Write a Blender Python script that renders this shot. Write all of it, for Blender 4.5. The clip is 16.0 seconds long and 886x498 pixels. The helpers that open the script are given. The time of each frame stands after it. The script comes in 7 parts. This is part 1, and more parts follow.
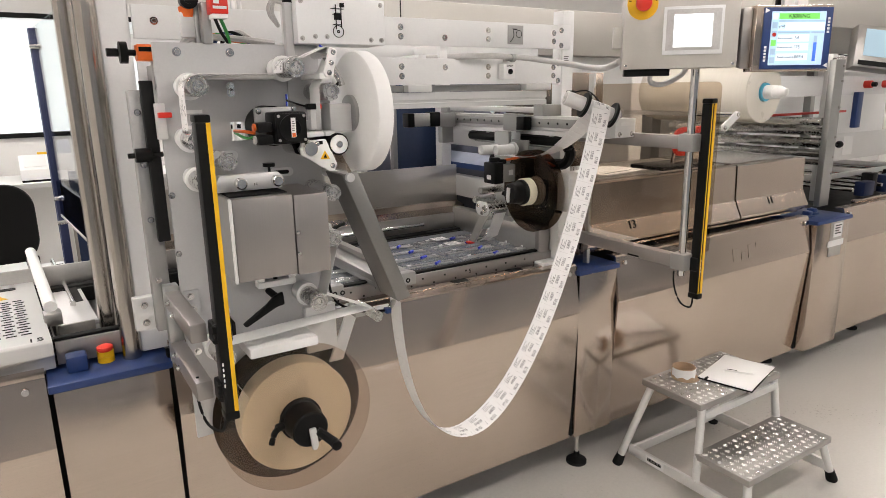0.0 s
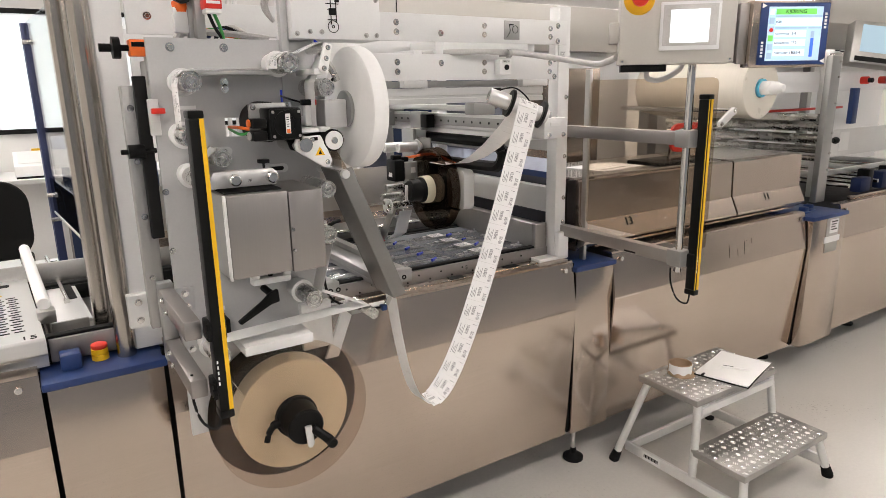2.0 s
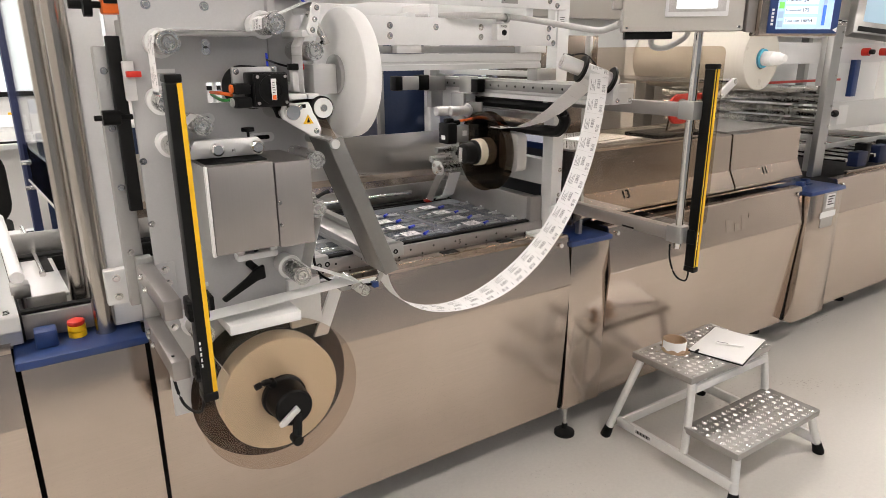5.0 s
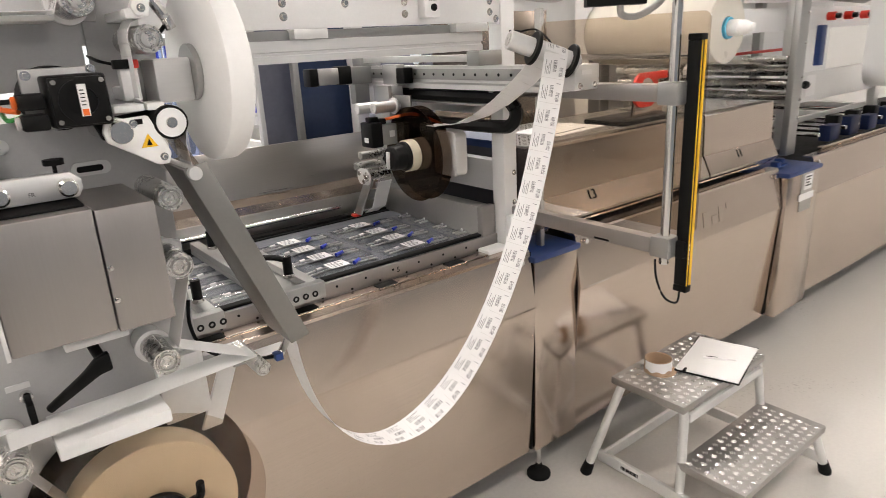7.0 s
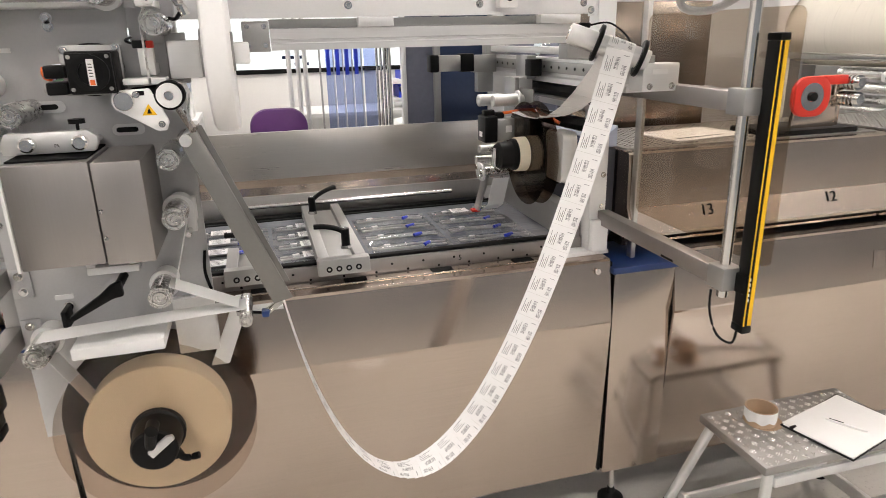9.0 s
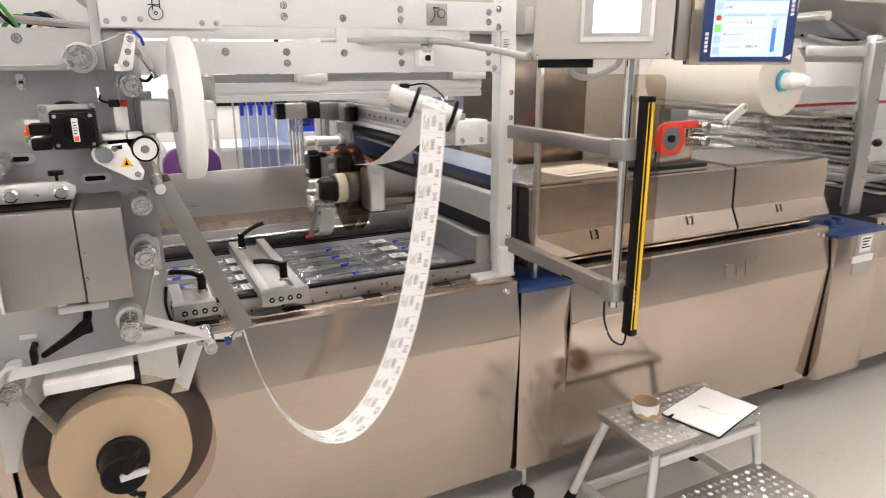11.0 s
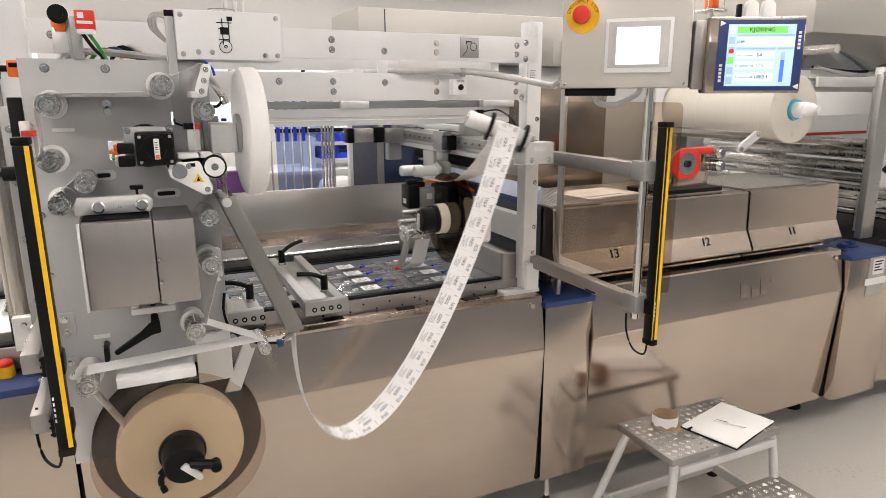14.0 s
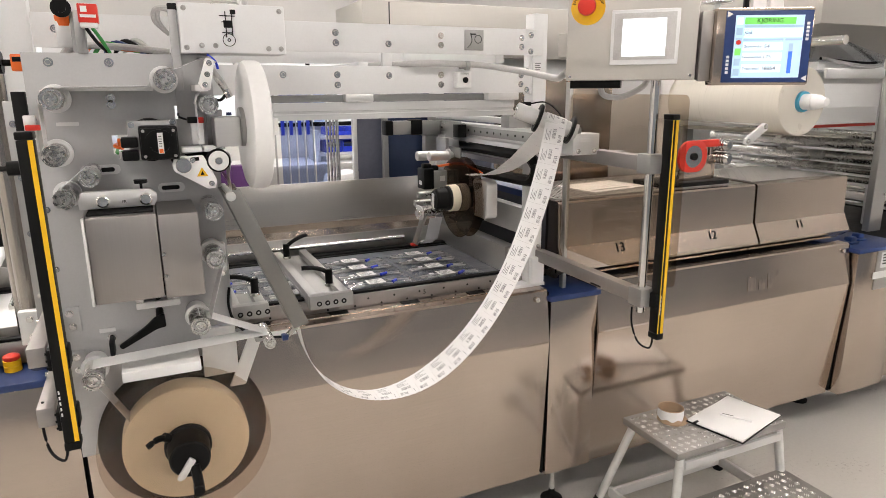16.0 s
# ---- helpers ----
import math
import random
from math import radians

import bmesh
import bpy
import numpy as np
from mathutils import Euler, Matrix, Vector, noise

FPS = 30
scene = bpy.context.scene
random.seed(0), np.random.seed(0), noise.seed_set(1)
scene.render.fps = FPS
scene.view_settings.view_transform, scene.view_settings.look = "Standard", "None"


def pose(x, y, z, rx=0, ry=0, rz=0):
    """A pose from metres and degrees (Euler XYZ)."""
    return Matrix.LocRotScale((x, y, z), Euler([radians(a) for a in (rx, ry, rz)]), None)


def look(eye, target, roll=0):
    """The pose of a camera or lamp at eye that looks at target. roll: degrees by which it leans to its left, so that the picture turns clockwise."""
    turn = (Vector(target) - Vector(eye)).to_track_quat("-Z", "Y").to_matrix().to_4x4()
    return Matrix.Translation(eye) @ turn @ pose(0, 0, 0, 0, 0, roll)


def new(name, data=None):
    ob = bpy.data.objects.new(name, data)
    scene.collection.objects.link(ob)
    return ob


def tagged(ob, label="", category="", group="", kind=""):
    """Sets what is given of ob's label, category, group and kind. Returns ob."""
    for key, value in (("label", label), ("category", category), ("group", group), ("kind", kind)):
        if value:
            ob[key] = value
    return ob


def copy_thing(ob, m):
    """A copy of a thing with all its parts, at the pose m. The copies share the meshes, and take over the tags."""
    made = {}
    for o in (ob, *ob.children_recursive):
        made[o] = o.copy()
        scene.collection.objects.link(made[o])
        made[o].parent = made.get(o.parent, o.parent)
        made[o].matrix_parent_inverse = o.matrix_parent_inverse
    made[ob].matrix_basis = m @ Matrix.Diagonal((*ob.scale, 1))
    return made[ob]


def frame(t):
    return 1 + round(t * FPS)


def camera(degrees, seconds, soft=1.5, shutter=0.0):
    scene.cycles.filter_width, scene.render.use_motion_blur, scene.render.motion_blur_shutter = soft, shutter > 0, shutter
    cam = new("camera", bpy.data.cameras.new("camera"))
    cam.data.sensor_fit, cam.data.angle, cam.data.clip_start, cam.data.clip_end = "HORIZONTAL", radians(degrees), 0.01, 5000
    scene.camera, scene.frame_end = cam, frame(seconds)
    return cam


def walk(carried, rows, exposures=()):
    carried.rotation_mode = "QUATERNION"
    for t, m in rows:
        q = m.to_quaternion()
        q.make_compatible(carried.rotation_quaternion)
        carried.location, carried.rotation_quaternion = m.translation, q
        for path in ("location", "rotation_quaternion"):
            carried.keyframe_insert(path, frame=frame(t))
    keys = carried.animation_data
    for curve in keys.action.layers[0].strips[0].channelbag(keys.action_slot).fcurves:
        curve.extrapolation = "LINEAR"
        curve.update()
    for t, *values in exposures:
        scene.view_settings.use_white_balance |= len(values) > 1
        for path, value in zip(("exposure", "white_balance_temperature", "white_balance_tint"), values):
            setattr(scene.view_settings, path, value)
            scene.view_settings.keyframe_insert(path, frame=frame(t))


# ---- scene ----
cam = camera(68.7, 16.0, soft=0.7, shutter=0.4)
PATH = [
    (0, (0.238, 0.277, 1.587), (1.274, 1.921, 1.112), -1.0),
    (0.5, (0.235, 0.285, 1.584), (1.274, 1.927, 1.109), -1.3),
    (1, (0.238, 0.282, 1.586), (1.273, 1.926, 1.109), -1.1),
    (1.5, (0.236, 0.287, 1.585), (1.281, 1.924, 1.107), -1.1),
    (2, (0.244, 0.282, 1.586), (1.286, 1.918, 1.1), -1.0),
    (2.5, (0.241, 0.285, 1.583), (1.284, 1.921, 1.098), -1.3),
    (3, (0.24, 0.285, 1.583), (1.282, 1.92, 1.094), -1.1),
    (5.5, (0.302, 0.417, 1.581), (1.379, 1.995, 0.988), -0.1),
    (6, (0.371, 0.559, 1.579), (1.55, 2.059, 0.979), -2.0),
    (6.5, (0.44, 0.65, 1.58), (1.662, 2.105, 0.954), -2.8),
    (7, (0.573, 0.686, 1.565), (1.733, 2.195, 0.952), -3.1),
    (7.5, (0.714, 0.701, 1.554), (1.709, 2.312, 0.91), -3.8),
    (8, (0.849, 0.728, 1.534), (1.723, 2.413, 0.903), -2.3),
    (8.5, (0.98, 0.631, 1.558), (1.595, 2.419, 0.906), -1.9),
    (8.7, (1.024, 0.551, 1.553), (1.534, 2.379, 0.924), -1.3),
    (10.8, (0.844, 0.289, 1.63), (1.582, 2.057, 1.056), -0.3),
    (11, (0.83, 0.295, 1.627), (1.677, 2.022, 1.08), -0.3),
    (11.5, (0.797, 0.254, 1.628), (1.684, 1.973, 1.119), 0.6),
    (12, (0.763, 0.217, 1.632), (1.645, 1.951, 1.168), 1.0),
    (12.5, (0.744, 0.201, 1.626), (1.615, 1.947, 1.186), 1.0),
    (13, (0.735, 0.181, 1.62), (1.561, 1.941, 1.149), -0.8),
    (13.5, (0.723, 0.188, 1.62), (1.524, 1.959, 1.147), -0.6),
    (14, (0.719, 0.192, 1.621), (1.538, 1.957, 1.16), -0.2),
    (14.5, (0.722, 0.189, 1.62), (1.539, 1.953, 1.149), -0.3),
    (15, (0.722, 0.193, 1.619), (1.537, 1.955, 1.137), -0.4),
    (15.5, (0.722, 0.193, 1.615), (1.528, 1.96, 1.135), -0.3),
    (16, (0.723, 0.196, 1.62), (1.525, 1.964, 1.14), -0.4),
]
walk(cam, [(t, look(eye, target, roll)) for t, eye, target, roll in PATH], [(0, -0.10), (3, -0.08), (5.5, 0.02), (6.5, 0.06), (8.5, 0.06), (10.8, 0.20), (11.2, 0.20), (12, 0.16), (12.5, 0.08), (13, -0.04), (16, -0.04)])

# ---- light: a bright room with ceiling panels ----
world = bpy.data.worlds.new("world")
scene.world = world
world.use_nodes = True
world.node_tree.nodes["Background"].inputs[0].default_value = (0.9, 0.95, 1.0, 1)
world.node_tree.nodes["Background"].inputs[1].default_value = 0.25
scene.view_settings.exposure = 0.0


# ---- materials ----
def nodes(name):
    m = bpy.data.materials.new(name)
    m.use_nodes = True
    t = m.node_tree
    return m, t, t.nodes["Principled BSDF"]


def node(t, kind, **inputs):
    n = t.nodes.new(kind)
    for k, v in inputs.items():
        n.inputs[k].default_value = v
    return n


def surface(name, color, rough=0.5, metal=0.0, grain=(40, 40, 40), vary=0.12, bump=0.02, rvary=0.12, spots=6.0, coat=0.0, rand=0.0):
    """A surface with fine grain, larger blotches of tone and relief."""
    m, t, b = nodes(name)
    tc = t.nodes.new("ShaderNodeTexCoord")
    mp = t.nodes.new("ShaderNodeMapping")
    mp.inputs["Scale"].default_value = grain
    t.links.new(tc.outputs["Object"], mp.inputs["Vector"])
    fine = node(t, "ShaderNodeTexNoise", Scale=1.0, Detail=4.0, Roughness=0.6)
    t.links.new(mp.outputs[0], fine.inputs["Vector"])
    big = node(t, "ShaderNodeTexNoise", Scale=spots, Detail=3.0)
    t.links.new(tc.outputs["Object"], big.inputs["Vector"])
    add = t.nodes.new("ShaderNodeMath")
    add.operation = "ADD"
    t.links.new(fine.outputs[0], add.inputs[0])
    t.links.new(big.outputs[0], add.inputs[1])
    last = add
    if rand:
        oi = t.nodes.new("ShaderNodeObjectInfo")
        mul = node(t, "ShaderNodeMath")
        mul.operation = "MULTIPLY_ADD"
        mul.inputs[1].default_value = rand
        t.links.new(oi.outputs["Random"], mul.inputs[0])
        t.links.new(add.outputs[0], mul.inputs[2])
        last = mul
    ramp = t.nodes.new("ShaderNodeMapRange")
    ramp.inputs["From Min"].default_value, ramp.inputs["From Max"].default_value = 0.6, 1.4
    ramp.inputs["To Min"].default_value, ramp.inputs["To Max"].default_value = 1 - vary, 1 + vary
    t.links.new(last.outputs[0], ramp.inputs["Value"])
    mix = t.nodes.new("ShaderNodeVectorMath")
    mix.operation = "SCALE"
    mix.inputs[0].default_value = color
    t.links.new(ramp.outputs[0], mix.inputs["Scale"])
    t.links.new(mix.outputs[0], b.inputs["Base Color"])
    rr = t.nodes.new("ShaderNodeMapRange")
    rr.inputs["From Min"].default_value, rr.inputs["From Max"].default_value = 0.6, 1.4
    rr.inputs["To Min"].default_value, rr.inputs["To Max"].default_value = max(rough - rvary, 0.02), min(rough + rvary, 1)
    t.links.new(add.outputs[0], rr.inputs["Value"])
    t.links.new(rr.outputs[0], b.inputs["Roughness"])
    b.inputs["Metallic"].default_value = metal
    b.inputs["Coat Weight"].default_value = coat
    if bump:
        bp = node(t, "ShaderNodeBump", Strength=bump, Distance=0.002)
        t.links.new(fine.outputs[0], bp.inputs["Height"])
        t.links.new(bp.outputs[0], b.inputs["Normal"])
    return m


def clear(name, tint, gloss=0.08, rough=0.03):
    """A thin clear sheet: tinted see-through with a glossy skin."""
    m, t, b = nodes(name)
    t.nodes.remove(b)
    tr = node(t, "ShaderNodeBsdfTransparent", Color=(*tint, 1))
    gl = node(t, "ShaderNodeBsdfGlossy", Roughness=rough)
    fr = node(t, "ShaderNodeLayerWeight", Blend=0.5)
    power = t.nodes.new("ShaderNodeMath")
    power.operation = "POWER"
    power.inputs[1].default_value = 5.0
    t.links.new(fr.outputs["Facing"], power.inputs[0])
    mul = t.nodes.new("ShaderNodeMath")
    mul.operation = "MULTIPLY_ADD"
    mul.inputs[1].default_value, mul.inputs[2].default_value = 0.6, 0.02 + gloss * 0.3
    t.links.new(power.outputs[0], mul.inputs[0])
    mx = t.nodes.new("ShaderNodeMixShader")
    t.links.new(mul.outputs[0], mx.inputs[0])
    t.links.new(tr.outputs[0], mx.inputs[1])
    t.links.new(gl.outputs[0], mx.inputs[2])
    t.links.new(mx.outputs[0], t.nodes["Material Output"].inputs[0])
    return m


def glow(name, color, strength):
    m, t, b = nodes(name)
    b.inputs["Base Color"].default_value = (*color, 1)
    b.inputs["Emission Color"].default_value = (*color, 1)
    b.inputs["Emission Strength"].default_value = strength
    return m


# Slow tone changes put the panels' soft sheen blotches into the steel colour.
STEEL = surface("brushed_steel", (0.575, 0.490, 0.425), 0.18, 1.0, (3, 3, 520), 0.09, 0.0, 0.06, 2.4)
STEEL_V = surface("brushed_steel_upright", (0.46, 0.425, 0.385), 0.22, 1.0, (150, 150, 2), 0.04, 0.0, 0.04, 2.0)
STEEL_B = surface("satin_back_steel", (0.60, 0.57, 0.53), 0.29, 1.0, (4, 4, 420), 0.05, 0.0, 0.025, 2.5)
STEEL_DULL = surface("dull_steel", (0.50, 0.49, 0.47), 0.38, 1.0, (120, 120, 120), 0.08, 0.04, 0.1, 5.0)
SATIN = surface("satin_roller_steel", (0.66, 0.65, 0.63), 0.27, 1.0, (120, 120, 120), 0.05, 0.0, 0.05, 8.0)
CHROME = surface("polished_steel", (0.75, 0.74, 0.72), 0.14, 1.0, (200, 200, 200), 0.04, 0.0, 0.05, 8.0)
ALU = surface("anodised_aluminium", (0.40, 0.40, 0.39), 0.40, 0.75, (160, 160, 160), 0.05, 0.03, 0.08, 5.0)
ALU_L = surface("pale_aluminium", (0.74, 0.74, 0.73), 0.36, 0.55, (10, 200, 200), 0.04, 0.02, 0.08, 5.0)
PLATE = surface("grey_coated_plate", (0.53, 0.53, 0.53), 0.42, 0.25, (220, 220, 220), 0.05, 0.03, 0.08, 2.5)
PAINT = surface("pale_grey_paint", (0.79, 0.795, 0.795), 0.45, 0.0, (180, 180, 180), 0.03, 0.03, 0.08, 3.0)
PAINT_W = surface("white_paint", (0.84, 0.84, 0.83), 0.45, 0.0, (120, 120, 120), 0.03, 0.02, 0.08, 2.0)
BEIGE = surface("warm_grey_enamel", (0.55, 0.53, 0.49), 0.35, 0.2, (160, 160, 160), 0.03, 0.02, 0.06, 3.0)
WHITE = surface("white_plastic", (0.86, 0.86, 0.85), 0.42, 0.0, (90, 90, 90), 0.03, 0.02, 0.08, 5.0)
BLACK = surface("black_plastic", (0.006, 0.006, 0.006), 0.42, 0.0, (200, 200, 200), 0.25, 0.05, 0.1, 12.0)
RUBBER = surface("black_rubber", (0.008, 0.008, 0.008), 0.75, 0.0, (150, 150, 150), 0.25, 0.08, 0.1, 12.0)
ARM = surface("dark_grey_anodised", (0.24, 0.235, 0.225), 0.40, 0.7, (160, 160, 160), 0.06, 0.03, 0.08, 4.0)
HOUSING = surface("satin_steel", (0.37, 0.35, 0.335), 0.42, 0.9, (300, 300, 6), 0.05, 0.02, 0.06, 3.0)
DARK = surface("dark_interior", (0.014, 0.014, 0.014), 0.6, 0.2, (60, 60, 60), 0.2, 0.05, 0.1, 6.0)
BLUE = surface("dark_blue_plastic", (0.018, 0.045, 0.16), 0.38, 0.0, (120, 120, 120), 0.1, 0.03, 0.1, 8.0)
BINBLUE = surface("bright_blue_plastic", (0.02, 0.05, 0.6), 0.35, 0.0, (80, 80, 80), 0.1, 0.02, 0.1, 8.0)
YELLOW = surface("yellow_plastic", (0.85, 0.50, 0.01), 0.45, 0.0, (120, 120, 120), 0.05, 0.02, 0.1, 8.0)
RED = surface("red_plastic", (0.70, 0.035, 0.02), 0.38, 0.0, (120, 120, 120), 0.06, 0.02, 0.1, 8.0)
ORANGE = surface("orange_plastic", (0.85, 0.16, 0.02), 0.42, 0.0, (120, 120, 120), 0.06, 0.02, 0.1, 8.0)
TAN = surface("tan_paper_roll", (0.93, 0.86, 0.68), 0.62, 0.0, (6, 500, 500), 0.08, 0.05, 0.1, 4.0)
CARD = surface("cardboard", (0.42, 0.30, 0.20), 0.8, 0.0, (160, 160, 160), 0.1, 0.08, 0.08, 8.0)
PAPER = surface("white_paper", (0.80, 0.80, 0.79), 0.7, 0.0, (200, 200, 200), 0.02, 0.02, 0.05, 10.0)
PEARL = surface("milky_film_roll", (0.72, 0.68, 0.60), 0.33, 0.0, (4, 120, 4), 0.04, 0.02, 0.1, 3.0, coat=0.3)
FLOOR_M = surface("grey_floor_coating", (0.54, 0.52, 0.485), 0.34, 0.0, (70, 70, 70), 0.07, 0.05, 0.1, 1.3)
WALL_G = surface("blue_grey_reflection_wall", (0.20, 0.225, 0.255), 0.6, 0.0, (60, 60, 60), 0.05, 0.03, 0.05, 1.0)
WALL_M = surface("white_wall", (0.74, 0.73, 0.71), 0.7, 0.0, (60, 60, 60), 0.03, 0.03, 0.05, 1.0)
CABLE_G = surface("grey_braided_cable", (0.55, 0.54, 0.53), 0.55, 0.1, (300, 300, 300), 0.2, 0.15, 0.1, 10.0)
TREAD = surface("aluminium_tread_plate", (0.40, 0.39, 0.37), 0.42, 0.85, (160, 160, 160), 0.06, 0.03, 0.05, 5.0)
# Raised ribs get a paler, smoother tone than the plate.
TREAD_HI = surface("pale_tread_ridges", (0.75, 0.74, 0.72), 0.28, 0.9, (120, 120, 120), 0.1, 0.04, 0.1, 9.0)
GREEN = surface("green_cable", (0.04, 0.30, 0.06), 0.45, 0.0)
PURPLE = surface("purple_plastic", (0.11, 0.03, 0.16), 0.5, 0.0)
LCD = glow("lit_screen", (0.95, 0.98, 1.0), 0.75)
LCD2 = glow("pale_blue_screen", (0.50, 0.68, 0.84), 0.38)
LCD_GREEN = glow("green_screen_bar", (0.18, 0.62, 0.12), 0.7)
LCD_BLUE = glow("blue_screen_bar", (0.05, 0.16, 0.62), 0.7)
LCD_GREY = glow("grey_screen_field", (0.30, 0.42, 0.50), 0.7)
GLOW_WHITE = glow("white_glow_field", (0.72, 0.84, 0.92), 0.55)
LAMP = glow("ceiling_lamp_diffuser", (1.0, 0.925, 0.88), 27.0)
GLASS = clear("clear_acrylic", (0.93, 0.95, 0.96))
BLUECLEAR = clear("blue_tinted_strip", (0.62, 0.68, 0.86))
BLUEGLASS = clear("dark_blue_acrylic", (0.07, 0.11, 0.26))
SMOKE = clear("smoked_brown_acrylic", (0.31, 0.255, 0.215), 0.03)
SMOKE_F = clear("faintly_tinted_acrylic", (0.87, 0.825, 0.78), 0.03)
SMOKE_D = clear("dark_smoked_acrylic", (0.83, 0.775, 0.71), 0.03)
NAVYBLUE = surface("dark_blue_profile", (0.03, 0.04, 0.11), 0.35, 0.1)
NAVY = surface("navy_plastic", (0.012, 0.02, 0.06), 0.4, 0.0)
MARK = surface("pale_steel_mark", (0.60, 0.515, 0.45), 0.20, 1.0)
SMOKE_H = clear("dark_brown_smoked_acrylic", (0.45, 0.385, 0.33), 0.04)
FILM = clear("clear_packaging_film", (0.88, 0.90, 0.92), 0.5, 0.10)

for matt in (BLACK, RUBBER, DARK, NAVY):
    matt.node_tree.nodes["Principled BSDF"].inputs["Specular IOR Level"].default_value = 0.16


# ---- mesh helpers ----
def box(x0, y0, z0, x1, y1, z1, bevel=0.0015, bm=None):
    out = bm or bmesh.new()
    tmp = bmesh.new()
    bmesh.ops.create_cube(tmp, size=1.0, matrix=Matrix.LocRotScale(((x0 + x1) / 2, (y0 + y1) / 2, (z0 + z1) / 2), None, (abs(x1 - x0), abs(y1 - y0), abs(z1 - z0))))
    if bevel:
        b = min(bevel, 0.3 * min(abs(x1 - x0), abs(y1 - y0), abs(z1 - z0)))
        bmesh.ops.bevel(tmp, geom=tmp.edges[:], offset=b, segments=2, affect="EDGES", profile=0.5)
    return join(out, tmp)


def join(out, tmp):
    me = bpy.data.meshes.new("tmp")
    tmp.to_mesh(me)
    out.from_mesh(me)
    bpy.data.meshes.remove(me)
    tmp.free()
    return out


def lathe(p0, p1, profile, seg=32, bm=None):
    """Turns (distance along, radius) pairs round the axis from p0 to p1."""
    out = bm or bmesh.new()
    p0, p1 = Vector(p0), Vector(p1)
    q = (p1 - p0).to_track_quat("Z", "Y").to_matrix()
    rings = []
    for d, r in profile:
        c = p0 + q @ Vector((0, 0, d))
        if r < 1e-6:
            rings.append([out.verts.new(c)])
        else:
            rings.append([out.verts.new(c + q @ Vector((r * math.cos(a), r * math.sin(a), 0))) for a in (2 * math.pi * i / seg for i in range(seg))])
    for a, b in zip(rings, rings[1:]):
        for i in range(seg):
            j = (i + 1) % seg
            if len(a) == 1 and len(b) == 1:
                continue
            if len(a) == 1:
                out.faces.new((a[0], b[i], b[j]))
            elif len(b) == 1:
                out.faces.new((a[i], b[0], a[j]))
            else:
                out.faces.new((a[i], b[i], b[j], a[j]))
    return out


def cyl(p0, p1, r, seg=28, bm=None, bevel=0.001):
    n = (Vector(p1) - Vector(p0)).length
    b = min(bevel, r * 0.3, n * 0.3)
    return lathe(p0, p1, [(0, 0), (0, r - b), (b, r), (n - b, r), (n, r - b), (n, 0)], seg, bm)


def ring(p0, p1, r0, r1, seg=40, bm=None):
    n = (Vector(p1) - Vector(p0)).length
    return lathe(p0, p1, [(0, r0), (0, r1), (n, r1), (n, r0), (0, r0)], seg, bm)


def tube(points, r, seg=8, bm=None):
    """A round cable through the points, smoothed."""
    out = bm or bmesh.new()
    p = [Vector(q) for q in points]
    path = []
    for i in range(len(p) - 1):
        a, b, c, d = p[max(i - 1, 0)], p[i], p[i + 1], p[min(i + 2, len(p) - 1)]
        for k in range(6):
            s = k / 6
            path.append(0.5 * (2 * b + (c - a) * s + (2 * a - 5 * b + 4 * c - d) * s * s + (3 * b - a - 3 * c + d) * s ** 3))
    path.append(p[-1])
    last = None
    for i, c in enumerate(path):
        d = (path[min(i + 1, len(path) - 1)] - path[max(i - 1, 0)]).normalized()
        up = Vector((0, 0, 1)) if abs(d.z) < 0.9 else Vector((0, 1, 0))
        u = d.cross(up).normalized()
        v = u.cross(d)
        now = [out.verts.new(c + r * (math.cos(a) * u + math.sin(a) * v)) for a in (2 * math.pi * k / seg for k in range(seg))]
        if last:
            for k in range(seg):
                out.faces.new((last[k], last[(k + 1) % seg], now[(k + 1) % seg], now[k]))
        else:
            out.faces.new(now[::-1])
        last = now
    out.faces.new(last)
    return out


def prism(points, axis, a, b, bm=None, bevel=0.0):
    """A flat outline of (u, v) pairs pushed from a to b along the axis; u, v are the other two axes in order."""
    out = bm or bmesh.new()
    tmp = bmesh.new()

    def at(u, v, w):
        return {"x": (w, u, v), "y": (u, w, v), "z": (u, v, w)}[axis]
    lo = [tmp.verts.new(at(u, v, a)) for u, v in points]
    hi = [tmp.verts.new(at(u, v, b)) for u, v in points]
    tmp.faces.new(lo[::-1])
    tmp.faces.new(hi)
    for i in range(len(points)):
        j = (i + 1) % len(points)
        tmp.faces.new((lo[i], lo[j], hi[j], hi[i]))
    bmesh.ops.recalc_face_normals(tmp, faces=tmp.faces[:])
    if bevel:
        bmesh.ops.bevel(tmp, geom=tmp.edges[:], offset=bevel, segments=2, affect="EDGES", profile=0.5)
    return join(out, tmp)


def rounded(u0, v0, u1, v1, r, n=6):
    pts = []
    for cu, cv, a0 in ((u1 - r, v1 - r, 0), (u0 + r, v1 - r, 90), (u0 + r, v0 + r, 180), (u1 - r, v0 + r, 270)):
        for k in range(n + 1):
            a = radians(a0 + 90 * k / n)
            pts.append((cu + r * math.cos(a), cv + r * math.sin(a)))
    return pts


def hexbolt(p, d, r=0.007, h=0.006, bm=None):
    p, d = Vector(p), Vector(d).normalized()
    out = ring(p - d * 0.0005, p + d * 0.0015, 0.0001, r * 1.5, 18, bm)
    return lathe(p + d * 0.0015, p + d, [(0, 0), (0, r), (h * 0.8, r), (h, r * 0.85), (h, 0)], 6, out)


def thing(name, at, label, category, group="", kind=""):
    ob = new(name)
    ob.empty_display_size = 0.05
    ob.location = at
    ob["origin"] = list(at)
    return tagged(ob, label, category, group, kind)


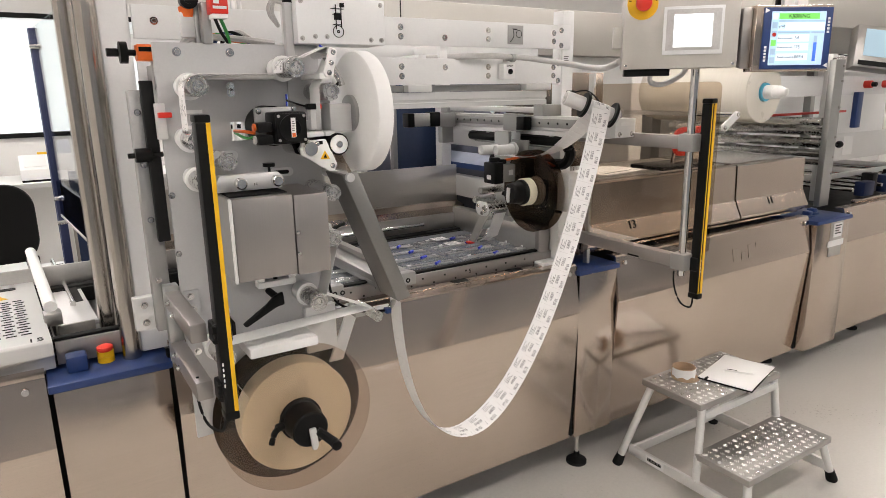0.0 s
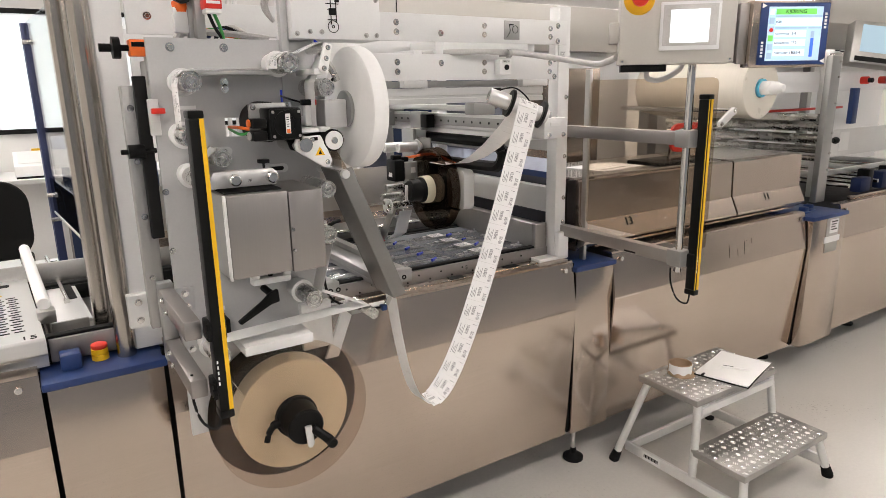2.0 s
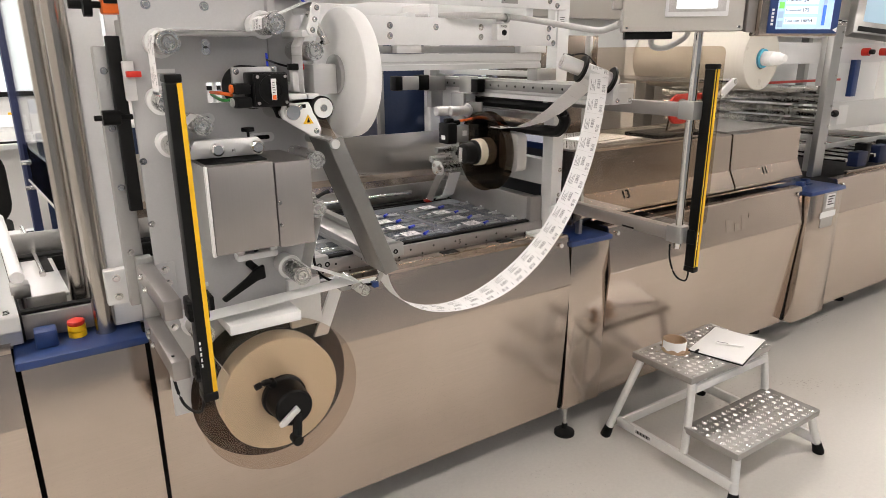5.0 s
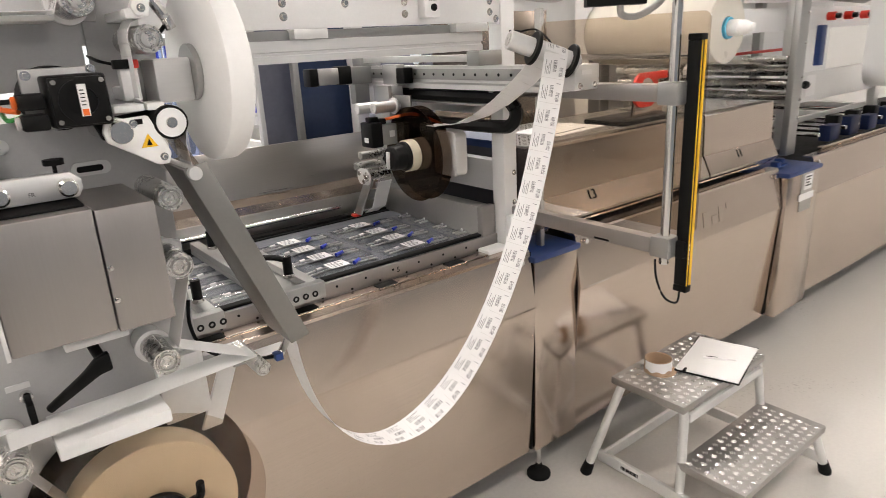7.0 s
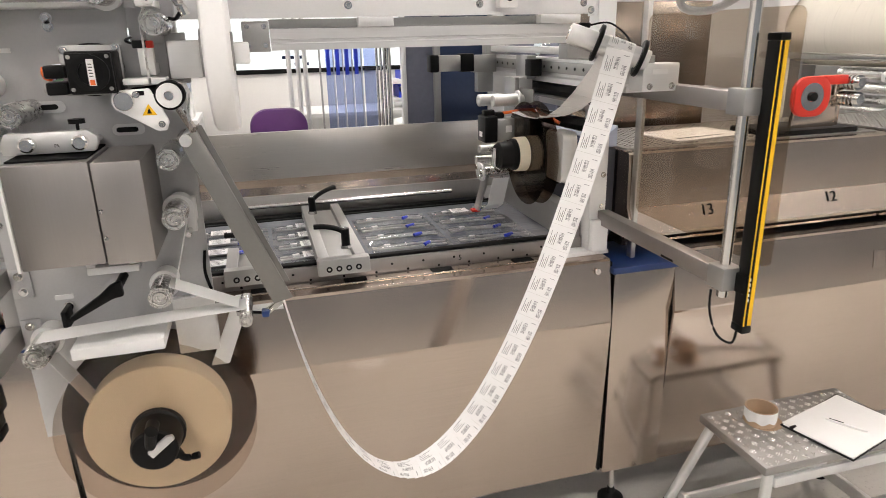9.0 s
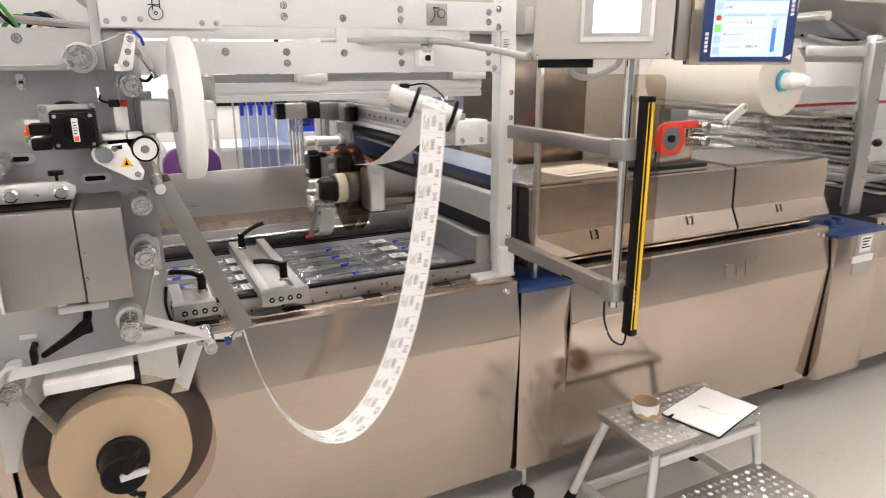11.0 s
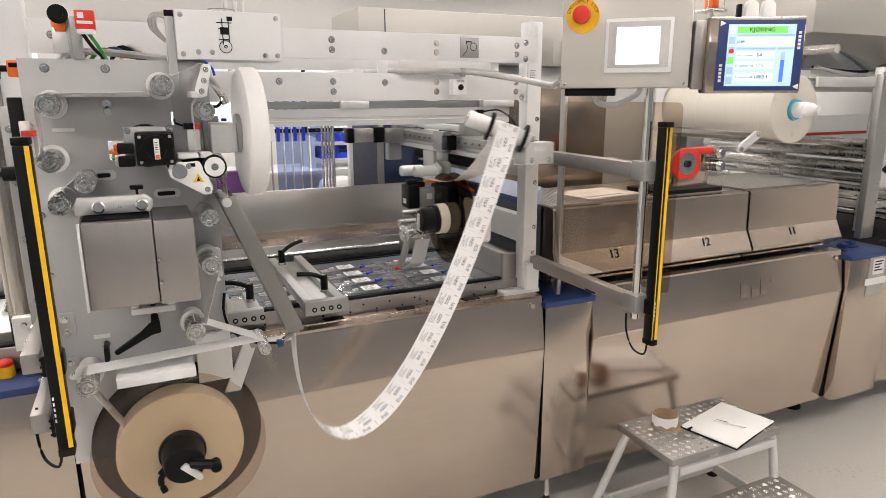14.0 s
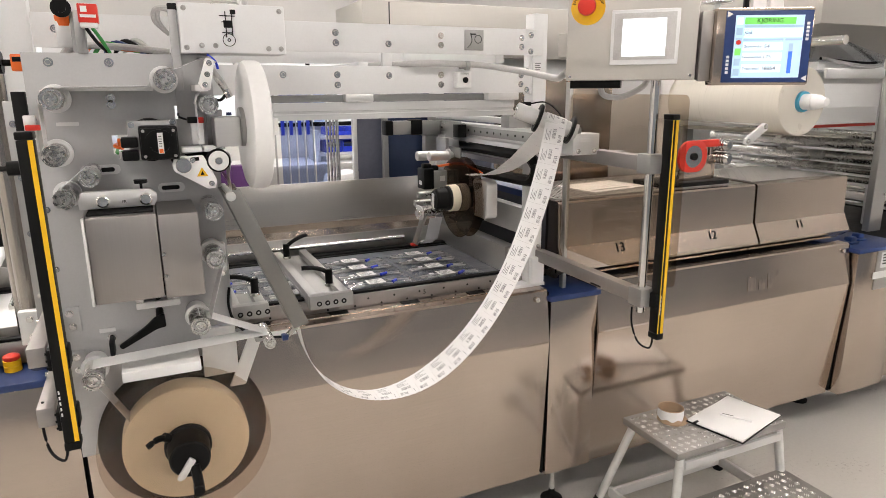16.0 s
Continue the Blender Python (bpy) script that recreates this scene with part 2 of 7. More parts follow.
def part(name, bm, mat, parent, label="", turn=None, pivot=None, sharp=32):
    """Links a bmesh, given in world places, as one mesh under a thing or a part. pivot: the world place of its own origin."""
    if turn is not None:
        bmesh.ops.transform(bm, matrix=turn, verts=bm.verts[:])
    base = Vector(parent["origin"])
    origin = Vector(pivot) if pivot else base
    bmesh.ops.recalc_face_normals(bm, faces=bm.faces[:])
    bmesh.ops.translate(bm, vec=-origin, verts=bm.verts[:])
    me = bpy.data.meshes.new(name)
    bm.to_mesh(me)
    bm.free()
    me.shade_smooth()
    me.set_sharp_from_angle(angle=radians(sharp))
    me.materials.append(mat)
    ob = new(name, me)
    ob.parent = parent
    ob.location = origin - base
    ob["origin"] = list(origin)
    return tagged(ob, label)


def solid(name, bm, mat, label="", category="", kind=""):
    """Links a bmesh as one top-level mesh."""
    me = bpy.data.meshes.new(name)
    bmesh.ops.recalc_face_normals(bm, faces=bm.faces[:])
    bm.to_mesh(me)
    bm.free()
    me.shade_smooth()
    me.set_sharp_from_angle(angle=radians(32))
    me.materials.append(mat)
    return tagged(new(name, me), label, category, "", kind)


def words(name, text, size, m, mat, parent, depth=0.0004):
    """Raised lettering in the built-in font, centred, at the pose m."""
    cu = bpy.data.curves.new(name, "FONT")
    cu.body, cu.size, cu.extrude, cu.align_x, cu.align_y = text, size, depth, "CENTER", "CENTER"
    tmp = bpy.data.objects.new(name, cu)
    scene.collection.objects.link(tmp)
    dg = bpy.context.evaluated_depsgraph_get()
    me = bpy.data.meshes.new_from_object(tmp.evaluated_get(dg))
    bpy.data.objects.remove(tmp)
    me.transform(m)
    bm = bmesh.new()
    bm.from_mesh(me)
    return part(name, bm, mat, parent)


# ---- the room ----
def ring_box(x, y, a, b, z0, z1):
    bm = box(x - a, y - b, z0, x - a + 0.04, y + b, z1, 0)
    box(x + a - 0.04, y - b, z0, x + a, y + b, z1, 0, bm)
    box(x - a + 0.04, y - b, z0, x + a - 0.04, y - b + 0.04, z1, 0, bm)
    return box(x - a + 0.04, y + b - 0.04, z0, x + a - 0.04, y + b, z1, 0, bm)


def room():
    solid("floor", box(-5, -3.5, -0.1, 10, 7.6, 0, 0), FLOOR_M, "grey coated concrete floor", "floor", "structure")
    solid("ceiling", box(-5, -3.5, 2.9, 10, 7.6, 3.0, 0), PAINT_W, "white ceiling", "ceiling", "structure")
    solid("wall_north", box(-5, 6.85, 0, 10, 7.0, 2.9, 0), WALL_M, "plain white wall", "wall", "structure")
    # South wall stays out of view; its tone only feeds the steel's reflections.
    solid("wall_south", box(-5, -3.5, 0, 10, -3.35, 2.9, 0), WALL_G, "unseen blue-grey wall toned for reflections in the steel", "wall", "structure")
    solid("wall_west", box(-5, -3.35, 0, -4.85, 6.85, 2.9, 0), WALL_M, "plain white wall", "wall", "structure")
    solid("wall_east", box(9.85, -3.35, 0, 10, 6.85, 2.9, 0), WALL_M, "plain white wall", "wall", "structure")
    first = None
    for i in range(5):
        for j in range(4):
            x, y = -3.2 + 2.7 * i, -2.2 + 2.55 * j
            if first is None:
                first = thing("ceiling_light", (x, y, 2.9), "long white ceiling light panel, switched on", "lamp", "ceiling lights")
                part("frame", ring_box(x, y, 0.70, 0.17, 2.86, 2.9), PAINT_W, first)
                part("diffuser", box(x - 0.66, y - 0.13, 2.865, x + 0.66, y + 0.13, 2.89, 0), LAMP, first)
            else:
                copy_thing(first, pose(x, y, 2.9))


room()


# ---- the packaging machine ----
def front_panel(x0, x1, parent):
    pts = [(2.125, 0.912), (2.125, 0.917), (2.078, 0.917), (2.072, 0.911), (2.044, 0.728), (2.046, 0.720), (2.082, 0.160), (2.11, 0.160), (2.11, 0.166), (2.09, 0.166), (2.054, 0.718), (2.080, 0.907)]
    return part("panel", prism(pts, "x", x0, x1), STEEL, parent, "brushed steel panel folded outward along its upper third", sharp=6)


def bolts(parent, places, d=(0, -1, 0), r=0.0065, mat=None):
    for p in places:
        part("bolt", hexbolt(p, d, r), mat or CHROME, parent)


def machine():
    m = thing("packaging_machine", (2.0, 2.45, 0), "long brushed stainless steel packaging machine on round feet", "machine")
    # Solid block closes the body; its near-black stands for the shaded inside.
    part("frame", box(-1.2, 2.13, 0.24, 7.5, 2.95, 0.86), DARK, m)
    for x0, x1 in ((-1.2, 0.192), (0.488, 1.984), (2.2045, 3.636), (3.995, 7.5)):
        p = front_panel(x0, x1, m)
        part("screw", cyl((x1 - 0.045, 2.066, 0.885), (x1 - 0.045, 2.056, 0.886), 0.009, 20), CHROME, p)
        part("screw", cyl((x0 + 0.045, 2.066, 0.885), (x0 + 0.045, 2.056, 0.886), 0.009, 20), CHROME, p)
    for x, y in ((2.07, 2.12), (0.33, 2.12), (3.74, 2.29), (4.70, 2.28), (5.9, 2.3)):
        f = part("foot", lathe((x, y, 0), (x, y, 1), [(0, 0), (0, 0.044), (0.012, 0.044), (0.022, 0.03), (0.03, 0.014), (0.05, 0.012), (0.05, 0)], 28), RUBBER, m)
        part("spindle", cyl((x, y, 0.05), (x, y, 0.26), 0.009), CHROME, f)
    for x0, x1, yf in ((0.204, 0.476, 2.056), (1.997, 2.203, 2.062), (3.652, 3.982, 2.03)):
        p = part("pillar", box(x0, yf, 0.165, x1, 2.13, 0.868), STEEL, m, "narrow steel pillar cabinet")
        part("blue_cap", box(x0 - 0.010, yf - 0.010, 0.870, x1 + 0.010, 2.30, 0.892, 0.006), BLUE, p, "dark blue plastic cap")
    # Black strips put the shade of the open panel seams into the shape.
    for x in (0.482, 1.990, 3.644):
        part("seam_gap", box(x - 0.004, 2.075, 0.17, x + 0.004, 2.10, 0.905, 0), RUBBER, m)
    # transport bed
    deck = part("deck_edge", box(0.49, 2.125, 0.908, 1.97, 2.165, 0.920), STEEL, m)
    for k in range(6):
        part("slot", box(0.705 + 0.249 * k, 2.127, 0.9185, 0.767 + 0.249 * k, 2.158, 0.9216, 0), RUBBER, deck)
    rail = part("near_rail", box(0.1, 2.170, 0.90, 1.95, 2.205, 0.962), HOUSING, m, "dull steel chain rail with pin holes")
    part("chain_cover", box(0.1, 2.180, 0.9622, 1.95, 2.2045, 0.970, 0.001), RUBBER, m)
    words("number", "5", 0.022, pose(1.547, 2.1695, 0.940, 90), DARK, rail)
    # Small dark discs stand in for the shaded pin holes.
    for k in range(26):
        part("pin_hole", cyl((0.7 + 0.046 * k, 2.170, 0.945 - 0.02 * (k % 2)), (0.7 + 0.046 * k, 2.167, 0.945 - 0.02 * (k % 2)), 0.0035, 10), DARK, rail)
    part("far_rail", box(0.1, 2.735, 0.90, 1.95, 2.775, 0.965), DARK, m)
    part("chain_guide", box(0.1, 2.206, 0.935, 1.95, 2.222, 0.955), RUBBER, m)
    part("chain_guide", box(0.1, 2.718, 0.935, 1.95, 2.734, 0.958), RUBBER, m)
    part("bed", box(0.1, 2.205, 0.87, 1.95, 2.735, 0.905), STEEL_DULL, m)
    part("back_guard", box(0.47, 2.86, 0.90, 1.95, 2.872, 1.245), STEEL_B, m, "upright brushed steel back guard")
    part("back_ledge", prism([(2.86, 1.075), (2.80, 1.06), (2.80, 1.03), (2.81, 1.03), (2.812, 1.05), (2.86, 1.065)], "x", 0.47, 1.95), STEEL, m)
    part("back_skirt", box(0.0, 2.79, 0.93, 1.95, 2.80, 1.03), STEEL_DULL, m)
    part("tie_rod", cyl((0.9, 2.76, 1.0), (1.7, 2.76, 1.0), 0.008), CHROME, m)
    # cross beam at the end of the labelling bay
    cb = part("cross_beam", box(1.885, 2.20, 0.955, 1.935, 3.0, 1.055, 0.003), STEEL_DULL, m)
    part("end_cap", box(1.878, 2.172, 0.931, 1.936, 2.199, 1.06, 0.006), HOUSING, m)
    part("end_foot", box(1.855, 2.12, 0.917, 2.005, 2.235, 0.93, 0.002), PAINT, m)
    part("foot_block", box(1.938, 2.105, 0.931, 1.992, 2.129, 1.03, 0.006), PAINT, m)
    for z in (1.098, 1.338):
        part("side_beam", box(1.945, 2.186, z, 1.985, 2.969, z + 0.098, 0.003), ALU_L, m)
    for y0 in (2.13, 2.97):
        p = part("post", box(1.938, y0, 0.93, 1.992, y0 + 0.055, 1.86, 0.003), PAINT, m, "pale grey upright post")
        if y0 < 2.5:
            bolts(p, [(1.978, y0, z) for z in (1.02, 1.065, 1.16, 1.32, 1.42, 1.46, 1.54)], r=0.0055)
            part("gusset", box(1.925, y0 + 0.006, 1.60, 1.9378, y0 + 0.04, 1.74, 0.002), PAINT, p)
    part("post", box(0.425, 2.14, 0.90, 0.495, 2.20, 1.86, 0.003), PAINT, m, "pale grey upright post")
    part("post", box(0.425, 2.97, 0.90, 0.495, 3.03, 1.86, 0.003), PAINT, m, "pale grey upright post")
    # upper beams
    ub = part("upper_beam", box(0.50, 2.12, 1.726, 1.965, 2.135, 1.808), PAINT, m, "pale grey painted beam")
    lb = part("lower_beam", box(0.50, 2.12, 1.606, 1.922, 2.135, 1.688), PAINT, m, "pale grey painted beam")
    bolts(ub, [(x, 2.12, z) for x in (1.258, 1.593, 1.885) for z in (1.752, 1.78)] + [(1.42, 2.12, 1.752), (1.92, 2.12, 1.738), (1.92, 2.12, 1.79), (0.55, 2.12, 1.77)])
    bolts(lb, [(x, 2.12, z) for x in (1.258, 1.593, 1.885) for z in (1.633, 1.662)] + [(1.10, 2.12, 1.662), (1.42, 2.12, 1.66), (1.908, 2.12, 1.615), (1.908, 2.12, 1.675)])
    part("strut", box(1.40, 2.121, 1.688, 1.43, 2.134, 1.726, 0.001), PAINT, m)
    part("upper_beam", box(0.50, 2.98, 1.726, 1.965, 2.995, 1.808), PAINT, m, "pale grey painted beam")
    part("upper_beam", box(1.80, 2.14, 1.70, 1.83, 2.98, 1.78), PAINT, m)
    part("upper_beam", box(1.33, 2.14, 1.64, 1.36, 2.98, 1.70), PAINT, m)
    part("cable_tray", box(0.9, 2.30, 1.675, 1.85, 2.40, 1.68, 0.001), STEEL_DULL, m)
    pr = part("rail_profile", prism([(2.138, 1.532), (2.138, 1.548), (2.144, 1.550), (2.144, 1.556), (2.138, 1.558), (2.138, 1.582), (2.165, 1.582), (2.165, 1.532)], "x", 1.07, 1.872), ALU_L, m, "aluminium guide profile")
    part("end_plate", box(1.005, 2.136, 1.530, 1.068, 2.148, 1.60, 0.002), ALU, pr)
    bolts(m, [(1.017, 2.136, 1.545), (1.057, 2.136, 1.545), (1.017, 2.136, 1.588), (1.057, 2.136, 1.588)], r=0.004)
    for x0, x1 in ((1.281, 1.369), (1.763, 1.880)):
        part("bracket", box(x0, 2.122, 1.583, x1, 2.16, 1.606, 0.002), ALU_L, m)
    part("shadow_gap_profile", box(1.07, 2.15, 1.583, 1.87, 2.20, 1.604, 0.001), ALU, m)
    # drawing plate on the upper beam
    dr = part("sketch_plate", box(1.675, 2.117, 1.738, 1.742, 2.12, 1.80, 0.001), ALU, m, "small plate with an engraved sketch")
    part("sketch_line", ring((1.722, 2.1165, 1.772), (1.722, 2.1162, 1.772), 0.011, 0.013, 24), DARK, dr)
    part("sketch_line", tube([(1.695, 2.1165, 1.79), (1.70, 2.1165, 1.765), (1.685, 2.1165, 1.745)], 0.0012, 5), DARK, dr)
    part("sketch_line", box(1.695, 2.1162, 1.785, 1.715, 2.1168, 1.789, 0), DARK, dr)
    for k in range(5):
        part("notice_line", box(1.945, 2.1285, 1.70 - 0.007 * k, 1.967 - 0.004 * (k % 2), 2.1295, 1.702 - 0.007 * k, 0), DARK, m)
    # red-ended signal lamp and button box
    bb = part("button_box", box(1.635, 2.088, 1.622, 1.685, 2.12, 1.672, 0.003), WHITE, m, "small white button box")
    part("button", cyl((1.662, 2.088, 1.646), (1.662, 2.082, 1.646), 0.009, 20), BLACK, bb)
    part("tag", box(1.645, 2.0865, 1.66, 1.675, 2.088, 1.669, 0), PAPER, bb)
    words("lettering", "TEACH", 0.008, pose(1.66, 2.086, 1.6645, 90), BLACK, bb, 0.0002)
    return m


machine()


def hood(x0, x1, numbers):
    h = thing("hood", ((x0 + x1) / 2, 2.4, 0.93), "brushed steel hood with a sloping numbered lip", "machine cover", "hoods on the machine")
    part("cover", prism([(2.62, 0.93), (2.14, 0.93), (2.124, 1.046), (2.130, 1.212), (2.136, 1.218), (2.62, 1.218)], "x", x0, x1), STEEL, h, sharp=8)
    part("lip", prism([(2.122, 1.050), (2.086, 0.975), (2.090, 0.965), (2.12, 0.945), (2.126, 0.945), (2.126, 1.05)], "x", x0, x1), STEEL, h, "sloping steel lip", sharp=8)
    tread = part("perforated_top", box(x0 + 0.02, 2.18, 1.219, x1 - 0.02, 2.58, 1.222, 0), STEEL_DULL, h, "dimpled steel top sheet")
    bm = bmesh.new()
    for i in range(int((x1 - x0 - 0.08) / 0.022)):
        for j in range(16):
            x, y = x0 + 0.04 + 0.022 * i, 2.20 + 0.023 * j
            bmesh.ops.create_cube(bm, size=1, matrix=Matrix.LocRotScale((x, y, 1.2225), Euler((0, 0, radians(45 if (i + j) % 2 else -45))), (0.014, 0.005, 0.002)))
    tagged(part("dimple", bm, CHROME, tread), kind="stuff")
    for text, x in numbers:
        words("number", text, 0.05, pose(x, 2.1085, 1.026, 64), DARK, h)
    return h


hood(2.06, 3.055, (("13", 2.335), ("12", 2.81)))
hood(3.068, 3.645, (("11", 3.332),))


def brand_marks():
    # pale block shapes where the maker's mark is
    b = thing("panel_mark", (3.1, 2.05, 0.8), "faint pale maker's mark on the steel panel", "marking")
    for x0, x1, z0, z1 in ((2.98, 3.03, 0.775, 0.835), (3.045, 3.085, 0.775, 0.81), (3.10, 3.135, 0.775, 0.84), (3.16, 3.18, 0.82, 0.845)):
        y = 2.0425 + 0.15 * (z0 + z1 - 1.456) / 2
        part("mark_bar", box(x0, -0.0002, z0 - 0.8, x1, 0.0006, z1 - 0.8, 0), MARK, b, "", pose(0, 2.0536, 0.8, -8.7))


brand_marks()


def pillar_bits():
    # label plates on the far pillar, knobs on the caps
    p = thing("rating_plate", (3.86, 2.02, 0.75), "white rating labels on a grey plate", "label plate")
    part("backing", box(3.79, 2.026, 0.68, 3.91, 2.030, 0.87, 0), STEEL_DULL, p)
    part("label", box(3.815, 2.0235, 0.785, 3.895, 2.026, 0.86, 0), PAPER, p)
    for k in range(4):
        part("printed_line", box(3.825, 2.0225, 0.845 - 0.014 * k, 3.885 - 0.01 * (k % 3), 2.0235, 0.851 - 0.014 * k, 0), DARK, p)
    part("strip", box(3.77, 2.0235, 0.735, 3.925, 2.026, 0.768, 0), PAPER, p)
    for x, y in ((3.73, 2.13), (3.83, 2.16)):
        k = thing("blue_knob", (x, y, 0.892), "dark blue square latch knob on the pillar cap", "knob", "cap knobs")
        part("base", box(x - 0.028, y - 0.028, 0.892, x + 0.028, y + 0.028, 0.902, 0.003), BLUE, k)
        part("grip", box(x - 0.02, y - 0.02, 0.902, x + 0.02, y + 0.02, 0.925, 0.006), BLUE, k)
    k = thing("blue_knob", (0.272, 2.16, 0.892), "dark blue square latch knob on the pillar cap", "knob", "cap knobs")
    part("base", box(0.242, 2.105, 0.892, 0.292, 2.155, 0.936, 0.006), BLUE, k)
    e = thing("emergency_stop", (0.336, 2.15, 0.892), "red emergency stop mushroom on yellow rings", "emergency stop")
    part("body", lathe((0.336, 2.15, 0.892), (0.336, 2.15, 1), [(0, 0), (0, 0.021), (0.013, 0.021), (0.015, 0.018), (0.017, 0.021), (0.03, 0.021), (0.032, 0.0)], 28), YELLOW, e)
    part("mushroom", lathe((0.336, 2.15, 0.922), (0.336, 2.15, 1), [(0, 0), (0, 0.018), (0.006, 0.021), (0.012, 0.020), (0.016, 0.012), (0.017, 0)], 28), RED, e)


pillar_bits()


def guard_posts():
    g = thing("guard_post", (0.40, 2.14, 0.892), "polished steel guard post on the pillar cap", "post")
    part("tube", cyl((0.40, 2.14, 0.892), (0.40, 2.14, 2.3), 0.0245, 36), STEEL_V, g)
    h = thing("guard_post", (0.345, 2.30, 0.86), "square brushed steel guard upright", "post")
    part("upright", prism(rounded(0.340, 2.255, 0.384, 2.33, 0.016, 6), "z", 0.86, 2.4), STEEL_V, h)
    part("gasket", box(0.386, 2.28, 0.9, 0.390, 2.30, 2.4, 0), RUBBER, h)


guard_posts()


def left_module():
    M = pose(0.22, 2.13, 0, 0, 0, 2.8)
    m = thing("hood", (0.0, 2.7, 0.93), "steel hood with vent slots and a lip marked 15", "machine cover", "hoods on the machine")
    # Pale aluminium puts the bright reflection on this steel cover into its colour.
    c = part("cover", prism([(1.0, 0.90), (0.02, 0.90), (0.02, 0.938), (0, 0.938), (-0.004, 0.944), (-0.004, 0.979), (0.002, 0.985), (1.0, 0.985)], "x", -1.1, 0, None, 0.002), ALU_L, m, "", M)
    for i in range(4):
        for j in range(24):
            if 15 < j < 19:
                continue
            x = -0.062 - 0.034 * i - 0.006 * (j % 2)
            y = 0.085 + 0.0235 * j + (0.20 if j > 15 else 0)
            part("vent_slot", box(x, y, 0.9845, x + 0.024, y + 0.006, 0.9862, 0), DARK, c, "", M)
    part("grip_slot", prism(rounded(-0.30, 0.585, -0.052, 0.615, 0.008, 4), "z", 0.9846, 0.9864), DARK, c, "", M)
    words("number", "15", 0.04, M @ pose(-0.034, 0.022, 0.9858), DARK, m)
    part("warning_sign", prism([(-0.125, 0.475), (-0.075, 0.475), (-0.10, 0.525)], "z", 0.9862, 0.9868), YELLOW, m, "", M)
    part("side_seam", box(0.001, 0.03, 0.90, 0.006, 1.0, 0.975, 0), RUBBER, m, "", M)
    t = thing("deck_tray", (0.28, 2.7, 0.93), "shallow brushed steel tray beside the hood", "tray")
    part("floor_sheet", box(0.028, 0.19, 0.946, 0.130, 1.06, 0.956, 0.002), ALU_L, t, "", M)
    part("front_edge", box(0.026, 0.182, 0.892, 0.120, 0.19, 0.962, 0.003), STEEL_DULL, t, "", M)
    part("side_edge", box(0.020, 0.182, 0.90, 0.026, 1.06, 0.975, 0.002), STEEL_DULL, t, "", M)
    part("gap", box(0.095, 0.42, 0.9565, 0.118, 1.0, 0.959, 0), DARK, t, "", M)
    part("slide_rod", cyl((0.086, 0.36, 0.972), (0.086, 1.03, 0.972), 0.006, 12), CHROME, t, "", M)
    for y in (0.38, 1.0):
        part("rod_foot", box(0.078, y, 0.956, 0.094, y + 0.014, 0.972, 0.002), CHROME, t, "", M)
    b = thing("handle_bar", (0.23, 2.4, 1.02), "white plastic handle bar along the hood", "handle")
    part("bar", cyl((0.016, 0.18, 1.022), (0.016, 0.92, 1.036), 0.017, 24), WHITE, b, "", M)
    part("end_stop", box(-0.004, 0.155, 0.972, 0.040, 0.205, 1.008, 0.003), STEEL_DULL, b, "", M)
    part("end_stop", box(0.0, 0.87, 0.972, 0.036, 0.90, 1.02, 0.003), STEEL_DULL, b, "", M)


left_module()


# ---- guards and things behind the machine ----
CHAMBER = surface("dark_blue_grey_steel", (0.085, 0.09, 0.11), 0.4, 0.4)
PALEBLUE = surface("pale_blue_coating", (0.42, 0.46, 0.56), 0.4, 0.0)
SMOKESHEET = surface("brown_brushed_sheet", (0.24, 0.20, 0.165), 0.22, 1.0, (4, 4, 300), 0.12, 0.0, 0.05, 3.0)
BLUEGREY = surface("blue_grey_sheet", (0.20, 0.21, 0.27), 0.35, 0.0)
BLUEDOOR = surface("glossy_dark_blue_sheet", (0.04, 0.06, 0.125), 0.15, 0.0, (60, 60, 60), 0.1, 0.0, 0.06, 4.0)


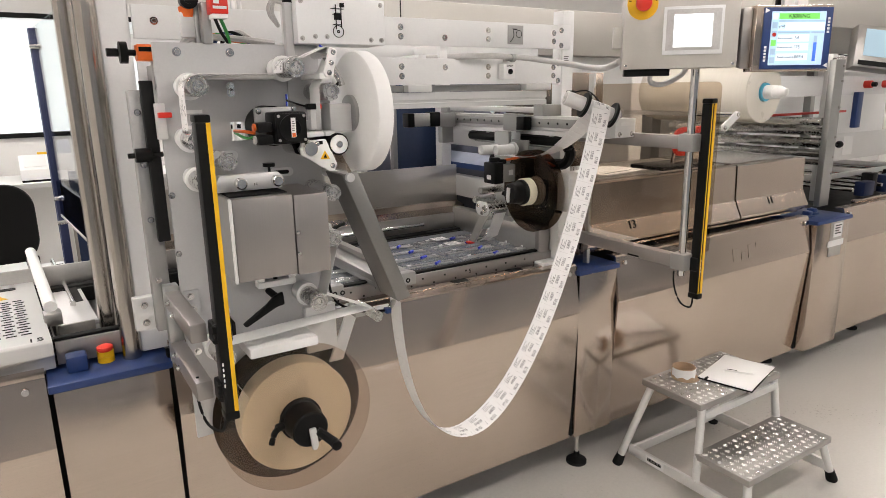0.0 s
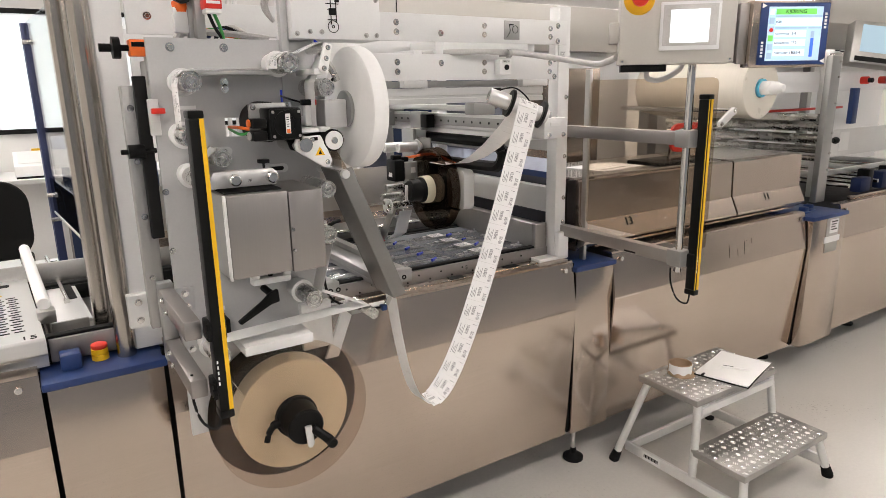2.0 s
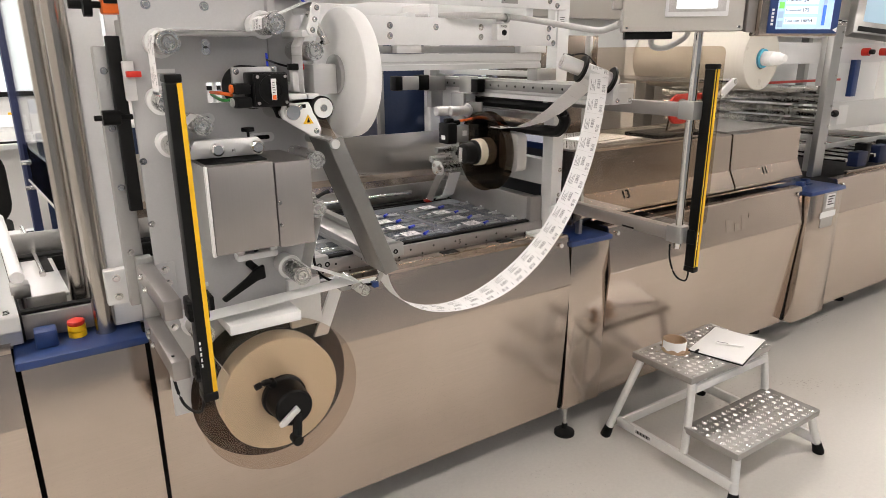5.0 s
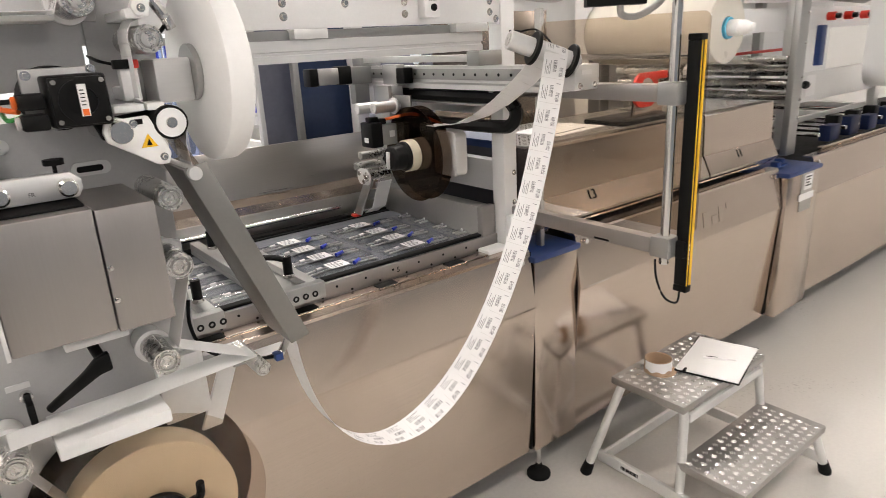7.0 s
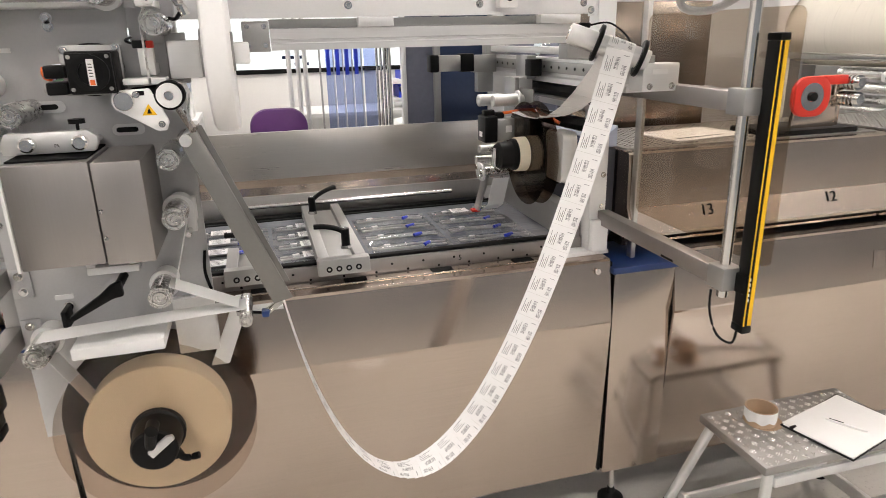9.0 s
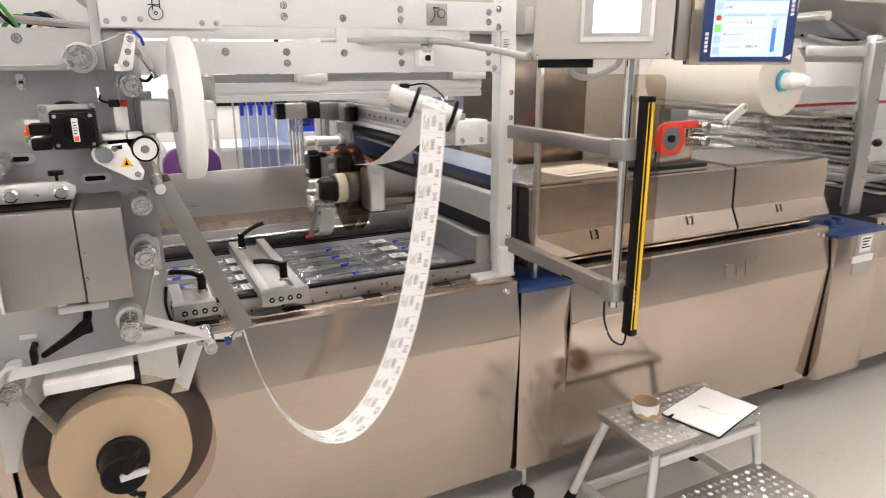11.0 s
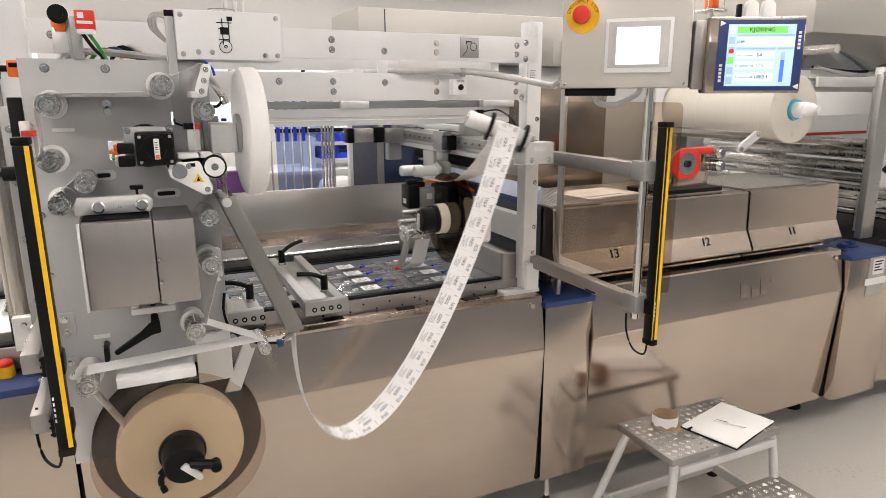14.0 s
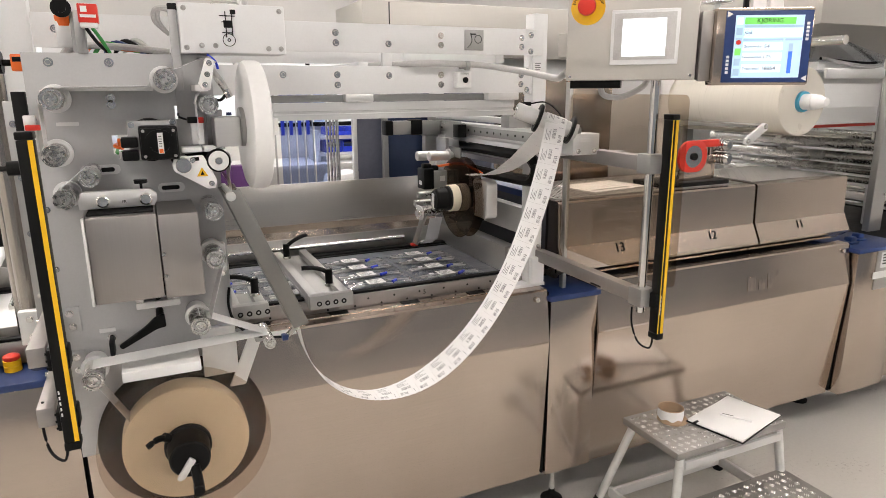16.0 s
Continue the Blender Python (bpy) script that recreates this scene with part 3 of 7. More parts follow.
def back_guards():
    g = thing("guard_door", (1.85, 3.1, 0.9), "dark blue see-through guard door behind the machine", "guard door")
    part("pane", box(1.76, 3.10, 0.9, 2.35, 3.106, 1.72, 0), BLUEDOOR, g)
    part("frame_post", box(1.735, 3.09, 0.9, 1.76, 3.12, 1.75, 0.002), ALU, g)
    p = thing("guard_screen", (1.70, 3.2, 0.9), "blue-grey solid guard screen", "guard screen")
    part("sheet", box(1.64, 3.2, 0.9, 1.775, 3.21, 1.9, 0), BLUEGREY, p)
    part("edge", box(1.62, 3.19, 0.9, 1.64, 3.22, 1.9, 0.002), PAINT, p)
    s = thing("strip_curtain", (1.47, 3.5, 0), "blue-tinted clear plastic strips with bright blue ends", "strip curtain")
    for k in range(4):
        x = 1.340 + 0.042 * k
        st = part("strip", box(x, 3.497, 0.9, x + 0.032, 3.503, 1.60, 0), BLUECLEAR, s)
        part("blue_end", box(x + 0.003, 3.490, 1.40, x + 0.020, 3.496, 1.60, 0.002), BINBLUE, st)
        part("edge_rod", cyl((x + 0.036, 3.5, 0.9), (x + 0.036, 3.5, 1.6), 0.0035, 8), PALEBLUE, st)
    part("wide_strip", box(1.513, 3.497, 0.9, 1.565, 3.503, 1.60, 0), BLUECLEAR, s)
    for x in (1.572, 1.590, 1.606, 1.622):
        part("guide_rod", cyl((x, 3.495, 0.9), (x, 3.495, 1.60), 0.006, 12), CHROME, s)
    part("hanger", box(1.31, 3.48, 1.60, 1.64, 3.52, 1.63, 0.002), ALU, s)
    for x in (1.312, 1.632):
        part("stand", box(x, 3.505, 0, x + 0.008, 3.52, 1.60, 0.002), ALU, s)
    n = thing("sealing_cover", (2.2, 2.95, 1.1), "blue lidded sealing station cover", "machine cover")
    part("lid", prism([(2.0, 1.228), (2.0, 1.246), (2.058, 1.290), (2.058, 1.228)], "y", 2.20, 3.3), PALEBLUE, n, "pale blue-grey sloping lid")
    part("lid_edge", box(1.995, 2.20, 1.222, 1.9995, 3.3, 1.246, 0), BLUE, n, "dark blue lid edge")
    part("chamber", box(2.0, 2.20, 0.95, 2.055, 3.3, 1.221, 0), CHAMBER, n)
    part("gauge_case", cyl((2.0, 2.60, 1.52), (1.97, 2.60, 1.52), 0.035, 28), CHROME, n, "round pressure gauge")
    # Dial shares the screens' emission, so it glows without being a lamp.
    part("gauge_face", cyl((1.97, 2.60, 1.52), (1.967, 2.60, 1.52), 0.030, 28), GLOW_WHITE, n)
    part("inner_wall", box(2.062, 2.64, 1.225, 2.075, 3.3, 1.72, 0.002), BLUEGREY, n)
    part("back_sheet", box(2.08, 2.66, 1.20, 2.70, 2.672, 1.66, 0.001), SMOKESHEET, n, "dark brown brushed rear sheet")
    c = thing("overhead_cabinet", (2.4, 3.2, 1.8), "warm grey overhead cabinet above the machine", "cabinet")
    part("body", box(1.62, 2.99, 1.76, 3.6, 3.4, 1.99, 0.004), BEIGE, c)
    part("door_gap", box(1.74, 2.986, 1.765, 1.744, 2.9895, 1.985, 0), DARK, c)
    part("pedestal", box(2.2, 3.1, 0.86, 3.4, 3.38, 1.76, 0.004), PAINT, c)
    for k, x in enumerate((1.20, 1.245, 1.28)):
        q = thing("riser_pipe", (x, 3.9, 0), "thin grey riser pipe along the wall", "pipe", "riser pipes")
        part("tube", cyl((x, 3.9, 0), (x, 3.9, 2.9), 0.012, 12), ALU_L, q)
    # guards on the far left
    w = thing("guard_screen", (0.25, 2.9, 0.85), "clear guard screen with dark blue edge strips", "guard screen")
    W = Matrix.Translation((0.305, 2.9, 0)) @ pose(0, 0, 0, 0, 0, -85.5)
    part("pane", box(0.012, -0.003, 1.31, 0.56, 0.003, 1.81, 0), GLASS, w, "", W)
    part("lower_pane", box(0.012, -0.003, 1.19, 0.56, 0.003, 1.305, 0), BLUEGLASS, w, "", W)
    part("lower_edge", box(0.012, -0.005, 1.182, 0.56, 0.005, 1.189, 0), ALU_L, w, "", W)
    part("edge_strip", box(-0.012, -0.013, 1.0, 0.011, 0.013, 1.81, 0.002), NAVYBLUE, w, "dark blue edge profile", W)
    part("edge_groove", box(-0.013, -0.0145, 1.0, -0.004, -0.0131, 1.81, 0), BLUE, w, "", W)
    part("stand", box(-0.016, -0.016, 0.86, 0.016, 0.016, 1.0, 0.002), ALU, w, "", W)
    for z in (1.16, 1.245, 1.75):
        part("hinge", cyl((0.288, 2.885, z), (0.324, 2.885, z), 0.009, 16), CHROME, w)
    part("dark_panel", box(0.345, 2.95, 0.86, 0.66, 2.956, 1.33, 0), BLUEDOOR, w)
    for k in range(3):
        part("air_hose", tube([(0.36, 2.7, 1.62 - 0.05 * k), (0.40, 2.68, 1.56 - 0.05 * k), (0.43, 2.6, 1.60 - 0.05 * k)], 0.004, 6), BINBLUE, w)


back_guards()


def counter(name, label, x0, x1, y0, y1, z):
    t = thing(name, ((x0 + x1) / 2, (y0 + y1) / 2, 0), label, "table")
    part("top", box(x0, y0, z - 0.035, x1, y1, z, 0.003), PAINT_W, t)
    part("front_edge", box(x0, y0 - 0.004, z - 0.034, x1, y0, z - 0.002, 0), ALU_L, t)
    for x in (x0 + 0.04, x1 - 0.09):
        for y in (y0 + 0.05, y1 - 0.1):
            part("leg", box(x, y, 0, x + 0.05, y + 0.05, z - 0.035, 0.003), HOUSING, t)
    part("back_panel", box(x0, y1 - 0.03, 0.1, x1, y1 - 0.01, z - 0.04, 0.002), PAINT_W, t)
    return t


def swivel_chair(x, y, width, z0, z1, mat, label):
    d = thing("office_chair", (x, y, 0), label, "chair")
    h = width / 2
    part("backrest", prism(rounded(x - h, z0, x + h, z1, h * 0.62, 8), "y", y, y + 0.06, None, 0.012), mat, d)
    part("seat", prism(rounded(x - 0.23, y + 0.06, x + 0.23, y + 0.50, 0.1, 6), "z", 0.46, 0.54, None, 0.015), mat, d)
    part("stem", cyl((x, y + 0.28, 0.08), (x, y + 0.28, 0.46), 0.03), BLACK, d)
    part("spine", box(x - 0.03, y + 0.061, 0.5, x + 0.03, y + 0.09, z0 + 0.2, 0.004), BLACK, d)
    for k in range(5):
        a = 2 * math.pi * k / 5
        u, v = x + 0.28 * math.cos(a), y + 0.28 + 0.28 * math.sin(a)
        f = part("foot_arm", tube([(x, y + 0.28, 0.10), (u, v, 0.065)], 0.018, 8), BLACK, d)
        part("castor", cyl((u - 0.015, v, 0.03), (u + 0.015, v, 0.03), 0.03, 16), BLACK, f)
    return d


def far_room():
    counter("work_table", "pale work table against the far wall", -1.6, 0.56, 6.05, 6.75, 0.96)
    counter("work_counter", "pale counter along the far wall", 1.15, 3.4, 6.05, 6.75, 0.96)
    s = thing("desk_scanner", (0.255, 6.25, 0.96), "white desk scanner with a dark base on the work table", "scanner")
    part("base", box(0.165, 6.12, 0.96, 0.40, 6.42, 0.975, 0.003), DARK, s)
    part("body", prism([(6.12, 0.975), (6.42, 0.975), (6.42, 1.13), (6.36, 1.15), (6.12, 1.055)], "x", 0.16, 0.405, None, 0.006), WHITE, s)
    part("tray", prism([(6.15, 1.072), (6.34, 1.147), (6.34, 1.151), (6.15, 1.076)], "x", 0.19, 0.34), PAPER, s)
    part("yellow_note", box(0.29, 6.38, 1.148, 0.37, 6.41, 1.165, 0.002), YELLOW, s)
    s = thing("dispenser", (0.47, 6.3, 0.96), "white bench dispenser with a pale blue lid", "dispenser")
    part("body", box(0.425, 6.2, 0.96, 0.525, 6.4, 1.16, 0.008), WHITE, s)
    part("lid", prism([(6.2, 1.16), (6.4, 1.16), (6.4, 1.255), (6.32, 1.255)], "x", 0.43, 0.52, None, 0.004), PALEBLUE, s)
    swivel_chair(-0.03, 5.0, 0.50, 0.58, 1.075, RUBBER, "black upholstered office chair on castors")
    b = thing("wall_window", (0.6, 6.83, 1.28), "bright frosted window band in a thin black frame", "window", kind="structure")
    frost = glow("frosted_daylight", (0.86, 0.92, 0.93), 0.42)
    for x0, x1 in ((-2.2, 0.80), (0.84, 2.25), (2.29, 3.6)):
        part("pane", box(x0, 6.835, 1.30, x1, 6.848, 2.22, 0), frost, b)
    for x0, z0, x1, z1 in ((-2.24, 1.26, 3.64, 1.30), (-2.24, 2.22, 3.64, 2.26), (-2.24, 1.30, -2.2, 2.22), (0.80, 1.30, 0.84, 2.22), (2.25, 1.30, 2.29, 2.22), (3.6, 1.30, 3.64, 2.22)):
        part("frame_bar", box(x0, 6.82, z0, x1, 6.848, z1, 0.002), BLACK, b)
    for z, bars in ((1.325, (1.33, 1.41, 1.49)), (1.385, (1.30, 1.36, 1.46))):
        for x in bars:
            part("lettering_bar", box(x, 6.831, z, x + 0.05, 6.834, z + 0.03, 0), NAVY, b)
    p = thing("paper_stack", (-0.3, 6.3, 0.96), "stack of white papers on the work table", "papers")
    part("sheets", box(-0.45, 6.2, 0.96, -0.15, 6.45, 1.0, 0.002), PAPER, p)
    # shelf with bins seen through the bay
    h = thing("bin_shelf", (2.6, 6.4, 0.96), "white shelf unit with storage bins on the counter", "shelf")
    for z in (1.03, 1.185):
        part("board", box(2.2, 6.2, z, 3.1, 6.55, z + 0.02, 0.002), PAINT_W, h)
    for x in (2.17, 3.1):
        part("side", box(x, 6.2, 0.96, x + 0.03, 6.55, 1.25, 0.002), PAINT_W, h)
    rows = [(2.245, 1.05, 0.16, 0.10), (2.415, 1.05, 0.16, 0.10), (2.585, 1.05, 0.16, 0.10), (2.755, 1.05, 0.16, 0.10)]
    rows += [(2.275 + 0.088 * k, 1.205, 0.082, 0.07) for k in range(7)]
    for x0, z0, w2, hh in rows:
        q = thing("storage_bin", (x0, 6.2, z0), "bright blue open-fronted storage bin on the shelf", "bin", "storage bins")
        bm = box(x0, 6.18, z0, x0 + w2, 6.45, z0 + 0.006, 0)
        box(x0, 6.18, z0 + 0.006, x0 + 0.006, 6.45, z0 + hh, 0, bm)
        box(x0 + w2 - 0.006, 6.18, z0 + 0.006, x0 + w2, 6.45, z0 + hh, 0, bm)
        box(x0 + 0.006, 6.444, z0 + 0.006, x0 + w2 - 0.006, 6.45, z0 + hh, 0, bm)
        box(x0 + 0.006, 6.18, z0 + 0.006, x0 + w2 - 0.006, 6.186, z0 + hh * 0.5, 0, bm)
        part("shell", bm, BINBLUE, q)
        if w2 > 0.1:
            part("contents", box(x0 + 0.012, 6.2, z0 + 0.01, x0 + w2 - 0.012, 6.42, z0 + hh * 0.75, 0.01), NAVY, q, "dark loose parts")
    a = thing("packaging_bag", (2.1, 5.05, 0), "pale cardboard box with a loose white bag on top", "box")
    part("carton", box(1.93, 4.9, 0, 2.45, 5.3, 0.90, 0.006), PAPER, a)
    part("bag", prism([(1.95, 0.90), (2.40, 0.90), (2.36, 0.97), (2.15, 1.01), (1.98, 0.99)], "y", 4.95, 5.2, None, 0.02), WHITE, a)
    t = thing("document", (2.36, 6.16, 1.0), "white sheet hanging from the shelf edge", "paper")
    part("sheet", box(2.56, 6.172, 0.97, 2.66, 6.176, 1.24, 0), PAPER, t)
    swivel_chair(1.115, 3.55, 0.26, 0.85, 1.257, PURPLE, "purple fabric chair back behind the machine")


far_room()


# ---- the film unwinder on the right ----
def film_station():
    r = thing("film_roll", (3.50, 2.6, 1.55), "wide roll of milky plastic film on a shaft", "film roll")
    part("film", lathe((3.53, 2.32, 1.55), (3.53, 3.0, 1.55), [(0, 0.05), (0, 0.153), (0.003, 0.157), (0.70, 0.157), (0.70, 0.05)], 72), PEARL, r)
    part("core", ring((3.53, 2.308, 1.55), (3.53, 2.35, 1.55), 0.036, 0.047, 40), CYAN, r, "light blue core ring")
    part("chuck", lathe((3.53, 2.34, 1.55), (3.53, 2.0, 1.55), [(0, 0), (0, 0.036), (0.08, 0.036), (0.083, 0.033), (0.105, 0.033), (0.13, 0.021), (0.142, 0.019), (0.145, 0.012), (0.15, 0)], 32), WHITE, r)
    f = thing("film_unwinder", (4.1, 2.6, 0.9), "steel frame with film rollers", "machine frame")
    up = part("post", box(3.935, 2.18, 0.917, 4.03, 2.215, 1.712, 0.003), ALU, f, "aluminium upright")
    bolts(up, [(4.015, 2.18, z) for z in (1.10, 1.19, 1.30, 1.46, 1.60, 1.68)], r=0.006)
    part("rear_upright", box(4.10, 2.285, 0.917, 4.15, 2.33, 1.75, 0.003), ALU_L, f)
    part("post", box(4.10, 3.25, 0.86, 4.17, 3.30, 1.9, 0.003), ALU_L, f)
    part("post", box(5.3, 2.285, 0.917, 5.37, 2.33, 1.87, 0.003), ALU_L, f)
    for x, z, rr in ((3.95, 1.335, 0.030), (3.96, 1.265, 0.028), (3.90, 1.385, 0.022), (4.02, 1.20, 0.022), (3.98, 1.155, 0.016)):
        part("roller", cyl((x + 0.03, 2.216, z), (x + 0.03, 3.25, z), rr, 32), SATIN, f)
    part("link_arm", prism([(3.135, 1.372), (3.160, 1.368), (3.262, 1.432), (3.262, 1.458), (3.236, 1.462), (3.132, 1.396)], "y", 2.27, 2.285, None, 0.003), ALU_L, f)
    bolts(f, [(3.148, 2.27, 1.384), (3.246, 2.27, 1.446)], r=0.008)
    part("arm_bar", cyl((3.246, 2.285, 1.446), (3.246, 3.0, 1.446), 0.014), CHROME, f)
    part("shaft_stand", box(3.46, 2.98, 0.86, 3.54, 3.06, 1.60, 0.004), ALU, f)
    part("top_rod", cyl((3.75, 2.30, 1.83), (3.75, 3.2, 1.83), 0.022, 24), CHROME, f)
    part("side_bar", box(3.66, 2.31, 1.655, 5.4, 2.325, 1.70, 0.002), ALU_L, f)
    part("side_plate", box(3.6, 2.325, 1.52, 5.4, 2.335, 1.63, 0.002), PAINT, f)
    part("lower_web", prism([(3.44, 1.400), (3.975, 1.366), (3.975, 1.364), (3.44, 1.398)], "y", 2.34, 2.99), PEARL, f, "milky film led off the roll")
    part("film_web", prism([(3.75, 1.850), (4.45, 1.70), (4.45, 1.698), (3.75, 1.848)], "y", 2.36, 3.1), FILM, f)
    part("side_sheet", box(4.18, 2.30, 1.14, 5.4, 2.312, 1.30, 0.002), ALU_L, f)
    part("red_strip", box(4.2, 2.82, 1.38, 5.4, 2.86, 1.395, 0.002), RED, f)
    for k in range(4):
        c = part("red_clamp", cyl((4.52 + 0.22 * k, 2.30, 1.58), (4.52 + 0.22 * k, 2.26, 1.58), 0.022, 20), RED, f)
        part("knob", cyl((4.52 + 0.22 * k, 2.26, 1.58), (4.52 + 0.22 * k, 2.235, 1.58), 0.014, 16), BLACK, c)
    for k in range(9):
        part("roll_bar", cyl((4.25 + 0.17 * k, 2.16, 0.985), (4.25 + 0.17 * k, 3.0, 0.985), 0.012, 12), CHROME, f)
    for k in range(5):
        x = 4.36 + 0.26 * k
        part("clamp", box(x, 2.15, 0.935, x + 0.12, 2.21, 1.02 + 0.02 * (k % 2), 0.006), NAVY, f, "dark blue drive clamp")
        part("clamp_motor", box(x + 0.13, 2.17, 0.95, x + 0.19, 2.24, 1.06, 0.006), BLACK, f)
    for k in range(3):
        part("cross_bar", box(4.22 + 0.5 * k, 2.36, 1.02, 4.26 + 0.5 * k, 3.1, 1.05, 0.003), ALU_L, f)
    part("side_rail", box(4.18, 2.34, 1.02, 5.4, 2.36, 1.05, 0.003), ALU_L, f)
    part("rail_top", box(4.2, 2.12, 0.917, 7.0, 2.14, 0.935, 0.002), STEEL, f)
    part("knob", lathe((4.03, 2.19, 1.255), (4.3, 2.19, 1.255), [(0, 0.006), (0.035, 0.006), (0.035, 0.013), (0.055, 0.020), (0.07, 0.018), (0.072, 0)], 16), BLACK, f)
    part("paper_note", box(4.35, 2.2975, 1.17, 4.46, 2.2995, 1.28, 0), PAPER, f)
    part("cabinet", box(4.40, 2.27, 1.33, 4.46, 2.30, 1.537, 0.003), BLUE, f)
    o = thing("overhead_hood", (5.0, 2.9, 1.9), "large grey sloping hood over the unwinder", "machine cover")
    part("shell", prism([(2.55, 1.93), (3.4, 1.80), (3.4, 2.3), (2.55, 2.12)], "x", 3.9, 7.2, None, 0.004), BEIGE, o)
    part("back_wall", box(3.9, 3.36, 0.86, 7.2, 3.40, 1.80, 0.003), PAINT_W, o)
    for x in (4.6, 5.6):
        part("support", box(x, 3.2, 0.86, x + 0.06, 3.26, 1.83, 0.003), ALU, o)
    # cable run under the hood
    c = thing("cable_duct", (4.4, 2.5, 1.76), "white ribbed cable tray with loose cables", "cable duct")
    part("tray", box(3.85, 2.5, 1.70, 5.4, 2.56, 1.74, 0.002), PAINT_W, c)
    for k in range(3):
        part("cable", tube([(3.85, 2.49 - 0.012 * k, 1.755), (4.2, 2.48, 1.735 - 0.012 * k), (4.6, 2.49, 1.76), (5.3, 2.48, 1.74)], 0.008, 6), CABLE_G if k else RUBBER, c)


CYAN = surface("light_blue_plastic", (0.10, 0.48, 0.68), 0.4, 0.0)
film_station()


def feeder():
    f = thing("bag_sealer", (2.72, 2.3, 1.222), "small red and steel roller unit on a black base", "roller unit")
    f.location += Vector((0.095, 0.012, -0.018))
    part("base", box(2.505, 2.17, 1.2402, 2.862, 2.36, 1.258, 0.004), BLACK, f)
    part("stand", prism([(2.62, 1.245), (2.80, 1.245), (2.79, 1.36), (2.64, 1.36)], "y", 2.21, 2.23, None, 0.002), STEEL, f)
    part("red_side", prism(rounded(2.60, 1.295, 2.75, 1.425, 0.055, 8), "y", 2.195, 2.21, None, 0.003), RED, f)
    part("bearing", ring((2.675, 2.193, 1.36), (2.675, 2.196, 1.36), 0.016, 0.045, 32), CHROME, f)
    part("hub", cyl((2.675, 2.185, 1.36), (2.675, 2.215, 1.36), 0.015, 20), BLACK, f)
    part("red_arm", box(2.71, 2.20, 1.395, 2.82, 2.22, 1.425, 0.004), RED, f)
    for z, x in ((1.40, 2.84), (1.345, 2.845)):
        rib = part("ribbed_roller", cyl((x, 2.165, z), (x, 2.28, z), 0.017, 20), CHROME, f)
        for k in range(7):
            part("roller_ring", cyl((x, 2.175 + 0.014 * k, z), (x, 2.184 + 0.014 * k, z), 0.026, 24), CHROME, rib)
    part("bracket", box(2.80, 2.225, 1.245, 2.83, 2.245, 1.40, 0.002), STEEL, f)
    p = thing("loose_sheet", (2.45, 2.35, 1.222), "white sheet of paper lying on the hood", "paper")
    part("sheet", box(-0.15, -0.105, 1.224, 0.15, 0.105, 1.227, 0), PAPER, p, "", pose(2.42, 2.34, 0, 0, 0, 8))
    part("print_lines", box(-0.12, -0.07, 1.227, 0.08, -0.062, 1.2275, 0), DARK, p, "", pose(2.42, 2.34, 0, 0, 0, 8))


feeder()


# ---- the label printer station at the front ----
def roller(parent, x, z, r, y0=1.745, y1=1.882, flange=True):
    """A steel roller out of the plate, with a ringed bearing in its end."""
    n = y1 - y0
    p = part("roller", lathe((x, y0, z), (x, y1, z), [(0.004, 0), (0.004, r * 0.30), (0.0, r * 0.32), (0.0, r * 0.52), (0.003, r * 0.55), (0.003, r * 0.66), (0.0, r * 0.70), (0.0, r * 0.78), (0.002, r * 0.80), (0.002, r * 0.88), (0.0, r * 0.9), (0.0, r * 0.97), (0.002, r), (n, r), (n, 0)], 36), SATIN, parent, "steel roller with a ringed bearing end")
    part("bearing_ring", ring((x, y0 + 0.0015, z), (x, y0 + 0.0028, z), r * 0.56, r * 0.65, 28), STEEL_DULL, p)
    if flange:
        part("flange", lathe((x, y1 - 0.055, z), (x, y1, z), [(0, r), (0, r * 1.32), (0.006, r * 1.34), (0.012, r * 1.12), (0.05, r * 1.12), (0.05, r)], 36), WHITE, p, "white plastic guide flange")
    return p


def lever(parent, x, y, z, dx, dy, dz, size=1.0):
    """A black clamping lever with a steel hub."""
    d = Vector((dx, dy, dz)).normalized()
    c = Vector((x, y, z))
    bm = tube([c, c + d * 0.025 * size + Vector((0, 0, 0.012 * size)), c + d * 0.055 * size + Vector((0, 0, 0.018 * size)), c + d * 0.085 * size + Vector((0, 0, 0.018 * size))], 0.0075 * size, 8)
    cyl((x, y, z - 0.035 * size), (x, y, z + 0.012 * size), 0.012 * size, 16, bm)
    p = part("clamp_lever", bm, BLACK, parent, "black plastic clamping lever")
    part("lever_screw", cyl((x, y, z + 0.012 * size), (x, y, z + 0.015 * size), 0.006 * size, 12), CHROME, p)
    part("lever_collar", cyl((x, y, z - 0.045 * size), (x, y, z - 0.035 * size), 0.015 * size, 16), CHROME, p)


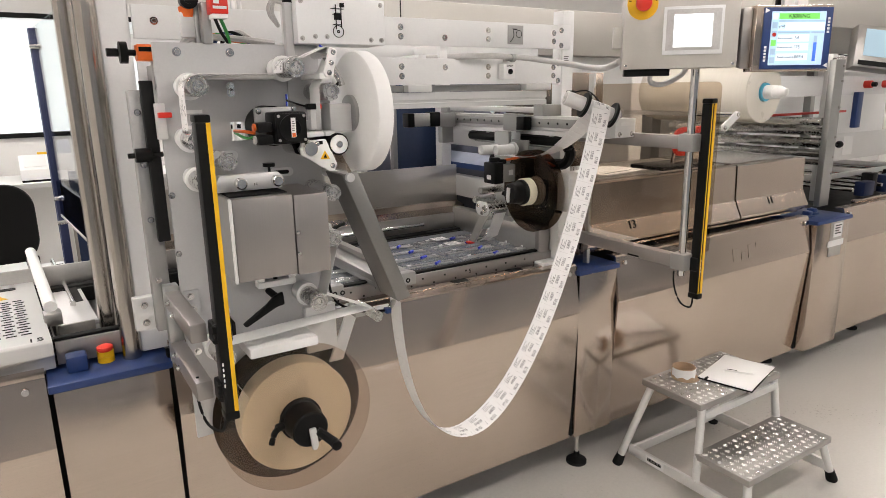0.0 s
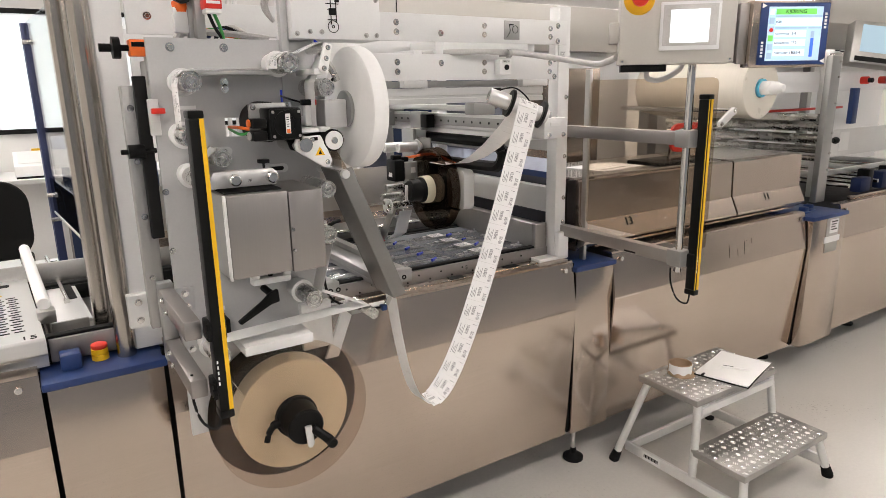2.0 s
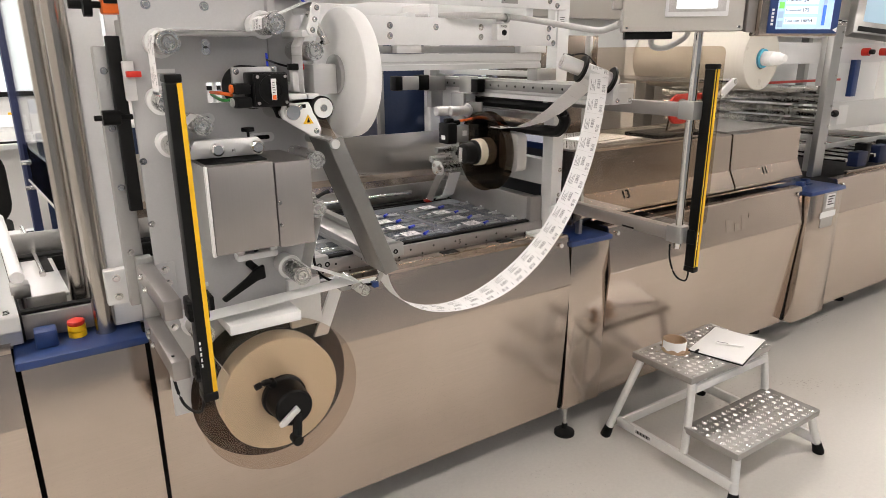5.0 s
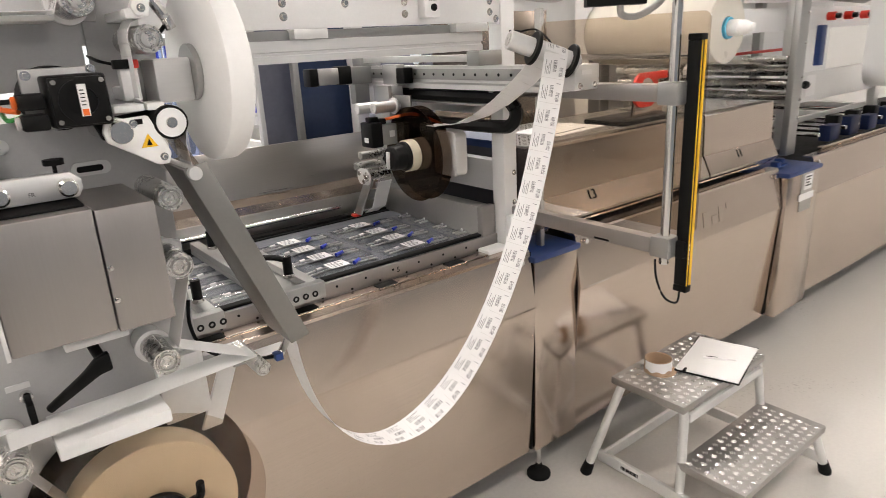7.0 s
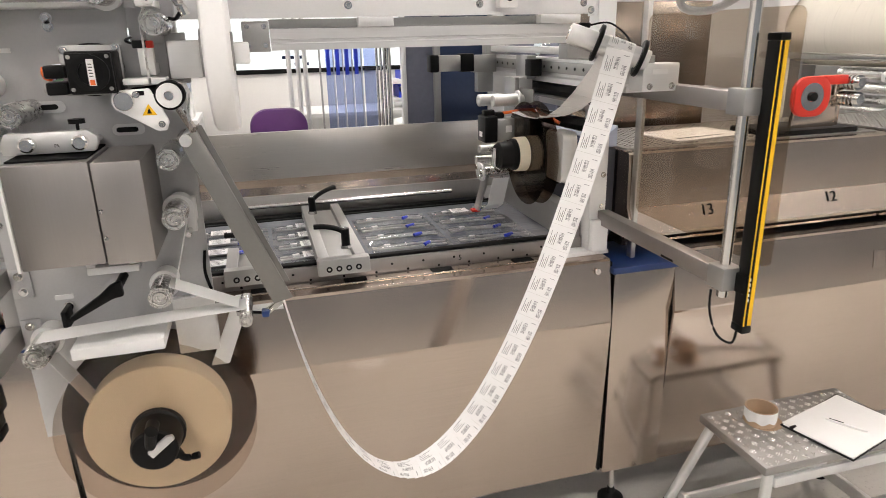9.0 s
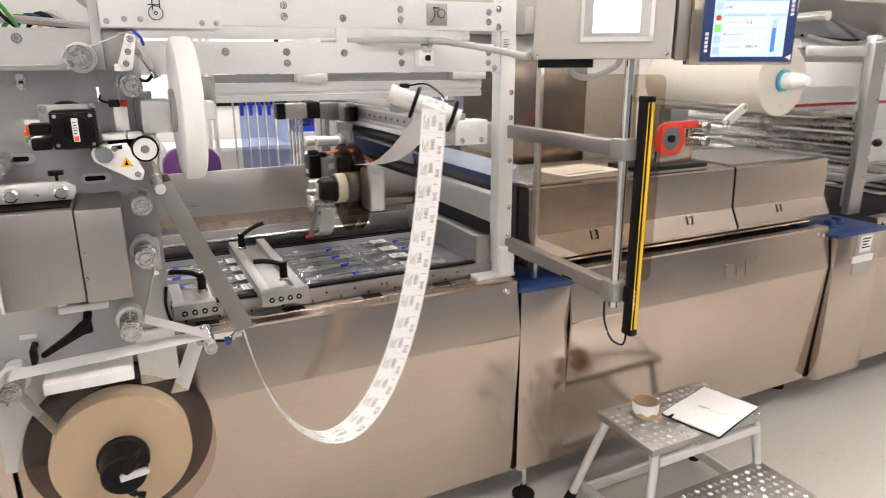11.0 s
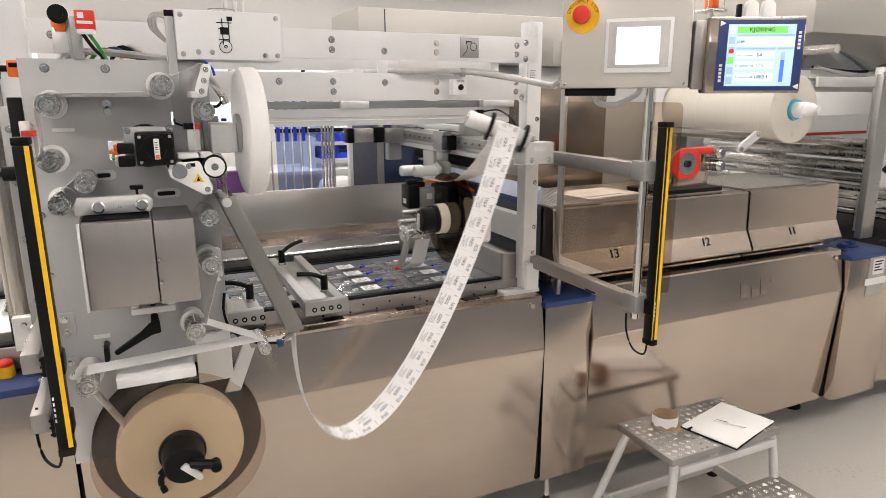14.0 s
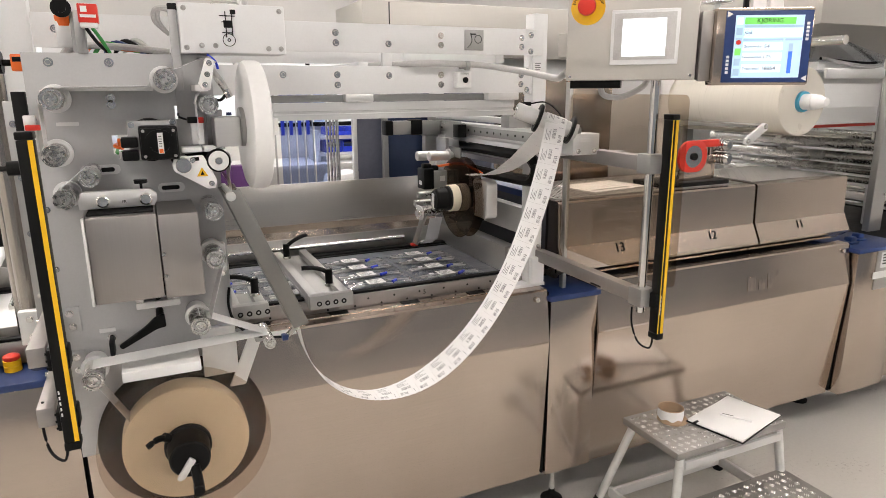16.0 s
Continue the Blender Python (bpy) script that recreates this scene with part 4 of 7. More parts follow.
def labeller():
    m = thing("label_printer", (0.70, 1.88, 0.62), "grey label printing station with steel rollers and reels", "label printer")
    # plate with real openings, made of butted fields
    bm = bmesh.new()
    xs, zs = [0.50, 0.655, 0.690, 0.795, 0.815, 0.885], [0.60, 1.478, 1.522, 1.555, 1.585, 1.702]
    for i in range(5):
        for j in range(5):
            if (i, j) in ((1, 1), (3, 3)):
                continue
            x0, x1, z0, z1 = xs[i], xs[i + 1], zs[j], zs[j + 1]
            if j == 0:
                z0 = 0.735
            v = [bm.verts.new(q) for q in ((x0, 1.882, z0), (x1, 1.882, z0), (x1, 1.882, z1), (x0, 1.882, z1))]
            bm.faces.new(v)
    bmesh.ops.remove_doubles(bm, verts=bm.verts[:], dist=1e-5)
    ext = bmesh.ops.extrude_face_region(bm, geom=bm.faces[:])
    bmesh.ops.translate(bm, vec=(0, 0.012, 0), verts=[g for g in ext["geom"] if isinstance(g, bmesh.types.BMVert)])
    plate = part("plate", bm, PLATE, m, "large grey mounting plate")
    part("rib_plate", box(0.80, 1.874, 1.555, 0.884, 1.881, 1.70, 0.001), PLATE, m)
    # arms that carry the plate on the machine's posts
    for z0, z1 in ((1.56, 1.66), (0.95, 1.03)):
        part("carrier", box(0.52, 1.895, z0, 0.60, 2.14, z1, 0.003), ALU, m)
    part("side_rail", box(0.445, 1.93, 1.02, 0.485, 1.97, 1.60, 0.003), ALU, m)
    part("side_strip", box(0.468, 1.90, 1.25, 0.495, 1.92, 1.62, 0.002), DARK, m)
    part("side_bracket", box(0.40, 1.96, 1.02, 0.50, 1.985, 1.105, 0.003), ALU_L, m)
    bolts(m, [(0.425, 1.96, 1.04), (0.425, 1.96, 1.085), (0.475, 1.96, 1.055)], r=0.006)
    bolts(m, [(0.46, 1.93, z) for z in (1.15, 1.30, 1.43, 1.55)], r=0.005)
    # print unit
    b = part("print_unit", box(0.592, 1.690, 1.178, 0.728, 1.880, 1.365, 0.003), HOUSING, m, "brushed steel printer housing")
    part("side_cover", box(0.730, 1.690, 1.174, 0.812, 1.880, 1.362, 0.003), HOUSING, m)
    part("edge_strip", box(0.5855, 1.688, 1.176, 0.591, 1.70, 1.366, 0.001), WHITE, b)
    part("side_sheet", box(0.5865, 1.701, 1.178, 0.591, 1.872, 1.364, 0.001), ALU, b)
    part("top_slot", box(0.594, 1.715, 1.3655, 0.724, 1.876, 1.369, 0.001), RUBBER, b)
    bolts(b, [(0.735, 1.690, 1.225), (0.735, 1.690, 1.275)], r=0.003)
    # width gauge bar with knobs
    g = part("gauge_bar", prism([(0.580, 1.372), (0.728, 1.372), (0.735, 1.385), (0.735, 1.398), (0.722, 1.41), (0.588, 1.41), (0.578, 1.392)], "y", 1.762, 1.782, None, 0.002), ALU_L, m, "pale bar with two knurled knobs")
    for x in (0.628, 0.712):
        part("knob", lathe((x, 1.762, 1.392), (x, 1.70, 1.392), [(0, 0.008), (0.012, 0.008), (0.014, 0.013), (0.03, 0.013), (0.032, 0.010), (0.032, 0)], 24), CHROME, g)
    part("thumb_screw", lathe((0.705, 1.772, 1.41), (0.705, 1.772, 1.5), [(0, 0.003), (0.012, 0.003), (0.012, 0.014), (0.02, 0.014), (0.021, 0)], 18), BLACK, g)
    part("stay", box(0.69, 1.782, 1.378, 0.72, 1.882, 1.386, 0.001), ALU_L, g)
    words("lettering", "FR", 0.008, pose(0.668, 1.7615, 1.385, 90), DARK, g, 0.0002)
    # rollers
    for x, z, r, fl in ((0.559, 1.605, 0.0225, True), (0.776, 1.644, 0.0225, True), (0.860, 1.589, 0.021, False), (0.549, 1.490, 0.0225, True),
                        (0.607, 1.441, 0.020, False), (0.556, 1.399, 0.0215, True), (0.850, 1.349, 0.0205, False), (0.845, 1.236, 0.0225, True),
                        (0.797, 1.079, 0.0225, True), (0.560, 0.985, 0.023, True)):
        roller(m, x, z, r, flange=fl)
    roller(m, 0.953, 1.012, 0.014, 1.735, 1.86, False)
    part("roller_arm", prism([(0.93, 1.02), (0.965, 1.02), (0.90, 0.86), (0.86, 0.86)], "y", 1.862, 1.872, None, 0.002), PAINT_W, m)
    part("roller_hanger", box(0.80, 1.86, 0.90, 0.885, 1.881, 1.03, 0.002), PAINT_W, m)
    # slots
    for x0, x1, z in ((0.582, 0.665, 1.444), (0.74, 0.80, 1.394)):
        s = part("slot_plate", prism(rounded(x0, z - 0.011, x1, z + 0.011, 0.0105, 5), "y", 1.8785, 1.882, None, 0), ALU_L, m)
        part("slot", prism(rounded(x0 + 0.008, z - 0.005, x1 - 0.012, z + 0.005, 0.0045, 4), "y", 1.877, 1.8785, None, 0), DARK, s)
    # shelf between the upper rollers
    part("ledge", box(0.572, 1.80, 1.620, 0.752, 1.882, 1.628, 0.002), PAINT_W, m, "narrow pale ledge")
    bolts(m, [(0.662, 1.882, 1.605), (0.662, 1.882, 1.59), (0.668, 1.882, 1.682), (0.55, 1.882, 1.682)], r=0.0065)
    bolts(m, [(0.505, 1.882, z) for z in (1.56, 1.36, 1.22)], r=0.005)
    for z in (1.065, 0.955):
        pad = part("mount_pad", box(0.502, 1.876, z, 0.540, 1.8818, z + 0.062, 0.002), PLATE, m)
        bolts(pad, [(0.522, 1.876, z + 0.014), (0.519, 1.876, z + 0.047)], r=0.006)
    part("tag", box(0.548, 1.879, 1.545, 0.592, 1.882, 1.553, 0), PAPER, m)
    part("tag", box(0.575, 1.879, 1.052, 0.61, 1.882, 1.062, 0), PAPER, m)
    # stepper motor, belt and pulleys
    bm = box(0.712, 1.734, 1.474, 0.790, 1.798, 1.546, 0.005)
    mo = part("motor", bm, BLACK, m, "black motor with orange and green leads")
    part("front_cover", box(0.715, 1.727, 1.477, 0.787, 1.733, 1.543, 0.003), BLACK, mo)
    part("motor_base", cyl((0.735, 1.812, 1.512), (0.735, 1.882, 1.512), 0.047, 36), DARK, mo)
    fl = part("motor_flange", box(0.690, 1.800, 1.468, 0.793, 1.811, 1.556, 0.003), ALU, mo, "bare aluminium motor flange")
    bolts(fl, [(0.699, 1.800, 1.547), (0.784, 1.800, 1.551)], r=0.0045)
    for z in (1.502, 1.474):
        cn = part("connector", box(0.676, 1.735, z, 0.7095, 1.776, z + 0.022, 0.004), BLACK, mo)
        part("collar", cyl((0.676, 1.756, z + 0.011), (0.670, 1.756, z + 0.011), 0.009, 16), ORANGE if z > 1.49 else CABLE_G, cn)
    part("front_boss", ring((0.752, 1.7268, 1.51), (0.752, 1.7235, 1.51), 0.020, 0.030, 32), BLACK, mo)
    for dx, dz in ((-0.030, -0.027), (0.030, -0.027), (-0.030, 0.027), (0.030, 0.027)):
        part("screw", cyl((0.751 + dx, 1.7268, 1.51 + dz), (0.751 + dx, 1.7245, 1.51 + dz), 0.0035, 12), STEEL_DULL, mo)
    lb2 = part("motor_label", box(0.748, 1.7225, 1.489, 0.759, 1.7234, 1.533, 0), PAPER, mo)
    part("label_mark", box(0.7495, 1.7219, 1.490, 0.7575, 1.7225, 1.499, 0), ORANGE, lb2)
    for k in range(5):
        part("label_line", box(0.750, 1.7221, 1.504 + 0.005 * k, 0.7555 + 0.001 * (k % 2), 1.7225, 1.5055 + 0.005 * k, 0), DARK, lb2)
    part("motor_lead", tube([(0.678, 1.77, 1.50), (0.662, 1.80, 1.503), (0.668, 1.9, 1.50)], 0.004, 6), ORANGE, mo)
    part("motor_lead", tube([(0.68, 1.77, 1.492), (0.665, 1.80, 1.488), (0.668, 1.9, 1.496)], 0.0035, 6), GREEN, mo)
    part("belt", prism([(0.765, 1.488), (0.79, 1.478), (0.870, 1.485), (0.884, 1.470), (0.88, 1.454), (0.80, 1.44), (0.78, 1.445)], "y", 1.775, 1.80, None, 0.003), RUBBER, m)
    hp = part("drive_plate", prism([(0.778, 1.477), (0.838, 1.480), (0.852, 1.45), (0.864, 1.42), (0.858, 1.404), (0.842, 1.404), (0.776, 1.446), (0.772, 1.462)], "y", 1.742, 1.752, None, 0.003), WHITE, m, "white drive plate with a warning sign")
    part("plate_boss", cyl((0.795, 1.742, 1.460), (0.795, 1.728, 1.460), 0.0165, 28), CHROME, hp)
    part("plate_boss", cyl((0.797, 1.752, 1.460), (0.797, 1.882, 1.460), 0.020, 28), CHROME, hp)
    part("pulley", ring((0.870, 1.738, 1.466), (0.870, 1.76, 1.466), 0.005, 0.022, 32), WHITE, hp)
    part("pulley_hub", cyl((0.870, 1.735, 1.466), (0.870, 1.882, 1.466), 0.0085, 20), CHROME, hp)
    part("pulley_belt", ring((0.870, 1.742, 1.466), (0.870, 1.772, 1.466), 0.022, 0.026, 32), RUBBER, hp)
    part("warning_sign", prism([(0.821, 1.433), (0.845, 1.433), (0.833, 1.453)], "y", 1.7405, 1.742), YELLOW, hp)
    part("warning_mark", prism([(0.829, 1.436), (0.837, 1.436), (0.833, 1.446)], "y", 1.7398, 1.7405), BLACK, hp)
    bolts(hp, [(0.851, 1.742, 1.416), (0.815, 1.742, 1.47)], r=0.004)
    part("sign_slot", box(0.815, 1.741, 1.468, 0.829, 1.742, 1.476, 0), BLACK, hp)
    part("guide_block", box(0.795, 1.752, 1.486, 0.838, 1.80, 1.497, 0.002), WHITE, m)
    part("guide_block", box(0.842, 1.752, 1.486, 0.868, 1.80, 1.497, 0.002), WHITE, m)
    sl = part("sensor_slide", box(0.822, 1.79, 1.50, 0.848, 1.81, 1.555, 0.002), PAINT_W, m)
    part("sensor", box(0.815, 1.785, 1.548, 0.838, 1.805, 1.562, 0.002), BLACK, sl)
    part("sensor_lens", box(0.838, 1.785, 1.548, 0.850, 1.803, 1.561, 0.002), RED, sl)
    part("sensor_lead", tube([(0.815, 1.80, 1.556), (0.80, 1.82, 1.562), (0.803, 1.90, 1.57)], 0.0025, 6), BLACK, sl)
    part("slide_foot", box(0.826, 1.81, 1.50, 0.844, 1.882, 1.52, 0.002), PAINT_W, sl)
    # upper swing arm with air fitting
    ar = part("swing_arm", prism([(0.862, 1.690), (0.880, 1.684), (0.866, 1.620), (0.848, 1.622), (0.842, 1.634)], "y", 1.742, 1.752, None, 0.003), WHITE, m, "white swing arm")
    bolts(ar, [(0.868, 1.742, 1.678), (0.862, 1.742, 1.654), (0.856, 1.742, 1.632)], r=0.004)
    part("arm_roller", cyl((0.868, 1.752, 1.678), (0.868, 1.86, 1.678), 0.011, 20), CHROME, ar)
    part("arm_post", box(0.835, 1.752, 1.618, 0.862, 1.882, 1.632, 0.002), PAINT_W, ar)
    fit_ = part("air_fitting", tube([(0.872, 1.80, 1.672), (0.90, 1.80, 1.63), (0.912, 1.80, 1.604)], 0.0085, 10), CHROME, m)
    part("fitting_lead", tube([(0.905, 1.80, 1.612), (0.893, 1.81, 1.598), (0.88, 1.83, 1.60)], 0.0035, 6), BLACK, fit_)
    part("blue_hose", tube([(0.875, 1.84, 1.70), (0.89, 1.83, 1.685), (0.895, 1.83, 1.668)], 0.003, 6), BINBLUE, fit_)
    # waste reel
    wb = part("reel_mount", box(0.872, 1.79, 1.492, 0.930, 1.865, 1.56, 0.004), ALU_L, m)
    part("mount_side", box(0.862, 1.866, 1.48, 0.90, 1.881, 1.575, 0.002), ALU, wb)
    part("hub_disc", cyl((0.930, 1.812, 1.536), (0.940, 1.812, 1.536), 0.045, 36), ALU, wb)
    part("waste_reel", lathe((0.940, 1.812, 1.538), (1.1, 1.812, 1.538), [(0, 0.040), (0, 0.138), (0.004, 0.146), (0.010, 0.149), (0.036, 0.149), (0.042, 0.146), (0.046, 0.138), (0.046, 0.040)], 80), WHITE, m, "large white reel of wound-up strip")
    part("reel_nut", box(0.988, 1.79, 1.515, 1.018, 1.835, 1.555, 0.004), WHITE, wb)
    part("reel_shaft", cyl((0.940, 1.812, 1.538), (0.99, 1.812, 1.538), 0.036, 28), ALU, wb)
    # junction box
    j = part("junction_box", box(0.820, 1.836, 1.703, 1.056, 1.95, 1.812, 0.003), PAINT, m, "grey junction box with a sketch of the web path")
    bolts(j, [(x, 1.836, z) for x in (0.832, 1.044) for z in (1.715, 1.80)] + [(0.865, 1.836, 1.72), (0.895, 1.836, 1.72), (1.015, 1.836, 1.715)], r=0.004, mat=STEEL_DULL)
    for x0, z0, x1, z1 in ((0.908, 1.785, 0.942, 1.787), (0.912, 1.772, 0.93, 1.7735), (0.932, 1.79, 0.944, 1.80), (0.916, 1.76, 0.934, 1.776), (0.912, 1.748, 0.936, 1.750), (0.920, 1.738, 0.922, 1.796), (0.934, 1.742, 0.936, 1.79)):
        part("sketch_line", box(x0, 1.8345, z0, x1, 1.836, z1, 0), DARK, j)
    part("sketch_line", ring((0.926, 1.8345, 1.733), (0.926, 1.836, 1.733), 0.013, 0.0145, 24), DARK, j)
    part("sketch_line", ring((0.926, 1.8345, 1.733), (0.926, 1.836, 1.733), 0.002, 0.004, 12), DARK, j)
    part("box_flange", box(0.80, 1.86, 1.62, 0.819, 1.88, 1.80, 0.002), PLATE, m)
    part("gland", box(0.80, 1.86, 1.796, 0.820, 1.89, 1.812, 0.002), BLACK, j)
    for k in range(2):
        part("box_cable", tube([(0.802, 1.875, 1.804 - 0.006 * k), (0.775 + 0.008 * k, 1.88, 1.80), (0.772 + 0.008 * k, 1.89, 1.775), (0.80, 1.91, 1.748)], 0.005, 8), CABLE_G, j)
    part("handle_wire", tube([(0.90, 1.90, 1.812), (0.905, 1.90, 1.822), (0.955, 1.90, 1.822), (0.96, 1.90, 1.812)], 0.0025, 6), CHROME, j)
    # cables lying behind the top edge
    for k, (mat, r) in enumerate(((CABLE_G, 0.008), (CABLE_G, 0.007), (ORANGE, 0.006), (GREEN, 0.005), (BLUE, 0.005), (BLACK, 0.006), (CABLE_G, 0.006))):
        part("cable", tube([(0.56 + 0.02 * k, 1.93 + 0.012 * k, 1.66), (0.59 + 0.022 * k, 1.95 + 0.01 * k, 1.715 + 0.004 * k), (0.68 + 0.015 * k, 1.97, 1.722 - 0.003 * k), (0.80, 1.95 + 0.01 * k, 1.71)], r, 7), mat, m)
    # print clamp and big lever under the printer
    cl = part("clamp_yoke", box(0.664, 1.80, 1.122, 0.760, 1.83, 1.138, 0.003), PAINT_W, m)
    for x in (0.664, 0.742):
        part("yoke_leg", box(x, 1.80, 1.138, x + 0.018, 1.83, 1.175, 0.003), PAINT_W, cl)
    part("yoke_back", box(0.68, 1.832, 1.14, 0.742, 1.882, 1.172, 0.002), DARK, cl)
    part("yoke_screw", cyl((0.712, 1.815, 1.138), (0.712, 1.815, 1.175), 0.006, 14), DARK, cl)
    lv = part("big_lever", prism([(0.700, 1.100), (0.722, 1.108), (0.724, 1.075), (0.704, 1.072), (0.625, 1.033), (0.618, 1.042), (0.680, 1.082)], "y", 1.79, 1.806, None, 0.004), BLACK, m, "long black lever")
    part("lever_shaft", cyl((0.712, 1.806, 1.09), (0.712, 1.882, 1.09), 0.009, 16), DARK, lv)
    lk = part("lock_knob", cyl((0.60, 1.87, 1.038), (0.60, 1.882, 1.038), 0.010, 20), CHROME, m)
    part("lock_pin", box(0.596, 1.82, 1.006, 0.606, 1.87, 1.045, 0.002), DARK, lk)
    # web table above the reel
    part("web_table", box(0.618, 1.755, 0.965, 0.790, 1.882, 0.990, 0.003), PAINT_W, m, "pale flat web table")
    # lower left knob and feeler
    part("side_knob", cyl((0.44, 1.90, 1.455), (0.475, 1.90, 1.455), 0.016, 18), BLACK, m)
    part("knob_shaft", cyl((0.425, 1.90, 1.455), (0.5, 1.90, 1.455), 0.006, 10), BLACK, m)
    rs = part("edge_sensor", box(0.492, 1.85, 1.538, 0.520, 1.868, 1.55, 0.002), RED, m, "small red edge sensor")
    part("sensor_foot", box(0.488, 1.868, 1.49, 0.510, 1.882, 1.57, 0.002), ALU_L, rs)
    # counter dial at the top left corner
    o = part("counter", box(0.474, 1.925, 1.664, 0.512, 1.965, 1.700, 0.003), ORANGE, m, "orange position counter with a black hand wheel")
    part("counter_window", box(0.478, 1.9235, 1.684, 0.506, 1.925, 1.694, 0), BLACK, o)
    part("hand_wheel", lathe((0.474, 1.945, 1.682), (0.3, 1.945, 1.682), [(0, 0.007), (0.018, 0.007), (0.018, 0.024), (0.034, 0.024), (0.036, 0.009), (0.06, 0.009), (0.06, 0)], 20), BLACK, o)
    part("counter_foot", box(0.505, 1.94, 1.60, 0.52, 1.96, 1.664, 0.002), ALU, o)
    # sensors standing above the top edge
    st = part("sensor_post", box(0.600, 1.90, 1.66, 0.612, 1.92, 1.79, 0.002), ALU, m)
    part("sensor_clamp", box(0.570, 1.905, 1.715, 0.604, 1.925, 1.770, 0.003), ALU_L, st)
    part("black_knob", lathe((0.588, 1.915, 1.795), (0.588, 1.75, 1.795), [(0, 0), (0, 0.017), (0.03, 0.020), (0.034, 0.02), (0.034, 0.010), (0.036, 0.010), (0.036, 0)], 28), BLACK, st)
    part("orange_collar", lathe((0.588, 1.915, 1.760), (0.588, 1.915, 1.9), [(0, 0), (0, 0.014), (0.016, 0.018), (0.022, 0.018), (0.022, 0)], 24), ORANGE, st)
    rd = part("red_sensor", box(0.622, 1.83, 1.762, 0.660, 1.87, 1.800, 0.002), RED, m, "red sensor head with a printed label")
    part("sensor_label", box(0.626, 1.8285, 1.772, 0.656, 1.83, 1.778, 0), PAPER, rd)
    part("sensor_label", box(0.628, 1.8285, 1.783, 0.640, 1.83, 1.795, 0), PAPER, rd)
    part("sensor_cap", box(0.624, 1.832, 1.752, 0.658, 1.868, 1.762, 0.002), PAINT_W, rd)
    for k in range(2):
        part("sensor_cable", tube([(0.634 + 0.012 * k, 1.85, 1.752), (0.650 + 0.012 * k, 1.87, 1.725), (0.675, 1.90, 1.695), (0.68, 1.94, 1.66)], 0.004, 7), GREEN if k else BLACK, rd)
    part("sensor_stem", box(0.61, 1.87, 1.70, 0.63, 1.90, 1.79, 0.002), ALU, rd)
    # dancer arm: an open channel that guides the strip
    d = part("dancer_arm", prism([(0.872, 1.392), (0.910, 1.400), (1.050, 1.052), (1.012, 1.043)], "y", 1.733, 1.738, None, 0.001), ARM, m, "long grey dancer arm channel")
    part("arm_web", prism([(0.872, 1.392), (0.877, 1.394), (1.017, 1.046), (1.012, 1.044)], "y", 1.739, 1.835, None, 0.0005), ARM, d)
    part("arm_side", prism([(0.872, 1.392), (0.910, 1.400), (1.050, 1.052), (1.012, 1.043)], "y", 1.836, 1.841, None, 0.001), ARM, d)
    part("arm_shaft", cyl((0.888, 1.722, 1.385), (0.888, 1.882, 1.385), 0.011, 24), ALU_L, d)
    part("strip_guide", prism([(0.868, 1.455), (0.874, 1.452), (0.905, 1.395), (0.898, 1.392)], "y", 1.752, 1.822, None, 0.0005), SMOKE_D, d)
    # loop sensor at the arm's foot
    ls = part("loop_sensor", box(0.985, 1.75, 1.008, 1.000, 1.77, 1.022, 0.002), BLUE, m, "small blue and steel loop sensor")
    part("sensor_body", cyl((0.998, 1.76, 1.018), (1.028, 1.79, 1.026), 0.007, 14), CHROME, ls)
    part("sensor_arm", box(0.955, 1.80, 1.002, 1.03, 1.83, 1.008, 0.001), WHITE, ls)
    part("sensor_lead", tube([(0.985, 1.76, 1.016), (0.93, 1.80, 1.014), (0.89, 1.86, 1.03), (0.875, 1.87, 1.08), (0.88, 1.87, 1.13)], 0.0035, 7), BLACK, ls)
    part("sensor_post", box(0.93, 1.83, 0.985, 0.96, 1.90, 1.008, 0.002), ALU, ls)
    part("post_carrier", box(0.87, 1.875, 0.985, 0.96, 1.895, 1.008, 0.002), ALU, ls)
    # roller bracket beside the plate
    br = part("bracket", box(0.858, 1.83, 1.185, 0.876, 1.85, 1.255, 0.002), PAINT_W, m)
    part("bracket_pin", cyl((0.862, 1.79, 1.19), (0.862, 1.83, 1.19), 0.006, 12), CHROME, br)
    part("bracket_foot", box(0.860, 1.85, 1.20, 0.876, 1.882, 1.25, 0.002), PAINT_W, br)
    # paper strip between the rollers under the plate
    part("strip_run", prism([(0.560, 1.010), (0.955, 1.0275), (0.955, 1.0268), (0.560, 1.0093)], "y", 1.762, 1.822), PAPER, m)
    part("strip_run", prism([(0.797, 1.1025), (0.940, 1.032), (0.94, 1.0313), (0.797, 1.1018)], "y", 1.762, 1.822), PAPER, m)
    part("strip_run", prism([(0.822, 1.086), (0.8655, 1.229), (0.8665, 1.229), (0.823, 1.086)], "y", 1.762, 1.822), PAPER, m)
    part("strip_run", prism([(0.537, 0.990), (0.538, 0.990), (0.634, 0.812), (0.633, 0.812)], "y", 1.807, 1.863), PAPER, m)
    part("strip_run", prism([(0.549, 1.4185), (0.600, 1.4615), (0.60, 1.4608), (0.549, 1.4178)], "y", 1.762, 1.822), PAPER, m)
    # supply reel
    part("reel_disc", lathe((0.742, 1.872, 0.757), (0.742, 1.876, 0.757), [(0, 0.02), (0, 0.204), (0.001, 0.205), (0.004, 0.205), (0.004, 0.02)], 96), SMOKE, m, "clear brown acrylic reel disc")
